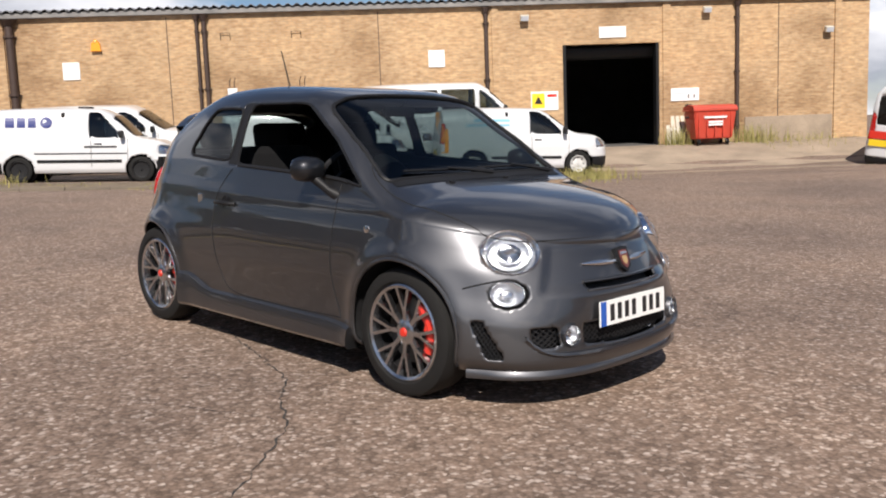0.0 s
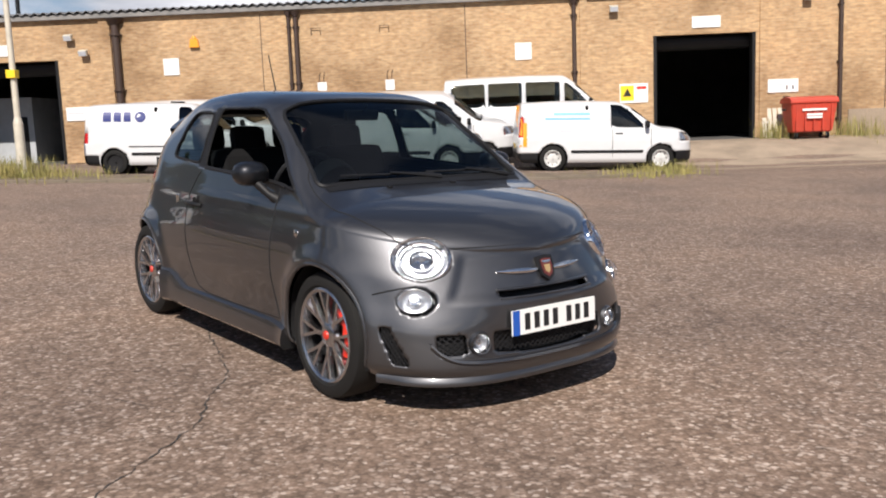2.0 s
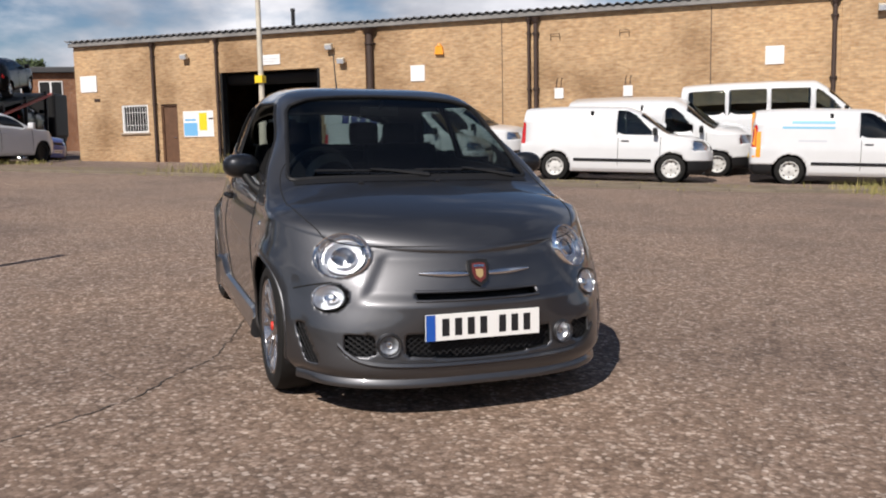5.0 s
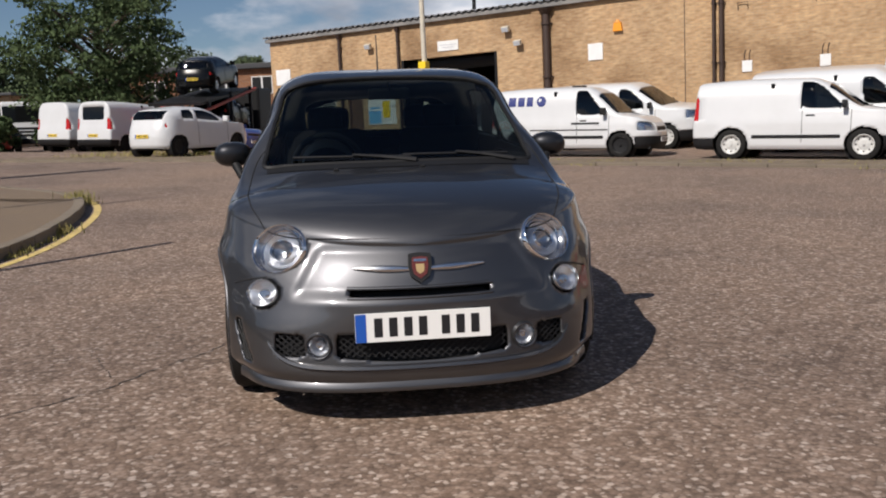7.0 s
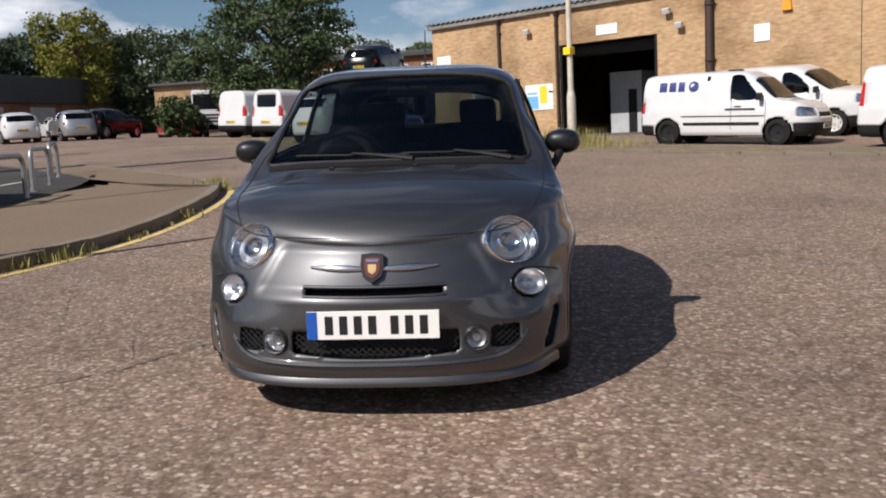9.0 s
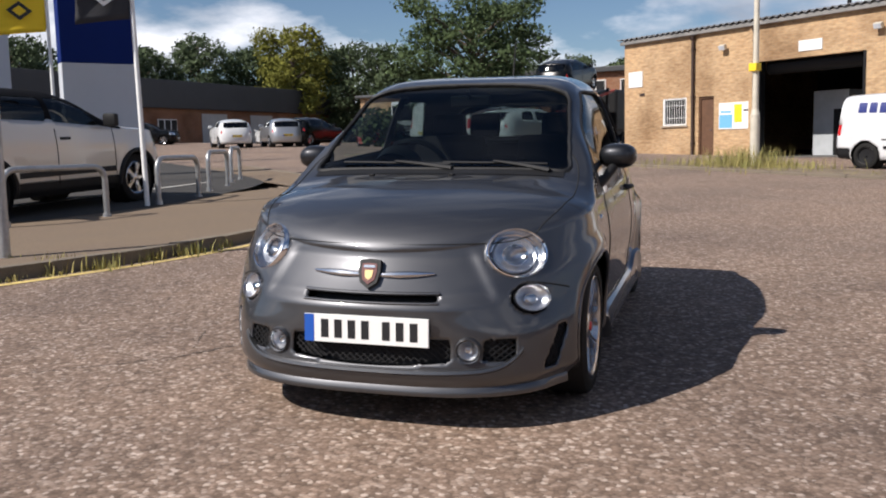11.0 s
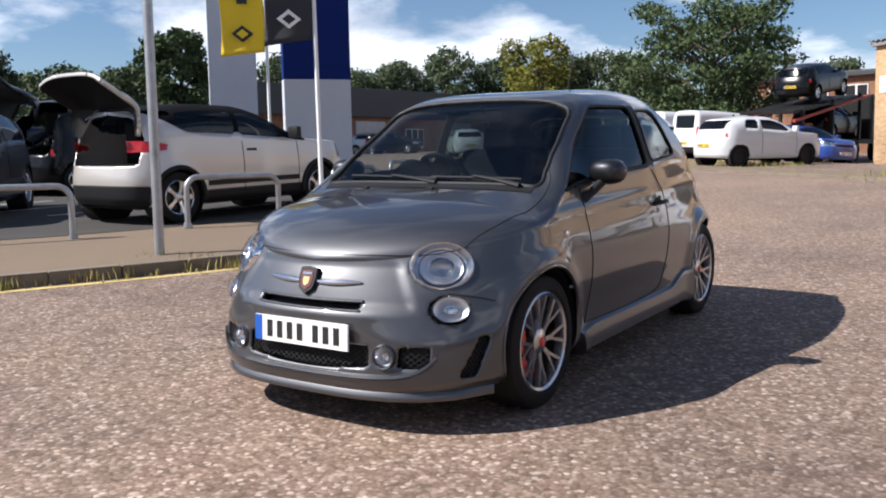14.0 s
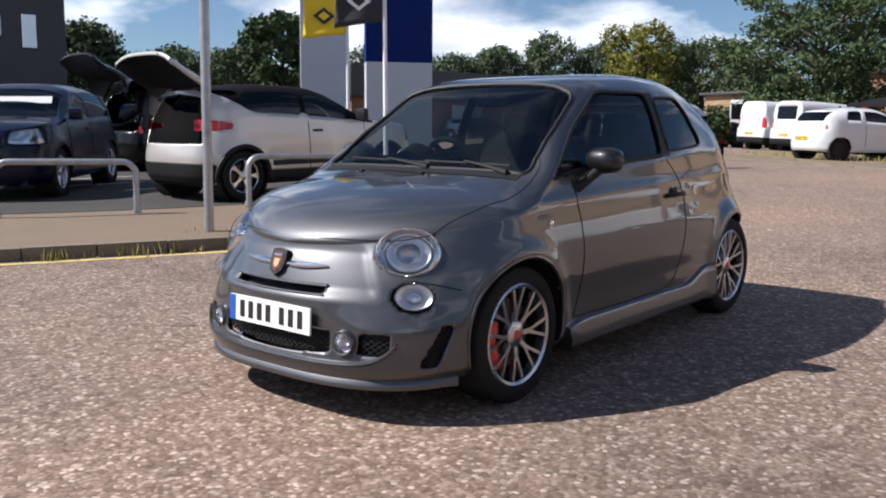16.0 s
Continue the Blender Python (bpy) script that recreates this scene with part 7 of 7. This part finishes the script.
# ---- flags and totems ----
def flag(x, y, pole_h, z0, z1, width, mat, mark, label, lean=0.0):
    g = lies(x, y) + KERB - 0.006
    ob = thing("flag_banner", Matrix.Translation((x, y, g)), label, "flag")
    part("flagpole", tube(bmesh.new(), [(0, 0, -0.02), (lean * 0.5, 0, pole_h * 0.5), (lean, 0, pole_h)], 0.03, 10, radii=[0.034, 0.03, 0.022]), M["window_white"], ob, smooth=True)
    bm = bmesh.new()
    nx, nz = 10, 22
    grid = []
    for i in range(nx + 1):
        u = i / nx
        row = []
        for j in range(nz + 1):
            v = j / nz
            z = z0 + (z1 - z0) * v - g - 0.10 * u * (1 - v)
            row.append(bm.verts.new((lean * z / pole_h + 0.05 * math.sin(u * 5 + v * 4) * u, -0.04 - width * u + 0.03 * math.sin(v * 6), z)))
        grid.append(row)
    for i in range(nx):
        for j in range(nz):
            bm.faces.new((grid[i][j], grid[i + 1][j], grid[i + 1][j + 1], grid[i][j + 1]))
    fl = part("banner", bm, M[mat], ob, smooth=True)
    sd = fl.modifiers.new("thickness", "SOLIDIFY")
    sd.thickness = 0.004
    # a plain rhombus ring, front and back
    zc = z0 - g + 0.32 * (width / 0.8)
    for off in (0.075, -0.075):
        for (sc, mm) in ((1.0, mark), (0.55, mat)):
            bm = bmesh.new()
            k = 0.185 * width / 0.8 * sc
            e = 0.004 if sc < 1 else 0.0
            vs = [bm.verts.new((lean * zc / pole_h + off + math.copysign(e, off), -width * 0.55 + dy * k * 1.1, zc + dz * k)) for dy, dz in ((1, 0), (0, 0.85), (-1, 0), (0, -0.85))]
            bm.faces.new(vs)
            part("rhombus_mark", bm, M[mm], fl)
    for k in range(4):
        zz = zc + 0.55 * width / 0.8 + k * 0.16
        part("writing_bar", boxed(lean * zz / pole_h + 0.06, lean * zz / pole_h + 0.062, -width * 0.66, -width * 0.42, zz, zz + 0.10), M[mark], fl)
    return ob


flag(-14.6, 0.25, 6.2, 3.32, 5.2, 0.85, "flag_yellow", "ink", "tall yellow banner flag with a dark rhombus mark", -0.25)
flag(-9.2, 0.42, 5.2, 2.86, 4.8, 0.68, "flag_black", "plate", "dark grey banner flag with a white rhombus mark", -0.35)


def totem(x, y0, y1, top, split, label, lower, upper):
    g = lies(x, (y0 + y1) / 2)
    ob = thing("sign_totem", Matrix.Translation((x, (y0 + y1) / 2, g)), label, "sign")
    w = (y1 - y0) / 2
    part("lower_panel", boxed(-0.20, 0.20, -w, w, 0.0, split - g, 0.015), M[lower], ob)
    part("upper_panel", boxed(-0.205, 0.205, -w - 0.003, w + 0.003, split - g + 0.001, top - g, 0.015), M[upper], ob)
    part("plinth", boxed(-0.35, 0.35, -w - 0.1, w + 0.1, -0.1, 0.12, 0.02), M["concrete"], ob)


totem(-17.1, 0.81, 2.33, 8.0, 3.0, "tall sign totem, grey below and dark blue above", "totem_grey", "totem_blue")
totem(-26.0, -0.50, 0.98, 8.6, 6.35, "tall pale grey sign totem with a yellow head", "totem_grey", "sign_yellow")

# ---- red waste container by the door ----
bn = thing("waste_container", Matrix.Translation((9.40, 22.0, lies(9.4, 22.0))), "red four-wheeled waste container with pale lettering bars", "waste bin")
bm = bmesh.new()
vs = []
for z, a, b in ((0.18, 0.56, 0.36), (1.02, 0.66, 0.46)):
    vs.append([bm.verts.new((sx * a, sy * b, z)) for sx, sy in ((-1, -1), (1, -1), (1, 1), (-1, 1))])
for k in range(4):
    bm.faces.new((vs[0][k], vs[0][(k + 1) % 4], vs[1][(k + 1) % 4], vs[1][k]))
bm.faces.new(vs[0][::-1])
bm.faces.new(vs[1])
bmesh.ops.bevel(bm, geom=list(bm.edges), offset=0.03, segments=2, affect="EDGES")
part("tub", bm, M["skip_red"], bn)
part("rim", boxed(-0.69, 0.69, -0.49, 0.49, 1.02, 1.08, 0.015), M["skip_red"], bn)
part("lid", prism(bmesh.new(), [(-0.48, 1.085), (0.48, 1.085), (0.42, 1.17), (0.0, 1.22), (-0.42, 1.17)], -0.68, 0.68, pose(0, 0, 0, 0, 0, 90)), M["skip_red"], bn)
for x in (-0.5, -0.25, 0.0, 0.25, 0.5):
    part("rib", boxed(x - 0.02, x + 0.02, -0.47, -0.38, 0.25, 1.0, 0.008, pose(0, 0, 0)), M["skip_red"], bn)
for x0, x1, z in ((-0.35, 0.35, 0.80), (-0.22, 0.22, 0.66), (-0.22, 0.22, 0.58)):
    part("writing_bar", boxed(x0, x1, -0.485, -0.474, z, z + 0.06), M["sign"], bn)
for sx in (-1, 1):
    part("lifting_arm", cyl(bmesh.new(), (sx * 0.66, 0, 0.85), (sx * 0.78, 0, 0.85), 0.03, seg=10), M["trim"], bn)
    for sy in (-1, 1):
        part("castor", cyl(bmesh.new(), (sx * 0.45 - 0.03, sy * 0.26, 0.09), (sx * 0.45 + 0.03, sy * 0.26, 0.09), 0.09, seg=14), M["rubber"], bn)
        part("castor_fork", boxed(sx * 0.45 - 0.04, sx * 0.45 + 0.04, sy * 0.26 - 0.03, sy * 0.26 + 0.03, 0.09, 0.20), M["galv"], bn)
pal = thing("pallet", Matrix.Translation((8.62, 22.72, lies(8.6, 22.7))) @ pose(0, 0, 0, -12), "weathered timber pallet leaning on the wall", "pallet")
for k in range(4):
    part("slat", boxed(-0.30 + k * 0.16, -0.18 + k * 0.16, 0, 0.02, 0, 1.0), M["pole"], pal)
for z in (0.05, 0.5, 0.95):
    part("bearer", boxed(-0.30, 0.30, 0.02, 0.08, z - 0.04, z + 0.04), M["pole"], pal)

# ---- trees ----


def leaves(name, centres, radii, n, size, mat, parent, seed, flat=0.75):
    rng = np.random.default_rng(seed)
    c = np.array(centres)
    r = np.array(radii)
    k = rng.choice(len(c), n, p=(r ** 2) / (r ** 2).sum())
    d = rng.normal(size=(n, 3))
    d /= np.linalg.norm(d, axis=1, keepdims=True)
    rad = rng.uniform(0.25, 1.0, n) ** 0.5 * (1 + 0.25 * rng.normal(size=n).clip(-1, 1.4))
    p = c[k] + d * (r[k] * rad)[:, None] * np.array([1, 1, flat])
    a = rng.normal(size=(n, 3))
    a /= np.linalg.norm(a, axis=1, keepdims=True)
    b = np.cross(a, rng.normal(size=(n, 3)))
    b /= np.linalg.norm(b, axis=1, keepdims=True)
    s = size * rng.uniform(0.5, 1.2, n)[:, None]
    V = np.stack([p - a * s, p + b * s * 0.55, p + a * s, p - b * s * 0.55], 1).reshape(-1, 3)
    F = np.arange(4 * n).reshape(-1, 4)
    me = bpy.data.meshes.new(name)
    me.from_pydata(V.tolist(), [], F.tolist())
    return mesh_part(name, me, mat, parent)


def tree(x, y, h, spread, mat, label, n=5000, size=0.22, seed=1, base=0.2, up=None, blobs=22, flat=0.7, rk=0.8):
    g = lies(x, y) if up is None else up
    rng = random.Random(seed)
    ob = thing("tree", Matrix.Translation((x, y, g)), label, "tree")
    bm = bmesh.new()
    tr = h * 0.022 + 0.05
    tube(bm, [(0, 0, -0.1), (0.05 * h * 0.2, 0, h * 0.3), (0.1, 0.05, h * 0.6), (0.0, 0.1, h * 0.92)], tr, 9, radii=[tr * 1.25, tr, tr * 0.6, tr * 0.12])
    cs, rs = [], []
    for k in range(blobs):
        a = 2.4 * k + rng.uniform(-0.4, 0.4)
        t = (k + 0.5) / blobs
        z = h * (base + (0.96 - base) * t)
        e = spread * math.sin(math.pi * min(max(0.18 + 0.80 * (1 - t), 0), 1)) ** 0.7 * rng.uniform(0.45, 0.95)
        c = (e * math.cos(a), e * math.sin(a), z)
        r = spread * rng.uniform(0.22, 0.42) * rk
        cs.append(c)
        rs.append(r)
        z0 = max(h * 0.18, z - e * 0.6)
        tube(bm, [(0, 0, z0), (c[0] * 0.5, c[1] * 0.5, (z0 + z) / 2 + 0.1), (c[0] * 0.95, c[1] * 0.95, z)], tr * 0.3, 5, radii=[tr * 0.42, tr * 0.28, tr * 0.08])
    part("trunk", bm, M["bark"], ob, smooth=True)
    leaves("crown", cs, rs, n, size, M[mat], ob, seed, flat)
    return ob


def at(az, rng_, e=(3.6, -1.6)):
    return e[0] + rng_ * math.sin(radians(az)), e[1] + rng_ * math.cos(radians(az))


x, y = at(-57.0, 47)
tree(x, y, 7.7, 5.0, "leaf", "broad dark green tree with layered branches", 30000, 0.115, 3, 0.12, blobs=64, flat=0.42, rk=0.62)
for az, r, el, half, mat, sd in ((-67.6, 86, 7.6, 2.3, "leaf_yellow", 5), (-73.2, 92, 7.0, 2.0, "leaf_dark", 6), (-76.4, 92, 6.3, 2.0, "leaf_dark", 7), (-70.3, 95, 6.3, 1.9, "leaf_dark", 8), (-63.9, 88, 6.4, 2.4, "leaf_dark", 9), (-66.0, 95, 6.2, 2.2, "leaf_dark", 10),
                                 (-60.8, 80, 5.0, 2.2, "leaf_dark", 11), (-50.0, 92, 5.3, 1.8, "leaf_dark", 12), (-53.5, 98, 5.0, 2.6, "leaf_dark", 13), (-46.8, 95, 5.2, 1.6, "leaf_dark", 14),
                                 (-101.2, 62, 6.9, 2.6, "leaf_dark", 15), (-96.5, 75, 5.6, 2.8, "leaf_dark", 16), (-92.6, 72, 5.9, 2.6, "leaf_dark", 17), (-89.6, 58, 8.0, 2.3, "leaf", 18), (-79.5, 90, 5.6, 2.3, "leaf_dark", 19), (-83.5, 80, 6.5, 2.5, "leaf_dark", 20), (-98.9, 80, 5.2, 2.6, "leaf_dark", 21)):
    x, y = at(az, r)
    top = 1.1 + r * math.tan(radians(el))
    g = lies(x, y)
    tree(x, y, top - g, r * math.tan(radians(half)), mat, "golden-leaved tree behind the sheds" if mat == "leaf_yellow" else "distant dark green tree behind the sheds", 15000, 0.18, sd, 0.02, blobs=44, rk=1.0)
# bushes by the verge
for az, r, h, sp, sd in ((-62.9, 47.5, 1.5, 1.4, 31), (-59.0, 55, 3.4, 2.0, 32), (-62.3, 66, 2.6, 2.2, 33)):
    x, y = at(az, r)
    tree(x, y, h, sp, "leaf", "scrubby green bush beside the car park", 2500, 0.16, sd, 0.05, blobs=12)

# ---- far buildings ----


def shed(ax, ay, bx, by, depth, h, clad, label, openings=(), base="red_brick", top="dark_clad", name="industrial_building"):
    """A building whose front runs from a to b; clad: where the wall changes to cladding."""
    d = Vector((bx - ax, by - ay, 0))
    L = d.length
    g = min(lies(ax, ay), lies(bx, by)) - 0.1
    ob = thing(name, pose(ax, ay, g, 0, 0, math.degrees(math.atan2(d.y, d.x))), label, "building")
    part("wall", boxed(0, L, 0, depth, 0, clad), M[base], ob)
    part("roof", boxed(-0.3, L + 0.3, -0.35, depth + 0.3, clad + 0.001, h, 0.05), M[top], ob)
    for x0, x1, z0, z1, kind in openings:
        o = part("shutter" if kind == "shutter" else "window", boxed(x0, x1, -0.06, -0.002, z0, z1, 0.01), M["shutter" if kind == "shutter" else "window_white"], ob)
        if kind == "window":
            n = max(1, round((x1 - x0) / 0.7))
            w = (x1 - x0) / n
            for k in range(n):
                part("pane", boxed(x0 + k * w + 0.06, x0 + (k + 1) * w - 0.06, -0.075, -0.0605, z0 + 0.06, z1 - 0.06), M["trim"], o)
        else:
            for k in range(8):
                z = z0 + (z1 - z0) * (k + 0.5) / 8
                part("slat", boxed(x0 + 0.04, x1 - 0.04, -0.075, -0.0605, z - 0.02, z + 0.02), M["shutter"], o)
    return ob


shed(-57.6, 3.4, -76.7, 35.2, 20, 5.1, 3.0, "low red brick shed with dark grey clad eaves and roller shutters",
     [(3, 6, 0.1, 2.7, "shutter"), (9, 12, 0.1, 2.7, "shutter"), (14.2, 16.2, 0.9, 2.2, "window"), (19, 22, 0.1, 2.7, "shutter"), (25, 28, 0.1, 2.7, "shutter"), (30, 32.5, 0.9, 2.2, "window")])
x0, y0 = at(-54.5, 64)
x1, y1 = at(-44.0, 60)
shed(x0, y0, x1, y1, 10, 5.3, 4.95, "two-storey red brick block with white windows", [(1.0 + 2.4 * k, 2.4 + 2.4 * k, z, z + 1.15, "window") for k in range(4) for z in (0.9, 3.3)], top="dark_clad", name="brick_block")
x0, y0 = at(-63.6, 72)
x1, y1 = at(-60.8, 70)
shed(x0, y0, x1, y1, 8, 3.9, 3.7, "pale brick gable beyond the trees", base="brick", name="brick_block")
x0, y0 = at(-120, 46)
x1, y1 = at(-102.3, 46)
pg = shed(x0, y0, x1, y1, 20, 8.6, 2.9, "dark grey clad car showroom with pale lettering bars", base="dark_clad", top="dark_clad", name="showroom")
L = (Vector((x1, y1)) - Vector((x0, y0))).length
for k in range(7):
    part("writing_bar", boxed(L - 2.9 - k * 0.75, L - 2.4 - k * 0.75, -0.42, -0.36, 5.4, 6.25), M["sign"], pg)
part("emblem", boxed(L - 1.55, L - 0.95, -0.42, -0.36, 4.9, 6.4, 0.02), M["satin"], pg)

# ---- car transporter with its load ----
tx, ty = at(-50.9, 42)
tp = thing("car_transporter", on_ground(tx, ty, 118), "dark two-deck car transporter with red ramps, loaded", "lorry")
part("chassis", boxed(-4.6, 4.6, -1.1, 1.1, 0.75, 0.95), M["trim"], tp)
part("upper_deck", boxed(-4.7, 1.8, -1.1, 1.1, 2.55, 2.65, 0, pose(0, 0, 0, 0, -7)), M["trim"], tp)
for x in (-4.2, -1.4, 1.4):
    for sd in (-1, 1):
        part("deck_post", boxed(x - 0.07, x + 0.07, sd * 1.1 - 0.06, sd * 1.1 + 0.06, 0.9, 2.75 + 0.12 * x), M["trim"], tp)
for sd in (-1, 1):
    part("ramp_rail", boxed(-4.9, 2.4, -0.05, 0.05, -0.05, 0.05, 0, pose(-0.2, sd * 1.14, 2.45, 0, -9)), M["skip_red"], tp)
part("ramp", boxed(-2.4, 0.0, -1.0, 1.0, -0.05, 0.05, 0, pose(-4.5, 0, 0.9, 0, 14)), M["skip_red"], tp)
part("cab", boxed(2.6, 4.8, -1.15, 1.15, 0.9, 2.9, 0.12), M["trim"], tp)
part("cab_window", boxed(4.78, 4.83, -1.0, 1.0, 1.8, 2.6), M["dark_glass"], tp)
for x in (-3.6, -2.6, 1.0, 3.8):
    for sd in (-1, 1):
        part("tyre", cyl(bmesh.new(), (x, sd * 0.75, 0.45), (x, sd * 1.15, 0.45), 0.45, seg=20), M["rubber"], tp)
b = on_ground(tx, ty, 118)
plain_car(0, 0, 0, "black_paint", "black car carried on the upper deck", m=b @ pose(0.3, 0, 2.85, 0, -7), group="transporter load")
plain_car(0, 0, 0, "black_paint", "black car carried on the lower deck", m=b @ pose(1.9, 0, 0.96, 0, 0), group="transporter load")
x, y = at(-50.4, 36)
plain_car(x, y, 5, "blue_paint", "bright blue hatchback beside the car transporter")

# ---- parked cars far off ----
for az, r, turn, pt, lab in ((-72.3, 50.5, 170, "white_paint", "white hatchback parked before the far shed"), (-74.6, 74, 20, "silver_paint", "silver hatchback parked before the far shed"), (-69.3, 50, 168, "silver_paint", "silver saloon parked before the far shed"),
                             (-66.3, 50, 120, "black_paint", "dark people carrier at the end of the car park"), (-63.3, 52, 160, "red_paint", "red car parked by the bushes"), (-69.5, 70, 170, "white_paint", "white hatchback parked before the far shed"),
                             (-76.8, 66, 70, "silver_paint", "grey estate car parked near the totem"), (-75.6, 62, 60, "black_paint", "black hatchback parked near the totem"), (-68.0, 74, 10, "navy_paint", "navy hatchback parked before the far shed"), (-62.0, 56, 150, "black_paint", "black car in the far row"),
                             (-94.6, 24, 128, "blue_paint", "blue hatchback in the car park"), (-97.0, 29, 128, "silver_paint", "silver hatchback in the car park"), (-91.6, 33, 130, "white_paint", "white crossover in the car park"), (-99.6, 21, -52, "black_paint", "black estate car in the car park"),
                             (-104.0, 24, -52, "silver_paint", "silver car in the car park")):
    x, y = at(az, r)
    plain_car(x, y, turn, pt, lab, up=KERB - 0.006 if r < 34 else 0.0)
x, y = at(-60.7, 56)
tk = thing("lorry", on_ground(x, y, math.degrees(math.atan2(-y, -x)) - 12), "white lorry cab with a dark windscreen beyond the vans", "lorry")
part("cab", boxed(-1.0, 1.0, -1.1, 1.1, 0.55, 2.75, 0.14), M["white_paint"], tk)
part("windscreen", boxed(0.96, 1.02, -1.0, 1.0, 1.62, 2.50, 0.02), M["dark_glass"], tk)
part("bumper", boxed(0.9, 1.10, -1.1, 1.1, 0.42, 0.72, 0.04), M["trim"], tk, "dark plastic bumper")
for z in (0.86, 1.05, 1.24):
    part("grille_bar", boxed(0.99, 1.03, -0.72, 0.72, z, z + 0.10, 0.01), M["trim"], tk)
for sd in (-1, 1):
    part("tyre", cyl(bmesh.new(), (0, sd * 0.8, 0.45), (0, sd * 1.1, 0.45), 0.45, seg=20), M["rubber"], tk)
    part("side_window", boxed(-0.35, 0.75, sd * 1.09, sd * 1.11, 1.65, 2.40), M["dark_glass"], tk)
    part("mirror", boxed(0.80, 0.95, sd * 1.16, sd * 1.34, 1.55, 2.10, 0.03), M["trim"], tk)
    part("mirror_arm", cyl(bmesh.new(), (0.86, sd * 1.05, 2.0), (0.86, sd * 1.2, 2.0), 0.02, seg=8), M["trim"], tk)
# white bay lines in the car park
bay = thing("bay_marking", Matrix.Identity(4), "worn white bay lines on the car park", "marking", kind="structure")
for k in range(6):
    cx_, cy_ = -10.6 - 0.4 * k, 1.6 - 2.1 * k
    part("line", boxed(-2.4, 2.4, -0.05, 0.05, 0, 0.004), M["white_line"], bay, m=on_ground(cx_ - 1.0, cy_ - 1.0, 128, KERB - 0.002))

# an open crack in the asphalt beside the car
crack = thing("asphalt_crack", Matrix.Identity(4), "long open crack in the worn asphalt", "crack", kind="structure")
rng = random.Random(12)
for run in ([(-1.95, -2.9), (-1.80, -2.2), (-1.72, -1.75), (-1.66, -1.4), (-1.72, -1.0), (-1.70, -0.75), (-1.85, -0.35), (-2.2, 0.5), (-2.1, 1.4)], [(-1.70, -1.3), (-2.3, -1.0), (-2.9, -1.15), (-3.6, -0.8)]):
    bm = bmesh.new()
    rws = []
    for v in resample(run, 0.035):
        w = rng.uniform(0.001, 0.006)
        x, y = v.x + rng.uniform(-0.014, 0.014), v.y + rng.uniform(-0.01, 0.01)
        rws.append([bm.verts.new((x - w, y, lies(x, y) + 0.003)), bm.verts.new((x + w, y, lies(x, y) + 0.003))])
    for a, b in zip(rws, rws[1:]):
        bm.faces.new((a[0], a[1], b[1], b[0]))
    part("crack", bm, M["shade_dark_tarmac"], crack)
